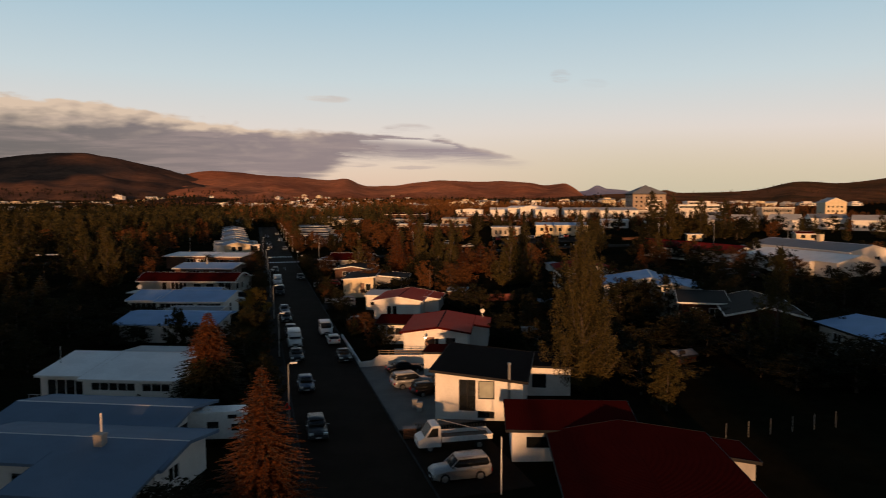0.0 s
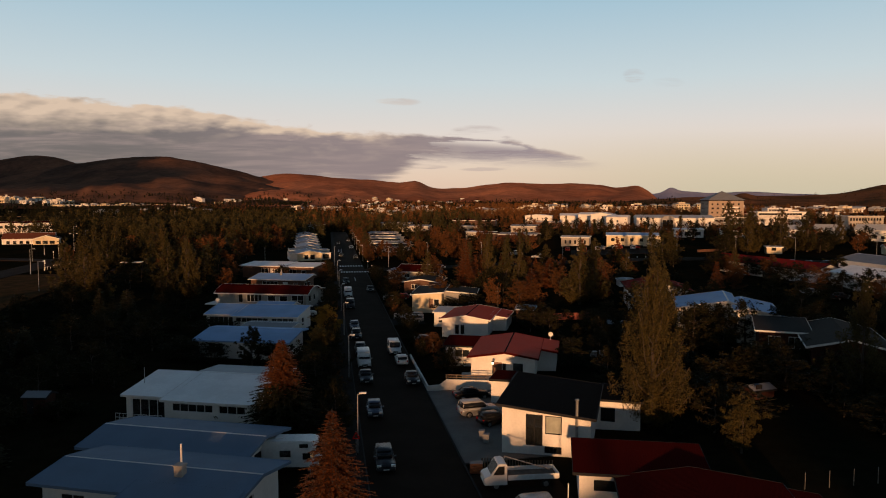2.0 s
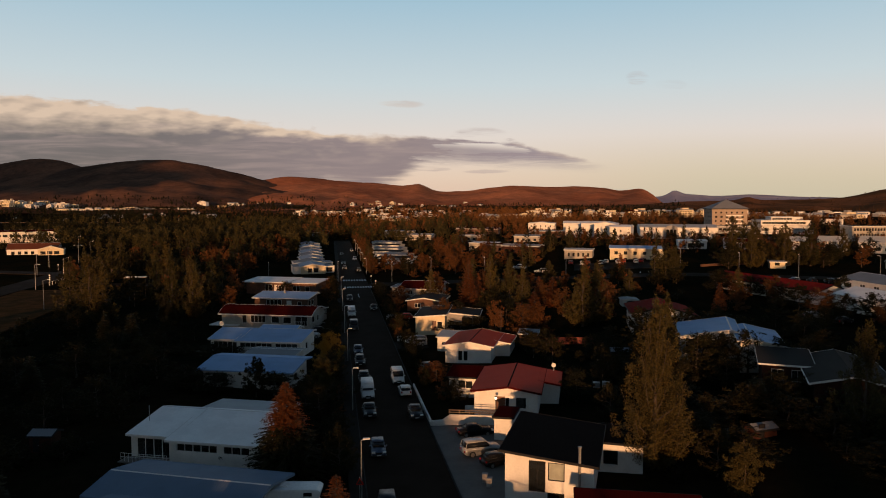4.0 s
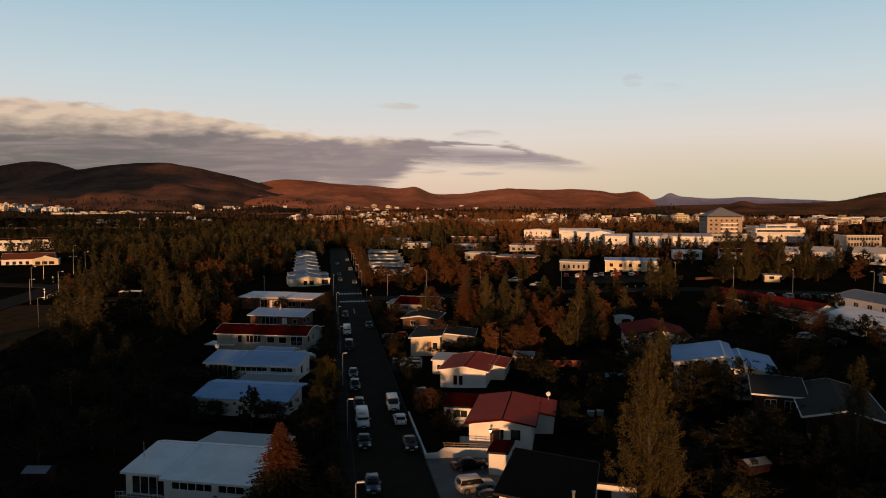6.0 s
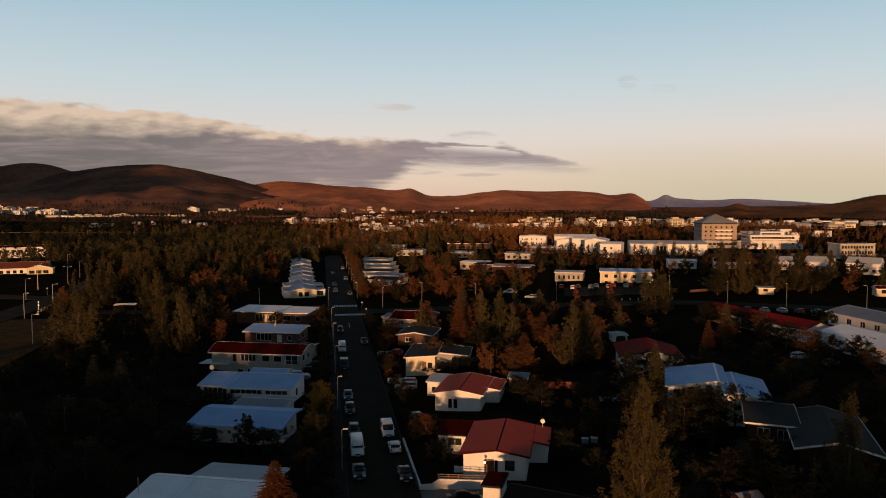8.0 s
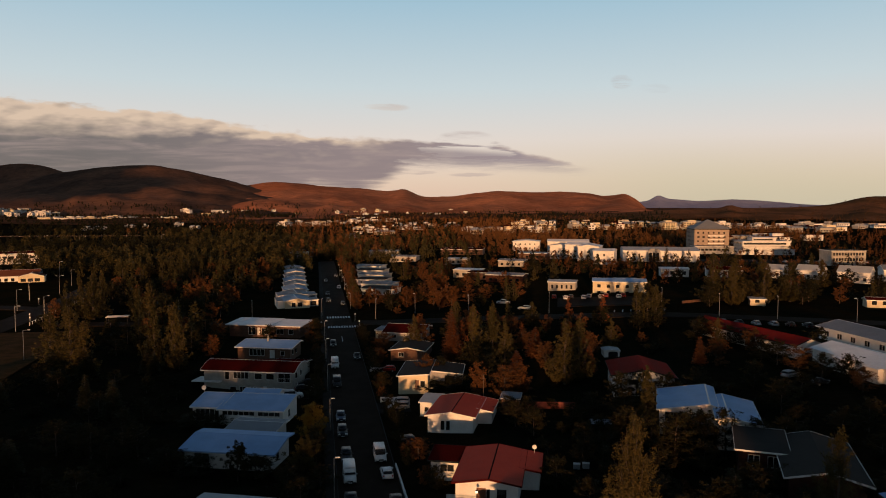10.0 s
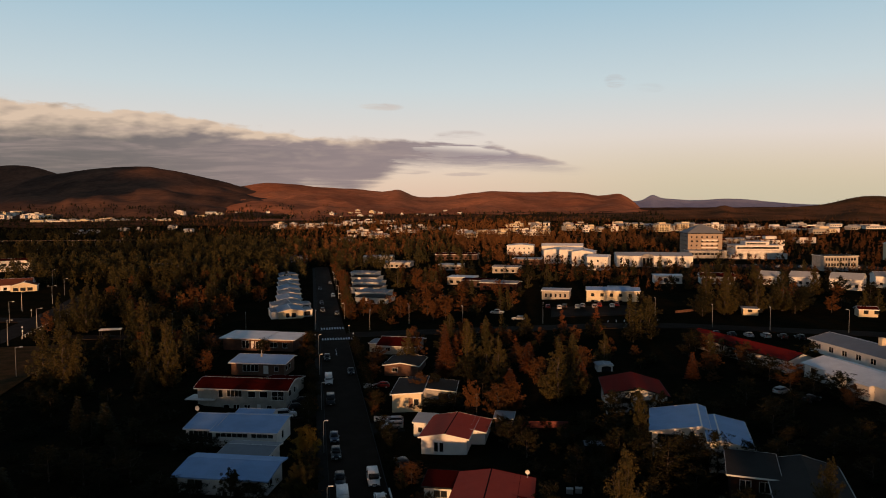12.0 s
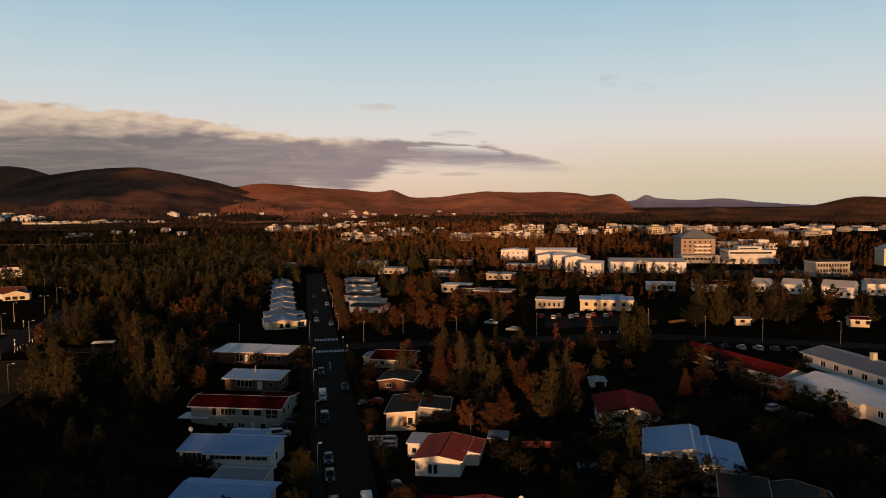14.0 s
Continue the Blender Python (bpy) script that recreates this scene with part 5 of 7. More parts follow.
def car(kind, paint, x, y, heading, label, group="", z=None, panel=False, rack=False):
    """A parked car; heading is the way its nose points, in degrees from +x."""
    L, W, H, belt, outline, (c0, c1, r0, r1), axles, wr = SHAPES[kind]
    z = ground_z(x, y) + 0.005 if z is None else z
    root = thing("van" if kind in ("van", "minibus") else "car", pose(x, y, z, 0, 0, heading) @ Matrix.Translation((-L / 2, 0, 0)), label, kind if kind in ("van", "minibus", "pickup", "suv") else "car", group)
    p = PAINT[paint]
    hw = W / 2
    bm = bmesh.new()
    low = []
    for a in axles:
        low += [(a - wr * 1.15, 0.28), (a - wr * 0.8, wr * 1.75), (a, wr * 2.12), (a + wr * 0.8, wr * 1.75), (a + wr * 1.15, 0.28)]
    poly = outline + low[::-1]
    lo = [bm.verts.new((px, -hw, pz)) for px, pz in poly]
    prism_faces = bm.faces.new(lo)
    out = bmesh.ops.extrude_face_region(bm, geom=[prism_faces])
    bmesh.ops.translate(bm, verts=[v for v in out["geom"] if isinstance(v, bmesh.types.BMVert)], vec=(0, W, 0))
    for v in bm.verts:   # tumblehome above the belt, rounded nose and tail in plan
        end = min(v.co.x, L - v.co.x)
        v.co.y *= (1 - 0.10 * max(0.0, 1 - end / 0.5)) * (1 - 0.05 * max(0.0, (v.co.z - 0.7) / 0.5))
    bmesh.ops.recalc_face_normals(bm, faces=bm.faces[:])
    bmesh.ops.bevel(bm, geom=[e for e in bm.edges if min(v.co.z for v in e.verts) > 0.45], offset=0.10, segments=3, affect="EDGES", clamp_overlap=True)
    part("body", bm, p, root, smooth=True)
    # cabin: glass band under a painted roof
    iw = hw * 0.93
    top = hw * (0.80 if kind not in ("van", "minibus") else 0.90)
    glass_top = H - 0.10
    def level(t):
        return [(c0 + (r0 - c0) * t, iw + (top - iw) * t), (c1 + (r1 - c1) * t, iw + (top - iw) * t)]
    def loft(bm, t0, t1, z0, z1):
        (a, wa), (b, wb) = level(t0)
        (c, wc), (d, wd) = level(t1)
        lo = [bm.verts.new(q) for q in ((a, -wa, z0), (b, -wb, z0), (b, wb, z0), (a, wa, z0))]
        hi = [bm.verts.new(q) for q in ((c, -wc, z1), (d, -wd, z1), (d, wd, z1), (c, wc, z1))]
        for k in range(4):
            bm.faces.new((lo[k], lo[(k + 1) % 4], hi[(k + 1) % 4], hi[k]))
        bm.faces.new(hi), bm.faces.new(lo[::-1])
    bm = bmesh.new()
    loft(bm, 0.0, 0.9, belt, glass_top)
    bmesh.ops.bevel(bm, geom=bm.edges[:], offset=0.15, segments=3, affect="EDGES", clamp_overlap=True)
    part("window_glass", bm, CARGLASS if not panel else p, root, smooth=True)
    if panel:
        bm = bmesh.new()
        (a, wa), (b, wb) = level(0.12)
        (c, wc), (d, wd) = level(0.72)
        quad(bm, (b + 0.03, -wb * 0.9, belt + 0.12 * (glass_top - belt)), (b + 0.03, wb * 0.9, belt + 0.12 * (glass_top - belt)), (d + 0.03, wd * 0.88, belt + 0.72 * (glass_top - belt)), (d + 0.03, -wd * 0.88, belt + 0.72 * (glass_top - belt)))
        part("windscreen", bm, CARGLASS, root)
        for s in (-1, 1):
            bm = bmesh.new()
            e = 0.02 * s
            quad(bm, (b - 1.0, s * wb + e, belt + 0.15), (b - 0.15, s * wb + e, belt + 0.15), (d - 0.25, s * wd + e, belt + 0.68 * (glass_top - belt)), (b - 1.0, s * wd + e, belt + 0.68 * (glass_top - belt)))
            part("side_window", bm, CARGLASS, root)
    bm = bmesh.new()
    loft(bm, 0.88, 1.0, glass_top - 0.03, H)
    bmesh.ops.bevel(bm, geom=bm.edges[:], offset=0.055, segments=3, affect="EDGES", clamp_overlap=True)
    part("roof", bm, p, root, smooth=True)
    if not panel:
        for s in (-1, 1):     # pillars
            for a, b in ((c0, r0), (c1, r1), ((c0 + c1) / 2, (r0 + r1) / 2)):
                bm = bmesh.new()
                tube(bm, (a, s * (iw + 0.005), belt), (b, s * (top + 0.005), glass_top), 0.04, 0.035, 4)
                part("pillar", bm, DARKTRIM if a == (c0 + c1) / 2 else p, root)
    for a in axles:
        for s in (-1, 1):
            wheel(root, a, s * (hw - 0.13), wr, s)
    for s in (-1, 1):
        bm = bmesh.new()
        box(bm, L - 0.30, s * hw * 0.72 - 0.2, 0.62, L - 0.075, s * hw * 0.72 + 0.2, 0.80)
        part("headlight", bm, HEAD, root)
        bm = bmesh.new()
        box(bm, -0.015, s * hw * 0.76 - 0.1, 0.68, 0.1, s * hw * 0.76 + 0.1, 0.92)
        part("tail_light", bm, TAIL, root)
        bm = bmesh.new()
        box(bm, c1 - 0.45, s * (hw + 0.08) - 0.09, belt + 0.02, c1 - 0.3, s * (hw + 0.08) + 0.09, belt + 0.17)
        part("mirror", bm, p, root)
    bm = bmesh.new()
    box(bm, L - 0.07, -hw * 0.86, 0.3, L + 0.03, hw * 0.86, 0.5)
    part("bumper", bm, RUBBER, root)
    bm = bmesh.new()
    box(bm, L + 0.034, -0.26, 0.36, L + 0.045, 0.26, 0.47)
    part("number_plate", bm, PLATE, root)
    bm = bmesh.new()
    box(bm, L - 0.1, -hw * 0.42, 0.54, L + 0.005, hw * 0.42, 0.70)
    part("grille", bm, DARKTRIM, root)
    if rack:
        for s in (-1, 1):
            bm = bmesh.new()
            tube(bm, (r0 + 0.2, s * top * 0.9, H + 0.05), (r1 - 0.1, s * top * 0.9, H + 0.05), 0.025, 0.025, 5)
            part("roof_rail", bm, METAL, root)
    return root


S, Nn, E_, W_ = -90, 90, 0, 180
car("estate", "grey", -3.0, 66.8, S, "dark grey estate car parked at the kerb")
car("hatchback", "blue", -2.9, 83.0, S, "blue hatchback parked facing down the street")
car("sedan", "grey", -3.1, 98.4, S, "silver-grey sedan parked behind a van")
car("van", "white", -2.9, 107.6, S, "tall white panel van parked at the kerb", panel=True)
car("estate", "black", -3.0, 116.0, S, "black estate car parked in shade")
car("sedan", "black", 3.1, 96.6, S, "black sedan parked by the low wall")
car("hatchback", "white", 2.8, 107.6, Nn, "small white hatchback parked at the kerb")
car("minibus", "white", 2.4, 115.4, S, "white minibus parked at the kerb")
car("hatchback", "blue", -3.2, 137.4, S, "blue hatchback parked under a yellow tree")
car("estate", "black", -3.2, 128.5, S, "black estate car parked under a tree")
car("minibus", "grey", -3.2, 163.2, S, "grey minibus parked at the kerb")
car("van", "white", -3.2, 181.5, S, "white high-roofed van parked at the kerb", panel=True)
car("estate", "black", -3.0, 208.5, S, "dark estate car parked before the crossing")
car("sedan", "black", 2.9, 190.5, S, "black sedan parked by the kerb")
car("suv", "silver", 9.0, 80.6, 10, "silver off-road car parked in the yard", rack=True)
car("sedan", "black", 9.6, 87.4, 6, "long black sedan parked by the white wall")
car("hatchback", "black", 10.2, 77.0, 20, "small black car beside the house")
car("suv", "silver", 7.0, 53.4, W_, "silver off-road car with a blue reflecting roof", rack=True)
car("suv", "white", -13.0, 155.2, 5, "white off-road car in the parking bay", rack=True)
car("hatchback", "black", -10.6, 160.2, 15, "black hatchback in the parking bay")
car("estate", "black", -10.0, 164.5, 185, "black estate car in the parking bay")
car("estate", "silver", 9.0, 145.6, 170, "silver estate car in the short driveway")
car("estate", "silver", 8.6, 142.6, 172, "silver car parked beside another in the driveway")
car("hatchback", "red", 9.5, 174.5, 170, "red hatchback behind the hedge")
car("estate", "grey", 8.0, 122.0, 100, "dark car with a sunlit rear under trees")
for k, (x, y, hd, kind, pc) in enumerate(((-2.8, 300, S, "estate", "black"), (-2.9, 322, S, "sedan", "grey"), (2.8, 290, S, "hatchback", "black"), (2.9, 345, S, "estate", "silver"), (-2.9, 375, S, "sedan", "black"), (2.9, 400, S, "hatchback", "grey"))):
    car(kind, pc, x, y, hd, "parked car on the far street", "cars on the far street")
rng = random.Random(4)
for k in range(9):
    x, y = 84 + 3.1 * k + rng.uniform(-.3, .3), 262 - 1.1 * k + (0 if k % 2 else 3)
    car(rng.choice(["estate", "hatchback", "suv"]), rng.choice(["white", "white", "silver", "grey", "black", "red"]), x, y, 70, "car parked in the lot before the flats", "cars in the lot")
for k in range(7):
    x, y = 108 + 4.2 * k, 196 - 2.0 * k
    car(rng.choice(["estate", "hatchback", "sedan"]), rng.choice(["white", "silver", "black", "black"]), x, y, 75, "car parked beside the cross road", "cars beside the cross road")
for k in range(2):
    car(rng.choice(["estate", "sedan"]), ("silver", "black")[k], 92.5 + 1.5 * k, 136 - 7 * k, 20, "car parked before the white row house", "cars before the row house")
for k in range(14):
    x, y = 238 + 6.2 * k, 392 - 1.9 * k
    car(rng.choice(["estate", "hatchback", "suv"]), rng.choice(["white", "silver", "black", "grey"]), x, y, 70, "car in the office parking lot", "cars in the office lot")
car("pickup", "white", 62.5, 262.0, 160, "white car at the edge of the lawn")
car("estate", "white", 66, 246.0, 150, "white estate car at the bend")


# flatbed truck
root = thing("truck", pose(8.4, 60.2, ground_z(8.4, 60.2) + 0.03, 0, 0, 178), "white flatbed truck with dropped side boards", "truck")
bm = bmesh.new()
cab = [(3.1, 0.45), (1.35, 0.45), (1.35, 2.15), (1.55, 2.3), (2.1, 2.28), (2.75, 1.35), (3.3, 1.1), (3.35, 0.5)]
prism(bm, cab, "y", -0.98, 0.98)
c = part("cab", bm, PAINT["white"], root)
bm = bmesh.new()
quad(bm, (2.17, -0.85, 2.2), (2.17, 0.85, 2.2), (2.78, 0.9, 1.4), (2.78, -0.9, 1.4))
part("windscreen", bm, CARGLASS, c)
for s in (-1, 1):
    bm = bmesh.new()
    quad(bm, (1.6, s * 0.99, 1.35), (2.6, s * 0.99, 1.35), (2.1, s * 0.99, 2.1), (1.6, s * 0.99, 2.1))
    part("side_window", bm, CARGLASS, c)
    bm = bmesh.new()
    box(bm, 3.2, s * 0.7 - 0.2, 0.75, 3.37, s * 0.7 + 0.2, 1.0)
    part("headlight", bm, HEAD, c)
bm = bmesh.new()
box(bm, -3.2, -1.02, 0.82, 1.28, 1.02, 0.95)
bed = part("flatbed", bm, TIMBER, root)
for s in (-1, 1):
    bm = bmesh.new()
    box(bm, -3.2, s * 1.04 - 0.02, 0.85, 1.28, s * 1.04 + 0.02, 1.30)
    part("side_board", bm, PAINT["white"], bed)
bm = bmesh.new()
box(bm, -3.26, -1.02, 0.85, -3.21, 1.02, 1.3)
part("tail_board", bm, PAINT["white"], bed)
bm = bmesh.new()
box(bm, -3.0, -0.4, 0.5, 3.0, 0.4, 0.80)
part("chassis", bm, DARKTRIM, root)
bm = bmesh.new()
tube(bm, (1.3, -0.6, 1.0), (1.3, -0.6, 2.4), 0.04, 0.04)
tube(bm, (1.3, -0.6, 2.4), (-2.6, 0.3, 1.4), 0.05, 0.05)
part("load_bar", bm, METAL, root, "long pale bar lying over the bed")
for a in (-2.1, 2.3):
    for s in (-1, 1):
        wheel(root, a, s * 0.85, 0.36, s)

# camper van
root = thing("camper_van", pose(-11.6, 67.3, ground_z(-11, 67) + 0.01, 0, 0, -8), "white motor home with an overcab berth", "camper van")
bm = bmesh.new()
side = [(-2.9, 0.5), (2.7, 0.5), (2.75, 0.95), (2.1, 1.15), (1.55, 1.95), (2.35, 2.2), (2.45, 2.7), (2.1, 2.95), (-2.8, 2.95), (-2.9, 2.8)]
prism(bm, side, "y", -1.1, 1.1)
bmesh.ops.bevel(bm, geom=[e for e in bm.edges if abs(e.verts[0].co.y - e.verts[1].co.y) < 0.1], offset=0.09, segments=2, affect="EDGES")
body = part("body", bm, PAINT["white"], root)
bm = bmesh.new()
quad(bm, (1.62, -0.9, 1.93), (1.62, 0.9, 1.93), (2.13, 0.95, 1.2), (2.13, -0.95, 1.2))
part("windscreen", bm, GLASS, body)
for x0, x1, z0, z1 in ((-0.9, 0.1, 1.5, 2.1), (1.2, 1.9, 1.25, 1.85), (0.9, 1.7, 2.35, 2.7)):
    bm = bmesh.new()
    box(bm, x0, -1.125, z0, x1, -1.102, z1)
    part("side_window", bm, GLASS, body)
bm = bmesh.new()
box(bm, -2.2, -1.12, 0.7, -1.5, -1.102, 2.0)
part("door", bm, TRIM, body)
bm = bmesh.new()
box(bm, -1.4, -0.4, 2.955, -0.7, 0.4, 3.06)
part("roof_hatch", bm, TRIM, body)
for a in (-1.7, 1.9):
    for s in (-1, 1):
        wheel(root, a, s * 0.95, 0.34, s)


# ---- trees ----
def leaf_cloud(rng, centres, radii, count, size, squash=0.8):
    """Small leaf blades scattered round clump centres; a numpy array of their corners."""
    pick = rng.choice(len(centres), count, p=radii ** 2 / (radii ** 2).sum())
    d = rng.normal(size=(count, 3))
    d /= np.linalg.norm(d, axis=1)[:, None]
    pos = centres[pick] + d * (radii[pick] * rng.uniform(0.1, 1.0, count) ** 0.55)[:, None] * (1, 1, squash)
    a = rng.normal(size=(count, 3))
    a /= np.linalg.norm(a, axis=1)[:, None]
    b = np.cross(a, d + rng.normal(size=(count, 3)) * 0.6)
    b /= np.maximum(np.linalg.norm(b, axis=1), 1e-6)[:, None]
    s = size * rng.uniform(0.6, 1.4, count)[:, None]
    return np.stack([pos - a * s * 0.5 - b * s * 0.34, pos - a * s * 0.5 + b * s * 0.34, pos + a * s * 0.62], 1)


def quads_mesh(name, corners, mat):
    """One mesh of loose leaves, each with the same number of corners."""
    n, k = corners.shape[:2]
    me = bpy.data.meshes.new(name)
    me.vertices.add(k * n)
    me.vertices.foreach_set("co", corners.reshape(-1).astype(np.float32))
    me.loops.add(k * n)
    me.loops.foreach_set("vertex_index", np.arange(k * n, dtype=np.int32))
    me.polygons.add(n)
    me.polygons.foreach_set("loop_start", np.arange(0, k * n, k, dtype=np.int32))
    me.update(calc_edges=True)
    me.materials.append(mat)
    return me


CROWN = {"tall": (0.08, 1.7), "round": (0.22, 0.85), "bush": (0.04, 0.8)}     # foot of the crown, upward stretch of its sprays


def branches(rng, H, R, form, n):
    """Limbs of a crown: foot on the trunk, elbow and tip of each, and the leaf sprays along their outer part."""
    low = CROWN[form][0]
    lobes = [(rng.uniform(0, math.tau), rng.uniform(0.1, 0.35), rng.uniform(0.0, 0.9)) for _ in range(4)]
    limbs, cs, rs = [], [], []
    for k in range(n):
        u = (k + rng.uniform(0, 1)) / n
        if form == "tall":
            env = min(1.0, 0.42 + u / 0.26) * 1.1 * (1 - u) ** 0.85 + 0.04
        else:
            env = math.sin(math.pi * min(1, u * 0.80 + 0.17)) ** 0.6
        ang = rng.uniform(0, math.tau)
        boost = 0.9 + sum(w * max(0, math.cos(ang - a)) * math.exp(-((u - c) / 0.25) ** 2) for a, w, c in lobes)
        rr = R * env * boost * rng.uniform(0.45, 1.0)
        ztip = H * (low + (1 - low) * u) + (0.04 * H * rng.uniform(-0.5, 1.0) if form == "tall" else 0.0)
        drop = (0.20 if form == "tall" else 0.16) * H * rng.uniform(0.7, 1.3)
        zfoot = max(ztip - drop - rr * (0.5 if form == "tall" else 0.1), 0.03 * H)
        way = np.array((math.cos(ang), math.sin(ang), 0.0))
        foot, tip = np.array((0.0, 0.0, zfoot)), way * rr + np.array((0, 0, ztip))
        elbow = way * rr * 0.66 + np.array((0, 0, zfoot + (ztip - zfoot) * 0.42))
        limbs.append((foot, elbow, tip))
        sprays = 4 if form == "tall" else 3
        for i in range(sprays):
            f = 0.25 + 0.75 * (i + rng.uniform(0, 1)) / sprays
            p = elbow + (tip - elbow) * (f - 0.5) * 2 if f > 0.5 else foot + (elbow - foot) * f * 2
            r = R * rng.uniform(0.08, 0.16) * (1.15 - 0.55 * f) * (0.6 + 0.5 * env)
            cs.append(p + rng.normal(size=3) * R * 0.05)
            rs.append(r * (1.0 if form == "tall" else 1.45))
    return limbs, np.array(cs), np.array(rs)


def broadleaf(seed, H, R, leaves, size, mat, label, form="tall", limbs=40):
    """A broad-leaved tree: tapered trunk, rising limbs, and sprays of leaves along them with gaps between."""
    rng = np.random.default_rng(seed)
    root = thing("shrub" if form == "bush" else "tree", pose(0, 0, 0), label, "shrub" if form == "bush" else "tree")
    arms, cs, rs = branches(rng, H, R, form, limbs)
    bm = bmesh.new()
    r0 = 0.012 * H + 0.04
    top = H * (0.97 if form == "tall" else 0.75)
    spine = [Vector((0, 0, -0.3))]
    for k in range(1, 8):
        spine.append(Vector((rng.normal() * 0.006 * H, rng.normal() * 0.006 * H, top * k / 7)))
    for k in range(7):
        tube(bm, spine[k], spine[k + 1], r0 * (1 - k / 7.3), r0 * (1 - (k + 1) / 7.3), 6, caps=False)
    for foot, elbow, tip in arms[::3]:
        tube(bm, foot, elbow, r0 * 0.30, r0 * 0.18, 4, caps=False)
        tube(bm, elbow, tip, r0 * 0.18, r0 * 0.05, 3, caps=False)
    part("trunk", bm, BARK, root)
    part("crown", quads_mesh("crown", leaf_cloud(rng, cs, rs, leaves, size, CROWN[form][1]), mat), None, root)
    return root


def conifer(seed, H, R, whorls, mat, label, leaf=0.35, per=26, skirt=0.0):
    """A spruce or larch: straight trunk, drooping whorled branches with sprays of needles along them."""
    rng = np.random.default_rng(seed)
    root = thing("conifer", pose(0, 0, 0), label, "tree")
    bm = bmesh.new()
    tube(bm, (0, 0, -0.3), (0, 0, H * 0.99), 0.02 * H + 0.03, 0.02, 8)
    corners = []
    for k in range(whorls):
        t = 0.06 + 0.93 * k / whorls
        z = H * t
        n = int(9 + rng.integers(0, 4)) if t < 0.85 else 6
        for i in range(n):
            ang = math.tau * (i + rng.uniform(-0.3, 0.3)) / n + k
            L = R * (1 - t) ** 0.85 * rng.uniform(0.74, 1.08) + 0.12
            tip = Vector((L * math.cos(ang), L * math.sin(ang), z - 0.22 * L + 0.10 * L * t))
            tube(bm, (0, 0, z), tip, 0.028 * (1 - t) + 0.012, 0.008, 4, caps=False)
            m = max(5, int(per * (L / R + 0.12)))
            s = rng.uniform(0.08, 1.0, m) ** 0.75
            base = np.array([0, 0, z]) + s[:, None] * (np.array(tip) - np.array([0, 0, z]))
            side = np.array([-math.sin(ang), math.cos(ang), 0.0])
            out = np.array([math.cos(ang), math.sin(ang), -0.25])
            sg = rng.choice([-1, 1], m)
            w = (leaf * (1.25 - s) * rng.uniform(0.7, 1.3, m) * (0.6 + 0.7 * L / R))[:, None]
            a = (side[None] * sg[:, None] * 0.8 + out[None] * 0.7 + rng.normal(size=(m, 3)) * 0.22) * w
            b = np.cross(a, np.array([0, 0, 1.0]) + rng.normal(size=(m, 3)) * 0.5) * 0.42
            corners.append(np.stack([base, base + a * 0.6 - b, base + a * 1.25, base + a * 0.6 + b], 1))
    part("trunk", bm, BARK, root)
    q = np.concatenate(corners)
    high = q[:, 0, 2] + rng.normal(size=len(q)) * 0.35 > skirt * H
    part("crown", quads_mesh("crown", q[high], mat), None, root)
    # the skirt's dark green carries the shade below the sunlit top
    if skirt:
        part("lower_crown", quads_mesh("lower_crown", q[~high], NEEDLE), None, root, "lower branches in a shaded dark green")
    return root


def move_tree(root, x, y):
    root.matrix_basis = pose(x, y, ground_z(x, y) - 0.1)
    return root


# single trees that stand out
move_tree(broadleaf(11, 18.8, 5.9, 38000, 0.17, LEAF_YELLOW, "tall upright poplar with yellow-green autumn leaves", "tall", 120), 26.2, 71.7)
move_tree(broadleaf(12, 13.8, 4.8, 15000, 0.18, LEAF_YELLOW, "tall upright poplar with thin autumn leaves", "tall", 60), 51.9, 72.3)
move_tree(broadleaf(13, 5.8, 2.5, 9000, 0.14, LEAF_YELLOW, "small round tree turning yellow on a lawn", "round", 40), 30.6, 61.8)
move_tree(conifer(14, 11.2, 5.0, 52, NEEDLE_RUST, "rust-coloured larch beside the street", 0.22, 84), -7.9, 48.8)
move_tree(conifer(15, 10.4, 5.7, 46, NEEDLE_RUST, "broad conifer with sunlit rusty branches above shaded dark green skirts", 0.30, 84, 0.52), -13.1, 78.2)
move_tree(broadleaf(16, 6.4, 3.4, 12000, 0.16, LEAF_GOLD, "golden autumn tree beside the pavement", "round", 46), -8.6, 127.5)
move_tree(broadleaf(17, 6.0, 2.7, 10000, 0.16, LEAF_GREEN, "dark green garden tree before a blue-roofed house", "round", 40), -19.6, 110.0)
move_tree(broadleaf(18, 5.5, 3.0, 10000, 0.16, LEAF_YELLOW, "yellowing garden tree in a hedge", "round", 40), -9.8, 112.0)
move_tree(conifer(19, 14.0, 4.2, 34, NEEDLE_RUST, "tall rusty larch in the gardens", 0.34, 50), 26.5, 178.5)
move_tree(broadleaf(20, 12.0, 3.5, 14000, 0.19, LEAF_YELLOW, "tall birch with yellow-brown leaves", "tall", 54), 48.2, 113.4)

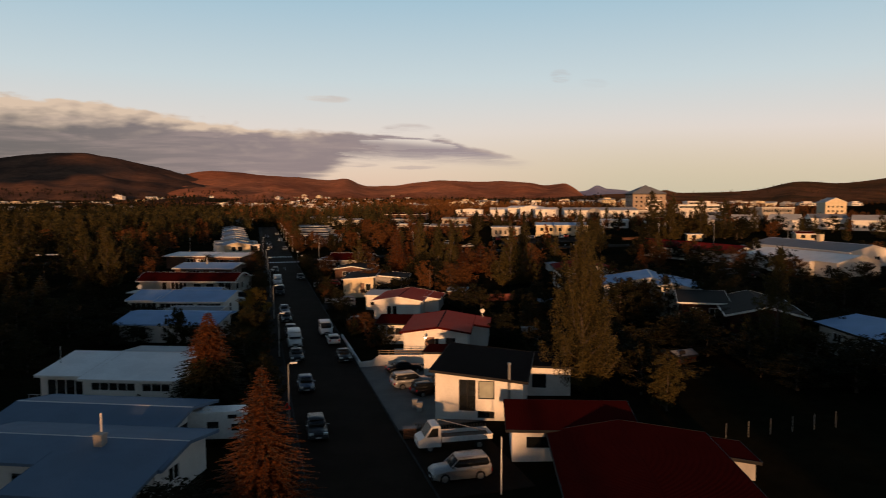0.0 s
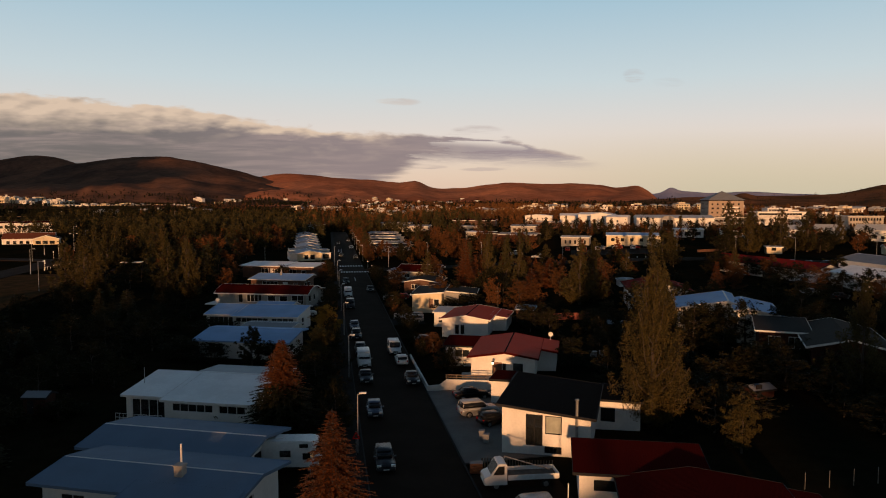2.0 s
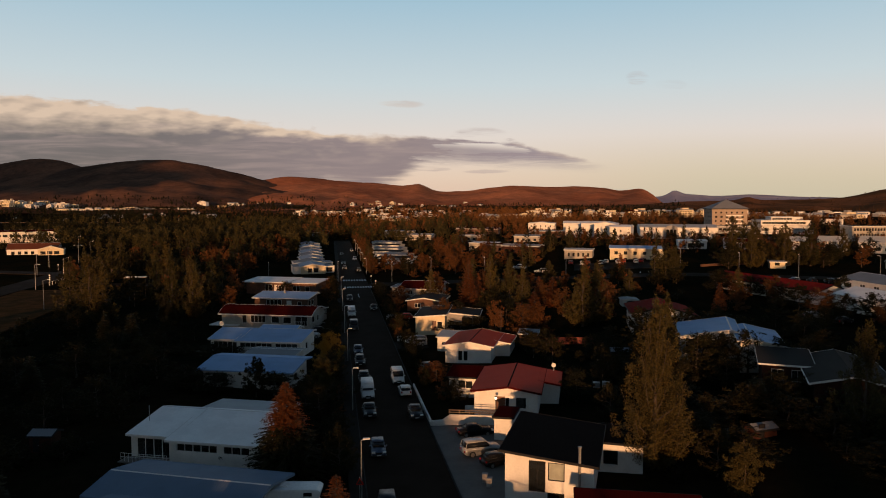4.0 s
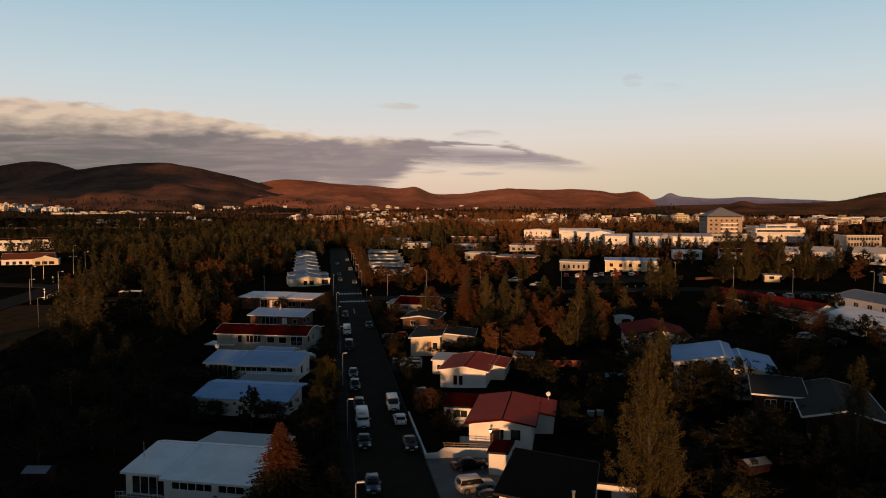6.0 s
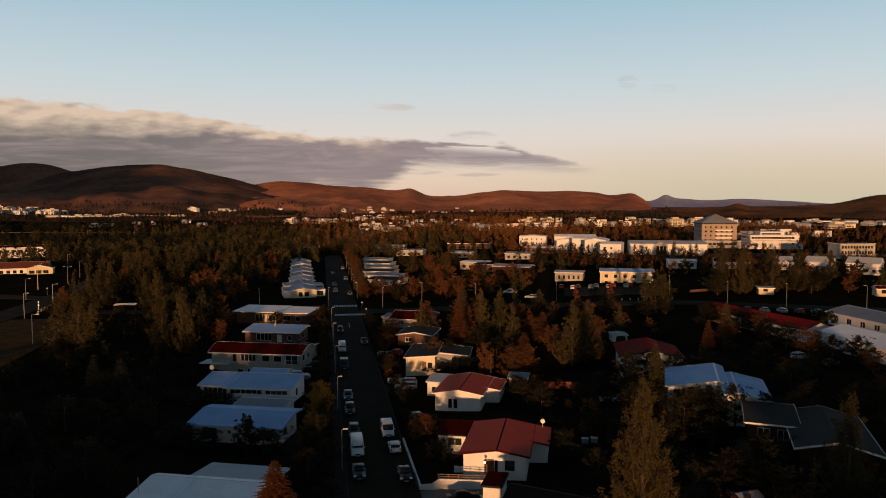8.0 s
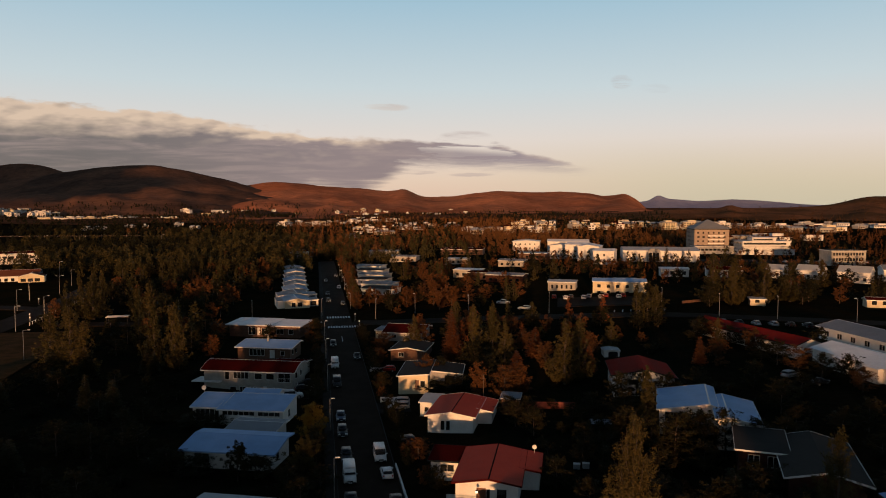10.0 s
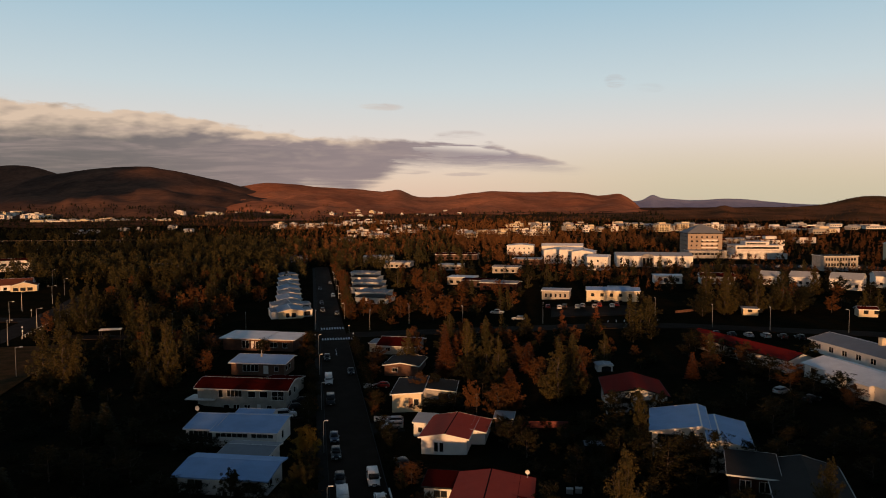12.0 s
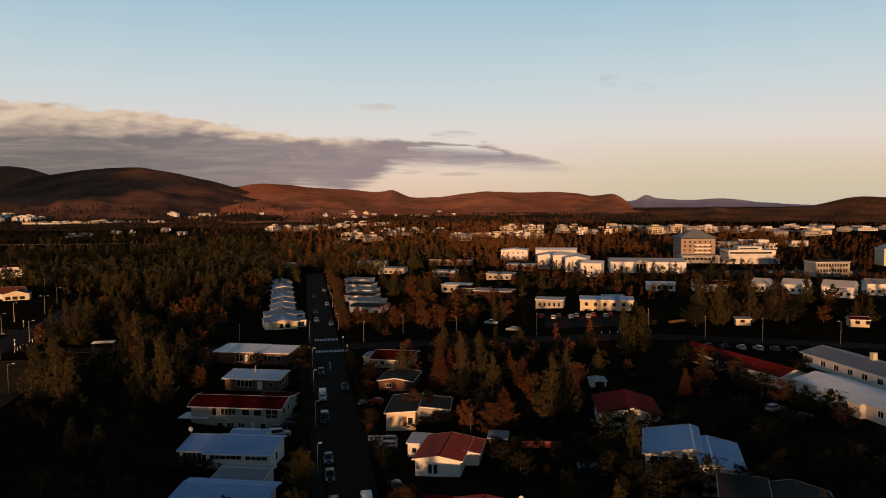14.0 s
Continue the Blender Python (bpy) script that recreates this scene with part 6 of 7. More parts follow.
MID = {
    "poplar": [broadleaf(30 + k, 13.0 + k, 3.6, 5200, 0.28, LEAF_YELLOW, "tall poplar with yellow-brown autumn leaves", "tall", 56) for k in range(3)],
    "russet": [broadleaf(40 + k, 9.0, 3.4, 3100, 0.265, LEAF_ORANGE, "russet autumn tree among gardens", "round", 44) for k in range(3)],
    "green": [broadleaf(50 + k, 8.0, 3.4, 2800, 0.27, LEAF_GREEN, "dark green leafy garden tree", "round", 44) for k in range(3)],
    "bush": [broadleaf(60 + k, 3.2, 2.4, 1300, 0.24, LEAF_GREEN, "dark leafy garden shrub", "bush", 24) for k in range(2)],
    "rustbush": [broadleaf(64 + k, 3.2, 2.3, 1300, 0.24, LEAF_ORANGE, "russet leafy garden shrub", "bush", 24) for k in range(2)],
    "spruce": [conifer(70 + k, 11.0, 3.0, 22, NEEDLE, "dark green spruce with drooping branches", 0.55, 14) for k in range(2)],
    "larch": [conifer(74, 11.0, 3.0, 22, NEEDLE_RUST, "rusty autumn larch among gardens", 0.55, 14)],
}


def sparse(kind, seed, dense=1.0):
    """The same kinds with fewer, larger sprays, for the joined woods."""
    r = np.random.default_rng(seed)
    H, R = {"poplar": (14.0, 3.6), "russet": (9.0, 3.4), "green": (8.0, 3.4), "bush": (3.2, 2.4), "rustbush": (3.2, 2.3), "spruce": (11.0, 2.6), "larch": (11.0, 2.6)}[kind]
    if kind in ("spruce", "larch"):
        u = (np.arange(34) + r.uniform(0, 1, 34)) / 34
        ang, rad = r.uniform(0, math.tau, 34), R * (1 - u) ** 0.9 * r.uniform(0.3, 0.9, 34)
        cs = np.stack([rad * np.cos(ang), rad * np.sin(ang), H * (0.06 + 0.94 * u) * 0.97], 1)
        return leaf_cloud(r, cs, R * (0.12 + 0.2 * (1 - u)), int(800 * dense), 0.52 / math.sqrt(dense))
    form = "tall" if kind == "poplar" else "bush" if "bush" in kind else "round"
    _, cs, rs = branches(r, H, R, form, {"tall": 34, "round": 26, "bush": 12}[form])
    return leaf_cloud(r, cs, rs * 1.15, int({"tall": 1050, "round": 800, "bush": 330}[form] * dense), 0.52 / math.sqrt(dense), CROWN[form][1])


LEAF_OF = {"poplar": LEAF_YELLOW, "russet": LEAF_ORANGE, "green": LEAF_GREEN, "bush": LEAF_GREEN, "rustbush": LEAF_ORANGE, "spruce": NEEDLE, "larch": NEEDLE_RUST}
SPARSE = {kind: [sparse(kind, 200 + 7 * i + k) for k in range(4)] for i, kind in enumerate(MID)}
COARSE = {kind: [sparse(kind, 300 + 7 * i + k, 0.3) for k in range(3)] for i, kind in enumerate(MID)}
spare = {id(p) for ps in MID.values() for p in ps}     # each first tree is moved to a place of its own
rng = random.Random(8)
TRUNKS = []
MERGED = {}     # trees past the nearest few hundred, joined by kind


def plant(kind, x, y, h=1.0, w=1.0, merge=False):
    p = rng.choice(MID[kind])
    m = pose(x, y, ground_z(x, y) - 0.1, 0, 0, rng.uniform(0, 360)) @ Matrix.Diagonal((w, w, h, 1))
    if merge:
        M = np.array(m)
        MERGED.setdefault(kind, []).append(rng.choice((COARSE if merge == "coarse" else SPARSE)[kind]) @ M[:3, :3].T + M[:3, 3])
        x, y, z = m.translation
        TRUNKS.append(((x, y, z - 0.2), (x, y, z + 0.7 * h * {"poplar": 14, "bush": 3, "rustbush": 3}.get(kind, 9)), 0.16))
        return None
    if id(p) in spare:
        spare.discard(id(p))
        p.matrix_basis = m
        return p
    made = copy_thing(p, pose(0, 0, 0))
    made.matrix_basis = m
    return made


for kind, x, y, h, w in (("poplar", -49.7, 196, 1.15, 1.35), ("poplar", -43, 187, 1.05, 1.4), ("poplar", -46, 201, 1.0, 1.5), ("poplar", -60, 237, 1.25, 1.8), ("poplar", -67.8, 189, 1.15, 1.9), ("poplar", -75, 196, 1.0, 1.6), ("poplar", -86, 270, 1.2, 2.2), ("poplar", -63, 183, 1.0, 1.5),
                         ("poplar", 31.9, 177, 1.1, 1.15), ("poplar", 37.4, 179, 1.1, 1.2), ("poplar", 46, 148, 0.98, 1.35), ("poplar", 50, 150, 1.05, 1.35), ("russet", 30.7, 142, 0.85, 1.25), ("russet", 25.6, 144.5, 0.9, 0.8), ("russet", 35, 145, 0.75, 1.0),
                         ("poplar", 134, 236, 1.35, 2.0), ("poplar", 143, 236, 1.25, 2.0), ("poplar", 152, 232, 1.1, 1.8), ("poplar", 163, 233, 1.05, 2.0), ("poplar", 100.5, 213, 0.78, 1.2), ("russet", 17, 160, 0.8, 0.9), ("green", 20.5, 161, 0.75, 0.9),
                         ("russet", 9, 195, 0.55, 1.0), ("russet", 11, 200, 0.6, 1.1), ("russet", 8, 183, 0.5, 0.9), ("bush", 10.2, 120, 0.5, 0.7), ("russet", 8.6, 114, 0.42, 0.8), ("rustbush", 8.5, 104, 0.9, 0.9), ("green", 9.5, 101, 0.5, 0.7), ("poplar", 19, 195, 0.7, 1.0), ("russet", 22, 200, 0.8, 1.1), ("russet", -8.5, 226, 0.6, 0.9), ("russet", -9.5, 212, 0.5, 0.8), ("green", -22, 222, 0.6, 0.9),
                         ("russet", -36, 199, 0.7, 1.0), ("green", -36, 206, 0.8, 1.0), ("russet", -37, 221, 0.8, 1.0), ("green", -10, 98, 0.6, 0.9), ("green", -12, 104, 0.55, 0.9), ("bush", -9, 88, 1, 1), ("bush", -20, 83.2, 0.7, 0.8)):
    plant(kind, x, y, h, w)


ROADS = [((-520, 920), (-190, 905), 16), ((-430, 830), (-230, 815), 55), ((-92, 176), (-93, 238), 10), ((40.0, 62), (42.5, 74), 3.2), ((-75, 256), (-71, 232), 5), ((-215, 425), (-148, 395), 24), ((-260, 480), (-190, 470), 16), ((-0.2, -140), (-0.2, 505), 6.5), ((-95, 262), (4, 247), 6.0), ((4, 247), (90, 222), 7.5), ((90, 222), (330, 100), 7.5), ((-118, 120), (-112, 265), 9), ((-112, 265), (-116, 372), 9), ((-116, 300), (-330, 350), 8), ((225, 400), (330, 372), 20), ((82, 256), (116, 244), 13), ((108, 196), (138, 182), 5), ((9.2, 66), (9.2, 91), 6), ((8, 50), (8, 63), 6)]


def free(x, y, r=1.0):
    """Whether a spot lies clear of houses, yards and roads."""
    for cx, cy, a, hw, hd in FOOTPRINTS:
        dx, dy = x - cx, y - cy
        if abs(dx) + abs(dy) < 60:
            u, v = dx * math.cos(a) + dy * math.sin(a), -dx * math.sin(a) + dy * math.cos(a)
            if abs(u) < hw + r and abs(v) < hd + r:
                return False
    for (ax, ay), (bx, by), w in ROADS:
        L2 = (bx - ax) ** 2 + (by - ay) ** 2
        k = min(max(((x - ax) * (bx - ax) + (y - ay) * (by - ay)) / L2, 0), 1)
        if math.hypot(x - ax - k * (bx - ax), y - ay - k * (by - ay)) < w + r:
            return False
    return True


def front_clear(x, y, h):
    """Keeps tall trees from standing close before a house's garden side towards the viewer."""
    for cx, cy, a, hw, hd in FOOTPRINTS:
        if 0 < cy - y < hd + 2.5 * h and abs(x - cx * (y / max(cy, 1)) ) < hw + 3:
            return False
    return True


def grove(x0, x1, y0, y1, step, kinds, hlo, hhi, clear=True, keep=1.0, merge=False):
    """Trees on a shaken grid over a stretch of the plan."""
    y = y0
    while y < y1:
        x = x0
        while x < x1:
            px, py = x + rng.uniform(-0.45, 0.45) * step, y + rng.uniform(-0.45, 0.45) * step
            kind = rng.choice(kinds)
            s = rng.uniform(hlo, hhi)
            if rng.random() < keep and free(px, py, 1.2) and (not clear or front_clear(px, py, {"poplar": 13, "russet": 9, "green": 8, "bush": 3, "rustbush": 3, "spruce": 11, "larch": 11}[kind] * s)):
                plant(kind, px, py, s, rng.uniform(0.85, 1.25) * min(1.3, s + 0.25), merge)
            x += step
        y += step


for x, y, s, w in ((106, 230.5, 0.62, 1.9), (110, 233, 0.55, 1.6)):
    plant("poplar", x, y, s, w)
for k in range(16):
    plant(("russet", "russet", "poplar", "rustbush")[k % 4], 8.5 + rng.uniform(-1.2, 2.0), 276 + 14 * k, (0.8, 0.9, 0.75, 1.2)[k % 4], 1.2, merge=k > 8)
for k in range(9):
    plant("russet" if k % 3 else "green", 12 + 4.2 * k, 284 + rng.uniform(-5, 8) - 1.6 * k, 0.62 + 0.2 * rng.random(), 1.2)
grove(-7, 22, 512, 545, 6.0, ["russet", "poplar", "green"], 0.6, 0.9, clear=False, merge=True)
for x, y, s in ((-62, 246, 1.0), (-57, 244, 0.9), (-92, 292, 1.2), (-88, 288, 1.05), (-96, 288, 1.0), (-66, 250, 0.95)):
    plant("poplar", x, y, s, 1.0)
for x, y, s in ((205, 270, 0.9), (212, 266, 0.8), (218, 270, 1.0), (226, 262, 0.8), (236, 258, 1.0), (198, 278, 0.9), (128, 228, 1.2), (137, 229, 1.0), (146, 236, 1.25), (156, 238, 1.2), (170, 232, 1.0), (176, 240, 1.1), (150, 244, 1.2)):
    plant("poplar" if x % 2 else "green", x, y, s, 1.5)
for x, y, s in ((50.5, 59, 0.6), (53.5, 57.5, 0.6), (57, 56, 0.62), (54, 62.5, 0.6), (52.5, 66.5, 0.62), (60, 55, 0.6), (55.5, 60, 0.66), (46, 62, 0.5), (35.5, 70, 0.5), (33, 75, 0.55), (37, 80, 0.6), (36, 86, 0.6), (46.5, 78, 0.55), (48, 72, 0.5), (44.5, 83, 0.6)):
    plant("green", x, y, s, 1.15 + 0.25 * rng.random())
hedge = random.Random(21)
for k in range(48):
    y = 76 + 3.5 * k + hedge.uniform(-1, 1)
    plant(hedge.choice(("bush", "bush", "green", "green", "rustbush")), -7.5 + hedge.uniform(-0.7, 0.4), y, hedge.uniform(0.40, 0.66) if k % 3 else 0.8, hedge.uniform(0.6, 0.85))
for k in range(32):
    y = 112 + 4.0 * k + hedge.uniform(-1, 1)
    if not (139.5 < y < 147.5 or 172 < y < 178):
        plant(hedge.choice(("bush", "rustbush", "bush", "green")), 6.3 + hedge.uniform(-0.4, 0.9), y, hedge.uniform(0.5, 0.8) if k % 4 else 0.95, hedge.uniform(0.55, 0.8))
grove(-100, -40, 70, 185, 8.0, ["green", "green", "bush", "green", "spruce"], 0.45, 0.8, keep=0.8)
grove(-106, -40, 205, 330, 9.0, ["poplar", "green", "green", "green", "russet"], 0.6, 0.95, merge=True)
grove(-100, -32, 330, 520, 11.0, ["poplar", "green", "green", "russet"], 0.6, 1.0, merge=True)
grove(-39, -32, 84, 240, 7.0, ["bush", "green", "bush"], 0.5, 0.8)
grove(28, 50, 66, 134, 5.5, ["green", "green", "bush", "green"], 0.4, 0.68, clear=False)
grove(46, 58, 76, 90, 5.5, ["green", "green", "spruce"], 0.45, 0.6, clear=False)
for x, y, s in ((47, 101, 0.95), (50.5, 104.5, 0.85), (53.5, 105.5, 0.8), (52, 108.5, 0.62), (56.5, 102.5, 0.9), (60, 99.5, 0.78), (50, 86, 0.6), (54, 85, 0.55), (58, 82, 0.5), (62, 78, 0.5), (66, 75, 0.5), (-29, 114.5, 0.4), (-26, 113.2, 0.42), (-17, 110.5, 0.45), (-31, 116, 0.5), (-30, 138, 0.36), (-27, 136.6, 0.34), (-14.0, 51.2, 0.36), (-15.6, 50.4, 0.3), (45.5, 106, 0.85), (44, 112, 0.75), (48, 122, 0.7), (51, 129.5, 0.9), (55, 129, 0.9), (59, 127, 0.85), (61, 100, 0.45), (49, 96, 0.6), (64, 127, 0.7), (66, 121, 0.6), (17.5, 150.6, 0.42), (20.6, 149.5, 0.5), (23, 150.5, 0.5)):
    plant("green", x, y, s, 1.0 + 0.3 * rng.random())
for k in range(11):
    plant("green" if k % 3 else "russet", 97.5 + rng.uniform(-3, 3), 122 + 6 * k, 0.5 + 0.3 * rng.random(), 1.0 + 0.3 * rng.random())
for k in range(7):
    plant("bush" if k % 2 else "green", 97 + 5 * k, 112 + rng.uniform(-3, 3), 0.5, 1.1)
grove(66, 96, 62, 135, 7.5, ["bush", "green", "green", "bush", "green"], 0.5, 0.9)
grove(30, 96, 150, 185, 8.0, ["green", "russet", "poplar", "bush", "rustbush", "larch"], 0.5, 0.9, keep=0.85)
grove(30, 96, 187, 220, 8.0, ["green", "russet", "poplar", "bush", "rustbush", "larch"], 0.5, 0.9, keep=0.85, merge=True)
grove(20, 60, 205, 232, 7.5, ["russet", "poplar", "rustbush", "russet"], 0.5, 0.85)
grove(8, 80, 262, 420, 9.0, ["russet", "russet", "poplar", "green", "rustbush"], 0.6, 0.95, keep=0.85, merge=True)
grove(80, 230, 300, 400, 12.0, ["russet", "green", "poplar", "green", "spruce"], 0.5, 0.9, keep=0.55, merge=True)
grove(165, 260, 200, 300, 11.0, ["green", "russet", "poplar"], 0.5, 0.9, keep=0.6, merge=True)
grove(110, 230, 90, 175, 10.0, ["green", "bush", "russet"], 0.4, 0.8, keep=0.6, merge=True)
# unseen woods added behind the viewer, with gaps, to shade the near gardens
grove(-135, -84, -85, -35, 6.2, ["poplar", "poplar", "spruce"], 1.2, 1.5, clear=False, merge="coarse")
grove(-64, -52, -85, -35, 5.2, ["poplar", "poplar", "spruce"], 0.88, 1.0, clear=False, merge="coarse")
grove(-84, -65, -85, -35, 5.6, ["poplar", "poplar", "spruce"], 1.5, 1.7, clear=False, merge="coarse")
grove(-240, -150, -75, -35, 12.0, ["poplar", "poplar", "spruce"], 1.15, 1.45, clear=False, merge="coarse")
grove(-3, 10, -80, -35, 5.6, ["poplar", "poplar", "spruce"], 1.4, 1.65, clear=False, merge="coarse")
grove(16, 34, -80, -35, 5.6, ["poplar", "poplar", "spruce"], 1.35, 1.6, clear=False, merge="coarse")
grove(-51, -43, -80, -35, 5.2, ["poplar", "poplar", "spruce"], 0.92, 1.05, clear=False, merge="coarse")
grove(47, 76, -80, -35, 6.6, ["poplar", "poplar", "spruce"], 1.35, 1.55, clear=False, merge="coarse")
grove(34, 110, -80, -35, 7.2, ["poplar", "poplar", "spruce"], 0.95, 1.15, clear=False, merge="coarse")
grove(-40, -8, -78, -40, 5.4, ["green", "green", "russet"], 0.92, 1.12, clear=False, merge="coarse")
grove(-38, -10, 8, 40, 8.0, ["bush", "green", "bush"], 0.5, 0.75)
names = {"poplar": "tall yellow-brown poplars of the wood", "russet": "russet autumn trees of the wood", "green": "dark green trees of the wood", "bush": "dark shrubs of the wood", "rustbush": "russet shrubs of the wood", "spruce": "dark spruces of the wood", "larch": "rusty larches of the wood"}
for kind, rows in MERGED.items():
    tagged(new("woodland", quads_mesh("woodland", np.concatenate(rows), LEAF_OF[kind])), names[kind], "trees", kind="stuff")
bm = bmesh.new()
for a, b, r in TRUNKS:
    tube(bm, a, b, r, r * 0.4, 5, caps=False)
tagged(new("tree_trunks", mesh_of("tree_trunks", bm, BARK)), "bare grey trunks in the wood", "trees", kind="stuff")


def far_woods(name, x0, x1, y0, y1, count, seed, mats, label, hlo=5.0, hhi=11.0, leaves=100, size=0.9):
    """Distant woodland: every tree a ragged clump of leaf sprays, all in one mesh."""
    r = np.random.default_rng(seed)
    allq = []
    made = tries = 0
    while made < count and tries < count * 4:
        tries += 1
        y = y0 + (y1 - y0) * r.uniform() ** 1.3
        x = r.uniform(x0, x1) * (y / y1 * 0.8 + 0.2)
        if not free(x, y, 3.0) or noise.noise((x * 0.006, y * 0.004, seed)) < -0.22:
            continue
        H = r.uniform(hlo, hhi)
        zb = land_z(x, y) - 0.3
        n = 9
        t = r.uniform(0.12, 1.0, n)
        ang = r.uniform(0, math.tau, n)
        rad = H * 0.26 * np.sin(np.pi * np.clip(t * 0.8 + 0.15, 0, 1)) * r.uniform(0.2, 1.0, n)
        cs = np.stack([x + rad * np.cos(ang), y + rad * np.sin(ang), zb + H * t * 0.93], 1)
        allq.append(leaf_cloud(r, cs, np.full(n, H * 0.13), leaves, size * H / 9, 1.5))
        made += 1
    tagged(new(name, quads_mesh(name, np.concatenate(allq), mats)), label, "trees", kind="stuff")


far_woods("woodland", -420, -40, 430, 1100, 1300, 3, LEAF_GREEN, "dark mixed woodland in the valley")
far_woods("woodland", -60, 400, 480, 1300, 1000, 4, LEAF_SUNLIT, "russet autumn woodland between houses")
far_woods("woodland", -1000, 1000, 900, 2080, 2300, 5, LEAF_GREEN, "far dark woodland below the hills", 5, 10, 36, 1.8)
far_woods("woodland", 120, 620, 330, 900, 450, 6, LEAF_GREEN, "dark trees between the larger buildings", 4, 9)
far_woods("woodland", 150, 640, 560, 900, 650, 16, LEAF_SUNLIT, "warm brown trees behind the flats", 6, 10)
far_woods("woodland", -110, 140, 430, 800, 500, 7, LEAF_YELLOW, "yellowing trees beyond the terrace")
far_woods("woodland", -1150, -60, 1740, 2330, 1100, 24, LEAF_GREEN, "dark trees along the foot of the long hill", 6, 10, 34, 1.9)
far_woods("woodland", 60, 700, 290, 800, 900, 21, LEAF_ORANGE, "low russet garden trees between the houses", 3.5, 7)
far_woods("woodland", -330, -20, 420, 900, 700, 22, LEAF_YELLOW, "yellow-brown poplars of the valley wood", 7, 12)
far_woods("woodland", -450, 850, 950, 2200, 1500, 23, LEAF_SUNLIT, "far russet scrub and trees below the hills", 4, 8, 36, 1.6)
far_woods("woodland", 500, 1750, 950, 1620, 600, 9, LEAF_ORANGE, "far dark scrub on the heath", 3, 7, 40, 1.6)


# ---- street furniture, walls and fences ----
def street_lamp(x, y, H, arm, label, z=None, turn=0.0, double=False):
    root = thing("street_lamp", pose(x, y, ground_z(x, y) if z is None else z, 0, 0, turn), label, "street lamp", "street lamps")
    bm = bmesh.new()
    tube(bm, (0, 0, -0.3), (0, 0, H), 0.085, 0.055, 8)
    part("pole", bm, METAL, root)
    for s in ((1, -1) if double else (1,)):
        bm = bmesh.new()
        tube(bm, (0, 0, H - 0.05), (s * arm, 0, H + 0.12), 0.045, 0.04, 6)
        part("arm", bm, METAL, root)
        bm = bmesh.new()
        x0 = s * (arm - 0.1)
        box(bm, min(x0, x0 + s * 0.7), -0.13, H + 0.06, max(x0, x0 + s * 0.7), 0.13, H + 0.2)
        part("lamp_head", bm, TRIM, root, "pale lamp head")
    return root


for y in (70.1, 100.2, 130.6, 158.3, 187.9, 216):
    street_lamp(-5.35, y, 6.0, 0.25, "pale steel street lamp on the pavement edge")
for y in (280, 310, 340, 372, 405):
    street_lamp(5.3, y, 6.0, 0.3, "pale steel street lamp beside the far street", turn=180)
for x, y in ((13, 252), (28, 258.5), (-5.9, 257), (119, 207), (134, 199), (154.5, 190), (109, 226), (45, 244), (72, 236), (182, 174), (-30, 256), (-55, 259)):
    street_lamp(x, y, 7.0, 0.5, "tall thin street lamp beside the cross road", turn=rng.uniform(60, 120))
for x, y in ((-104, 250), (-121, 296), (-123, 348), (-128, 327), (-104, 275), (-128, 380), (-150, 430), (-84, 203)):
    street_lamp(x, y, 8.0, 1.2, "tall street lamp beside the wide road", turn=rng.uniform(-20, 20), double=x == -123)
for x, y in ((-248, 690), (-222, 700), (-206, 712), (-185, 716), (-300, 715), (-150, 698)):
    street_lamp(x, y, 11.0, 2.0, "high motorway lamp in the distance")
# pole in the truck yard and an aerial on a garden mast
root = thing("flag_pole", pose(9.1, 49.6, 0.0), "tall pale pole beside the parked cars", "pole")
bm = bmesh.new()
tube(bm, (0, 0, -0.2), (0, 0, 4.3), 0.06, 0.04, 8)
part("pole", bm, TRIM, root)
bm = bmesh.new()
tube(bm, (0, 0, 4.3), (0, 0, 4.4), 0.07, 0.03, 8)
part("finial", bm, METAL, root)
root = thing("aerial_mast", pose(25.6, 139.5, ground_z(25.6, 139.5)), "thin rooftop aerial mast with cross bars", "aerial")
bm = bmesh.new()
tube(bm, (0, 0, -0.2), (0, 0, 6.2), 0.05, 0.04, 6)
part("mast", bm, TIMBER, root)
for z in (5.4, 6.1):
    bm = bmesh.new()
    tube(bm, (-0.6, 0, z), (0.6, 0, z), 0.03, 0.03, 5)
    part("cross_bar", bm, TIMBER, root)


def wall_run(name, pts, h, w, mat, label, category="wall"):
    bm = bmesh.new()
    for (ax, ay), (bx, by) in zip(pts, pts[1:]):
        d = Vector((bx - ax, by - ay, 0)).normalized()
        s = Vector((d.y, -d.x, 0)) * w / 2
        za, zb = ground_z(ax, ay), ground_z(bx, by)
        A, B = Vector((ax, ay, 0)), Vector((bx, by, 0))
        v = [bm.verts.new(p) for p in (A - s + Vector((0, 0, za - 0.2)), A + s + Vector((0, 0, za - 0.2)), B + s + Vector((0, 0, zb - 0.2)), B - s + Vector((0, 0, zb - 0.2)),
                                       A - s + Vector((0, 0, za + h)), A + s + Vector((0, 0, za + h)), B + s + Vector((0, 0, zb + h)), B - s + Vector((0, 0, zb + h)))]
        for f in ((3, 2, 1, 0), (4, 5, 6, 7), (0, 1, 5, 4), (1, 2, 6, 5), (2, 3, 7, 6), (3, 0, 4, 7)):
            bm.faces.new([v[i] for i in f])
    return tagged(new(name, mesh_of(name, bm, mat)), label, category)


wall_run("garden_wall", [(4.75, 92.6), (4.6, 111.5)], 0.55, 0.2, WHITE, "low white garden wall along the street")
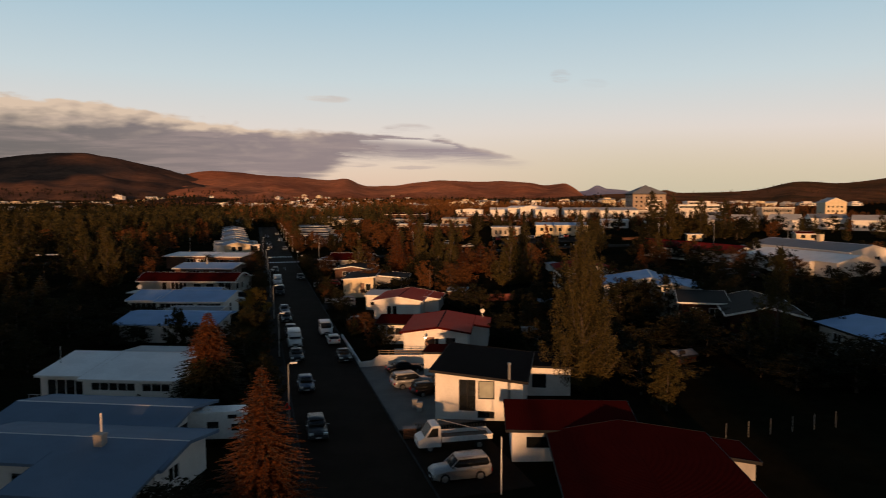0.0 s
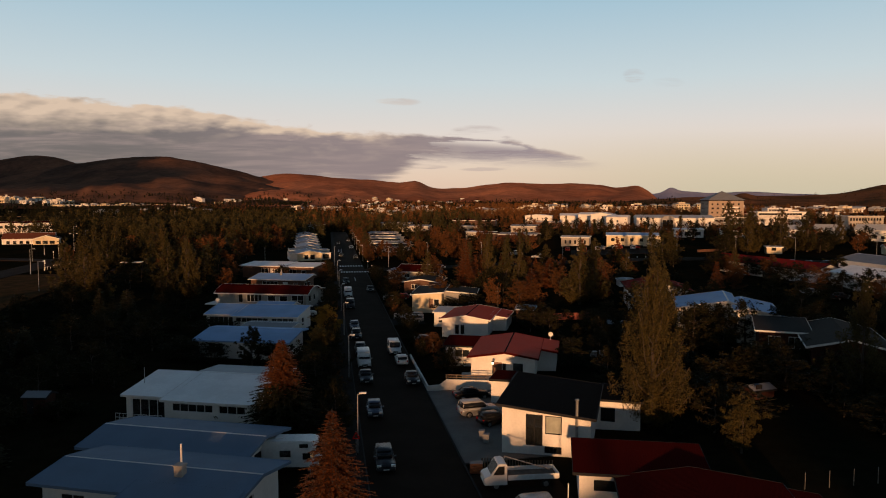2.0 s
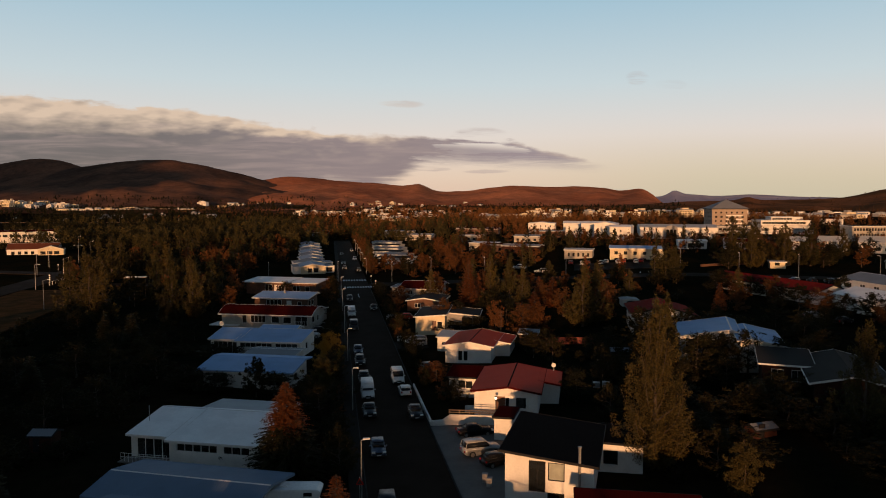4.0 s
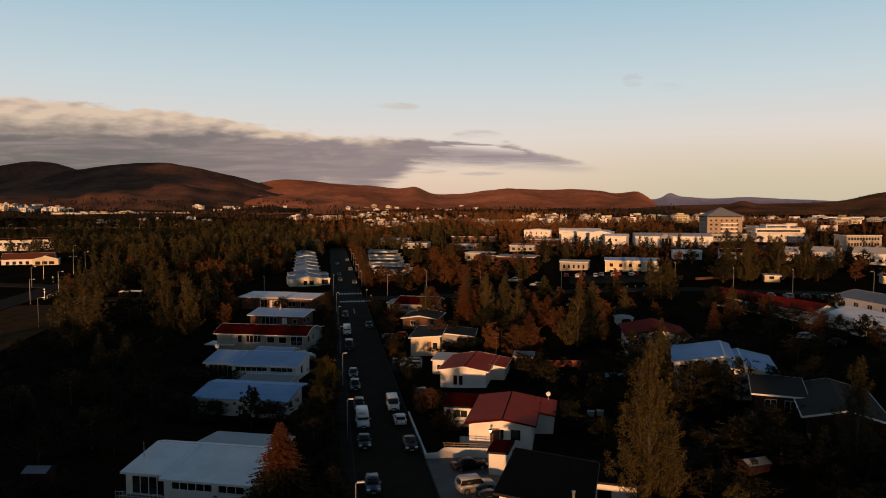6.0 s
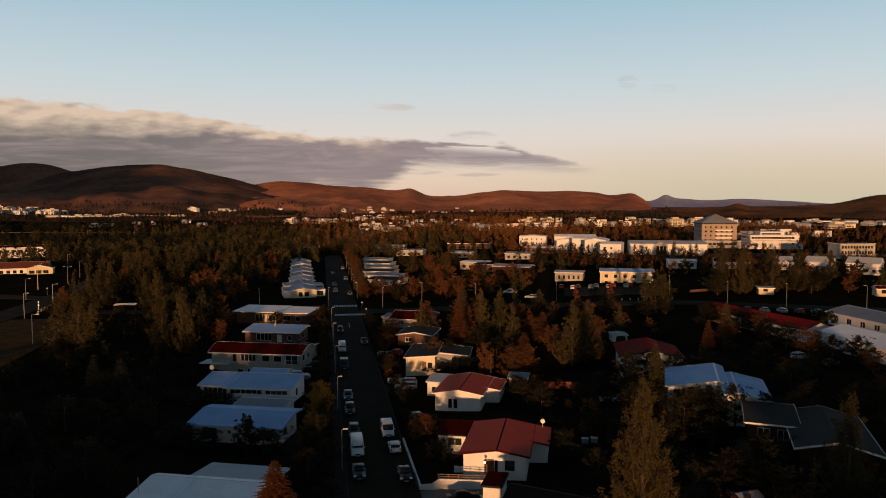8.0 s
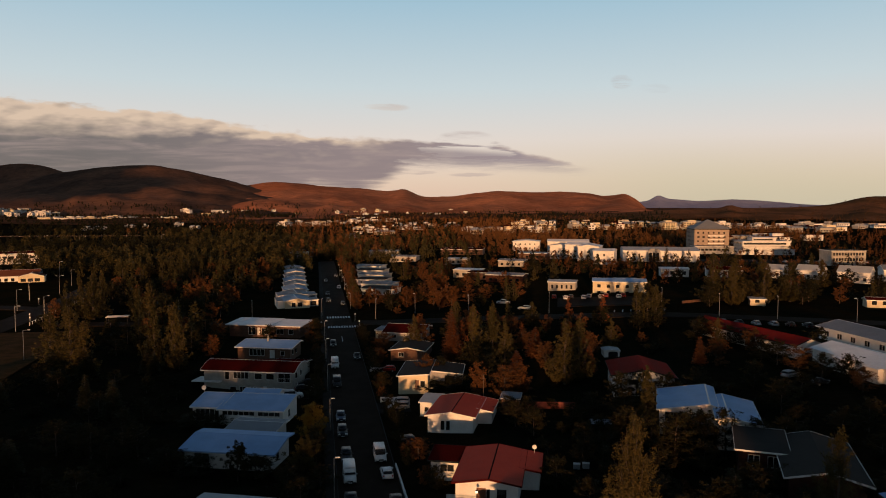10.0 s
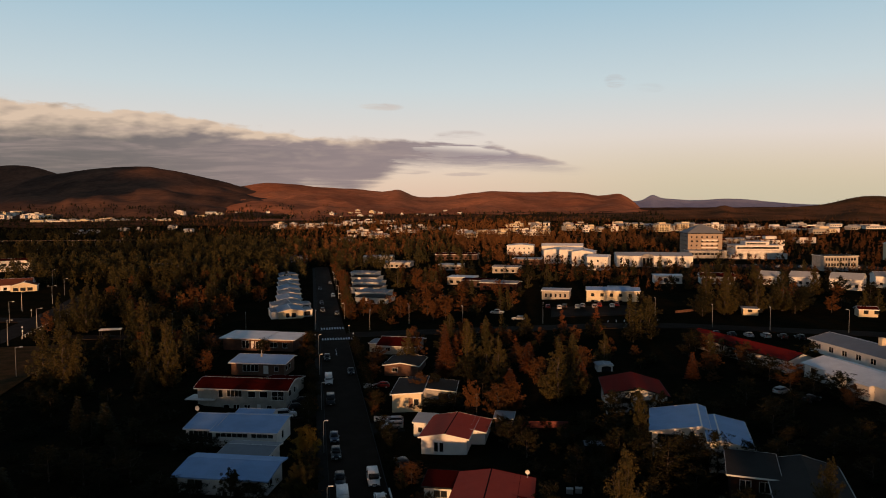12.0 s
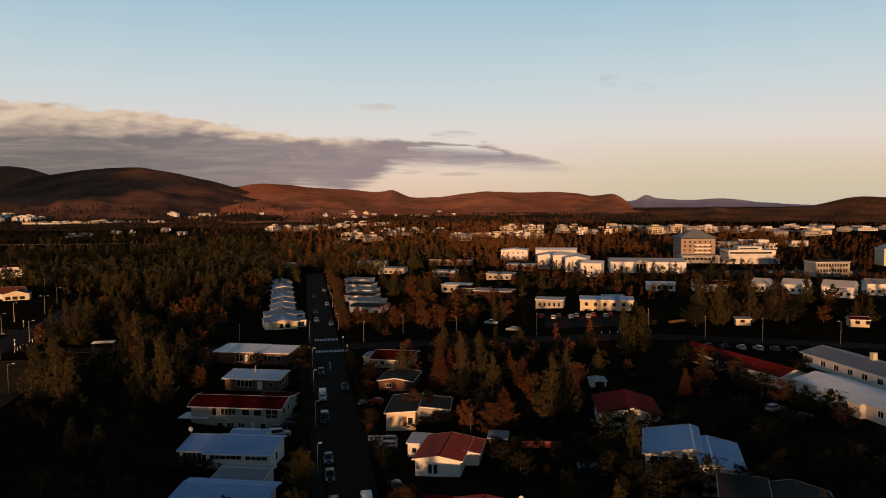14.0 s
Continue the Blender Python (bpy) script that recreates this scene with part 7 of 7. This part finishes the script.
# retaining wall of the yard, stepping up, with its dark rail
root = thing("retaining_wall", pose(4.6, 92.3, 0, 0, 0, -14), "white rendered retaining wall with a dark rail", "wall")
bm = bmesh.new()
prism(bm, [(0, -0.2), (9.2, -0.2), (9.2, 1.5), (2.6, 1.5), (1.6, 0.75), (0, 0.55)], "y", 0, 0.22)
part("wall", bm, WHITE, root)
for z in (1.75, 2.05):
    bm = bmesh.new()
    box(bm, 2.4, 0.06, z, 9.4, 0.14, z + 0.1)
    part("rail", bm, TIMBER, root)
for k in range(6):
    bm = bmesh.new()
    box(bm, 2.5 + 1.3 * k, 0.05, 1.5, 2.6 + 1.3 * k, 0.15, 2.15)
    part("post", bm, TIMBER, root)
wall_run("garden_wall", [(5.2, 175.2), (9.0, 174.2)], 1.1, 0.2, WHITE, "short white garden wall at a driveway")
wall_run("garden_wall", [(5.4, 148.2), (10.6, 147.0)], 1.0, 0.2, WHITE, "white garden wall at a driveway")
wall_run("garden_fence", [(10.2, 97.2), (13.6, 95.8)], 0.9, 0.06, TRIM, "white terrace fence before the red-roofed house", "fence")
wall_run("garden_fence", [(122, 236), (134, 240), (150, 241)], 0.8, 0.12, BROWNWALL, "sunlit orange-brown board fence", "fence")
wall_run("garden_fence", [(33, 134.6), (42, 131)], 1.2, 0.1, REDWALL, "dark red board fence in a garden", "fence")


def board_fence(x0, y0, x1, y1, h, n, label):
    root = thing("board_fence", pose(0, 0, 0), label, "fence")
    for k in range(n):
        f = k / n
        x, y = x0 + (x1 - x0) * f, y0 + (y1 - y0) * f
        bm = bmesh.new()
        z = ground_z(x, y)
        box(bm, x - 0.055, y - 0.015, z, x + 0.055, y + 0.015, z + h)
        part("board", bm, TIMBER, root)


board_fence(6.0, 64.8, 12.4, 62.6, 0.9, 26, "low weathered board fence behind the truck")
root = thing("pallet_stack", pose(5.2, 63.6, 0.03, 0, 0, -10), "stack of reddish wooden pallets", "pallet")
for k in range(7):
    bm = bmesh.new()
    box(bm, -0.6, -0.4, 0.14 * k, 0.6, 0.4, 0.14 * k + 0.10)
    part("pallet", bm, WOODDOOR, root)
for x, y in ((7.8, 71.0), (7.6, 72.2)):
    root = thing("waste_bin", pose(x, y, 0.03, 0, 0, -20), "grey wheeled waste bin by the house", "bin", "waste bins")
    bm = bmesh.new()
    prism(bm, [(-0.25, 0.08), (0.25, 0.08), (0.3, 0.95), (-0.3, 0.95)], "y", -0.28, 0.28)
    part("body", bm, GREYWALL, root)
    bm = bmesh.new()
    prism(bm, [(-0.32, 0.952), (0.32, 0.952), (0.28, 1.05), (-0.3, 1.02)], "y", -0.3, 0.3)
    part("lid", bm, GREYWALL, root)
# garden sheds and small roofs in the dark gardens
for x, y, rot, w, d, hgt, lab in ((-43.5, 89.6, -10, 2.6, 2.2, 1.9, "small garden shed with a grey roof"), (41.0, 76.0, 10, 3.0, 2.0, 0.9, "low garden shed with a grey sheet roof"), (39.5, 116.0, -15, 3.2, 2.4, 1.8, "small grey garden hut")):
    t = thing("garden_shed", pose(x, y, ground_z(x, y), 0, 0, rot), lab, "shed")
    block(t, 0, 0, w, d, [(0, hgt), (d / 2, hgt + 0.4), (d, hgt)], "x", DARKBOARD, ROOF_GREY, DARKTRIM, 0, {"f": [(0.4, 0.0, 0.8, 1.6, "dark_door")]}, 0.2, 0.2)


# road signs beside the wide road
def road_sign(x, y, label, col):
    t = thing("road_sign", pose(x, y, ground_z(x, y)), label, "road sign", "road signs")
    bm = bmesh.new()
    tube(bm, (0, 0, -0.2), (0, 0, 2.6), 0.04, 0.04, 6)
    part("post", bm, METAL, t)
    bm = bmesh.new()
    tube(bm, (0, -0.06, 2.4), (0, -0.04, 2.4), 0.25, 0.25, 14)
    part("sign_plate", bm, col, t)


for x, y in ((-104, 262), (-107, 270), (-119, 312), (-6.2, 236), (5.6, 251), (6.2, 236)):
    road_sign(x, y, "round pale road sign on a thin post", TRIM)
# bridge railing of the wide road
root = thing("railing", pose(0, 0, 0), "pale steel railing along the wide road", "railing")
for k in range(22):
    x, y = -103.5 - 0.1 * k, 300 + 3.0 * k - 40
    z = ground_z(x, y)
    bm = bmesh.new()
    box(bm, x - 0.05, y - 0.05, z - 0.1, x + 0.05, y + 0.05, z + 1.0)
    part("post", bm, METAL, root)
bm = bmesh.new()
tube(bm, (-103.5, 260, ground_z(-103, 260) + 1.0), (-105.6, 323, ground_z(-103, 323) + 1.0), 0.05, 0.05, 6)
part("handrail", bm, METAL, root)

# crash barrier of the highway
root = thing("crash_barrier", pose(0, 0, 0), "long steel crash barrier along the far highway", "barrier")
for k in range(24):
    x, y = -470 + 10.6 * k, 923 - 0.8 * k
    bm = bmesh.new()
    box(bm, x - 0.1, y - 0.1, ground_z(x, y) - 0.2, x + 0.1, y + 0.1, ground_z(x, y) + 0.95)
    part("post", bm, METAL, root)
bm = bmesh.new()
box(bm, -470, -0.12, -0.15, -216, -0.02, 0.17)
bmesh.ops.transform(bm, verts=bm.verts[:], matrix=pose(0, 923 - 0.0755 * 470, ground_z(-340, 913) + 0.75, 0, 0, -4.3))
part("beam", bm, TIMBER, root)
# triangular sign on the near lamp's side
t = thing("road_sign", pose(-5.55, 69.6, ground_z(-5.5, 69.6)), "triangular road sign on a thin post", "road sign", "road signs")
bm = bmesh.new()
tube(bm, (0, 0, -0.2), (0, 0, 2.5), 0.035, 0.035, 6)
part("post", bm, METAL, t)
bm = bmesh.new()
prism(bm, [(-0.4, 1.75), (0.4, 1.75), (0, 2.45)], "y", -0.08, -0.05)
plate = part("sign_plate", bm, TAIL, t)
bm = bmesh.new()
prism(bm, [(-0.26, 1.83), (0.26, 1.83), (0, 2.29)], "y", -0.09, -0.082)
part("sign_face", bm, DARKTRIM, plate)
# pale chests on a garden terrace
for x, y in ((31.5, 102.4), (32.9, 102.2)):
    t = thing("garden_chest", pose(x, y, ground_z(x, y), 0, 0, -18), "pale grey garden storage chest on dark ground", "chest", "garden chests")
    bm = bmesh.new()
    box(bm, -0.5, -0.3, 0, 0.5, 0.3, 0.75)
    part("body", bm, GREYWALL, t)
    bm = bmesh.new()
    prism(bm, [(-0.35, 0.752), (0.35, 0.752), (0.33, 0.84), (-0.33, 0.88)], "x", -0.54, 0.54)
    part("lid", bm, TRIM, t)

# slatted pergola in the wood and a lantern by the steps
root = thing("pergola", pose(-78.5, 257, ground_z(-75, 257), 0, 0, 4), "white slatted pergola in a dark wood clearing", "pergola")
for x in (0.2, 6.8):
    for y in (0.2, 3.4):
        bm = bmesh.new()
        box(bm, x - 0.08, y - 0.08, -0.2, x + 0.08, y + 0.08, 2.3)
        part("post", bm, DARKTRIM, root)
for y in (0.2, 3.4):
    bm = bmesh.new()
    box(bm, -0.2, y - 0.07, 2.305, 7.2, y + 0.07, 2.5)
    part("beam", bm, TIMBER, root)
for k in range(6):
    bm = bmesh.new()
    box(bm, 0.0, -0.3 + 0.75 * k, 2.505, 7.0, -0.02 + 0.75 * k, 2.58)
    part("slat", bm, TRIM, root)
root = thing("garden_lamp", pose(13.2, 91.2, 0.1), "slim garden lamp post with a pale lantern", "lamp")
bm = bmesh.new()
tube(bm, (0, 0, -0.1), (0, 0, 3.3), 0.05, 0.04, 8)
part("post", bm, DARKTRIM, root)
bm = bmesh.new()
tube(bm, (0, 0, 3.3), (0, 0, 3.62), 0.12, 0.2, 8)
part("lantern", bm, GLOW, root, "lit pale lantern")
bm = bmesh.new()
tube(bm, (0, 0, 3.622), (0, 0, 3.72), 0.24, 0.04, 8)
part("cap", bm, DARKTRIM, root)

# thin wire fence in the dark garden
root = thing("wire_fence", pose(0, 0, 0), "thin pale posts of a garden wire fence", "fence")
for k in range(6):
    x, y = 30.8 + 2.07 * k, 53.0 + -0.23 * k
    z = ground_z(x, y)
    bm = bmesh.new()
    tube(bm, (x, y, z - 0.2), (x, y, z + 1.3), 0.03, 0.03, 6)
    part("post", bm, METAL, root)
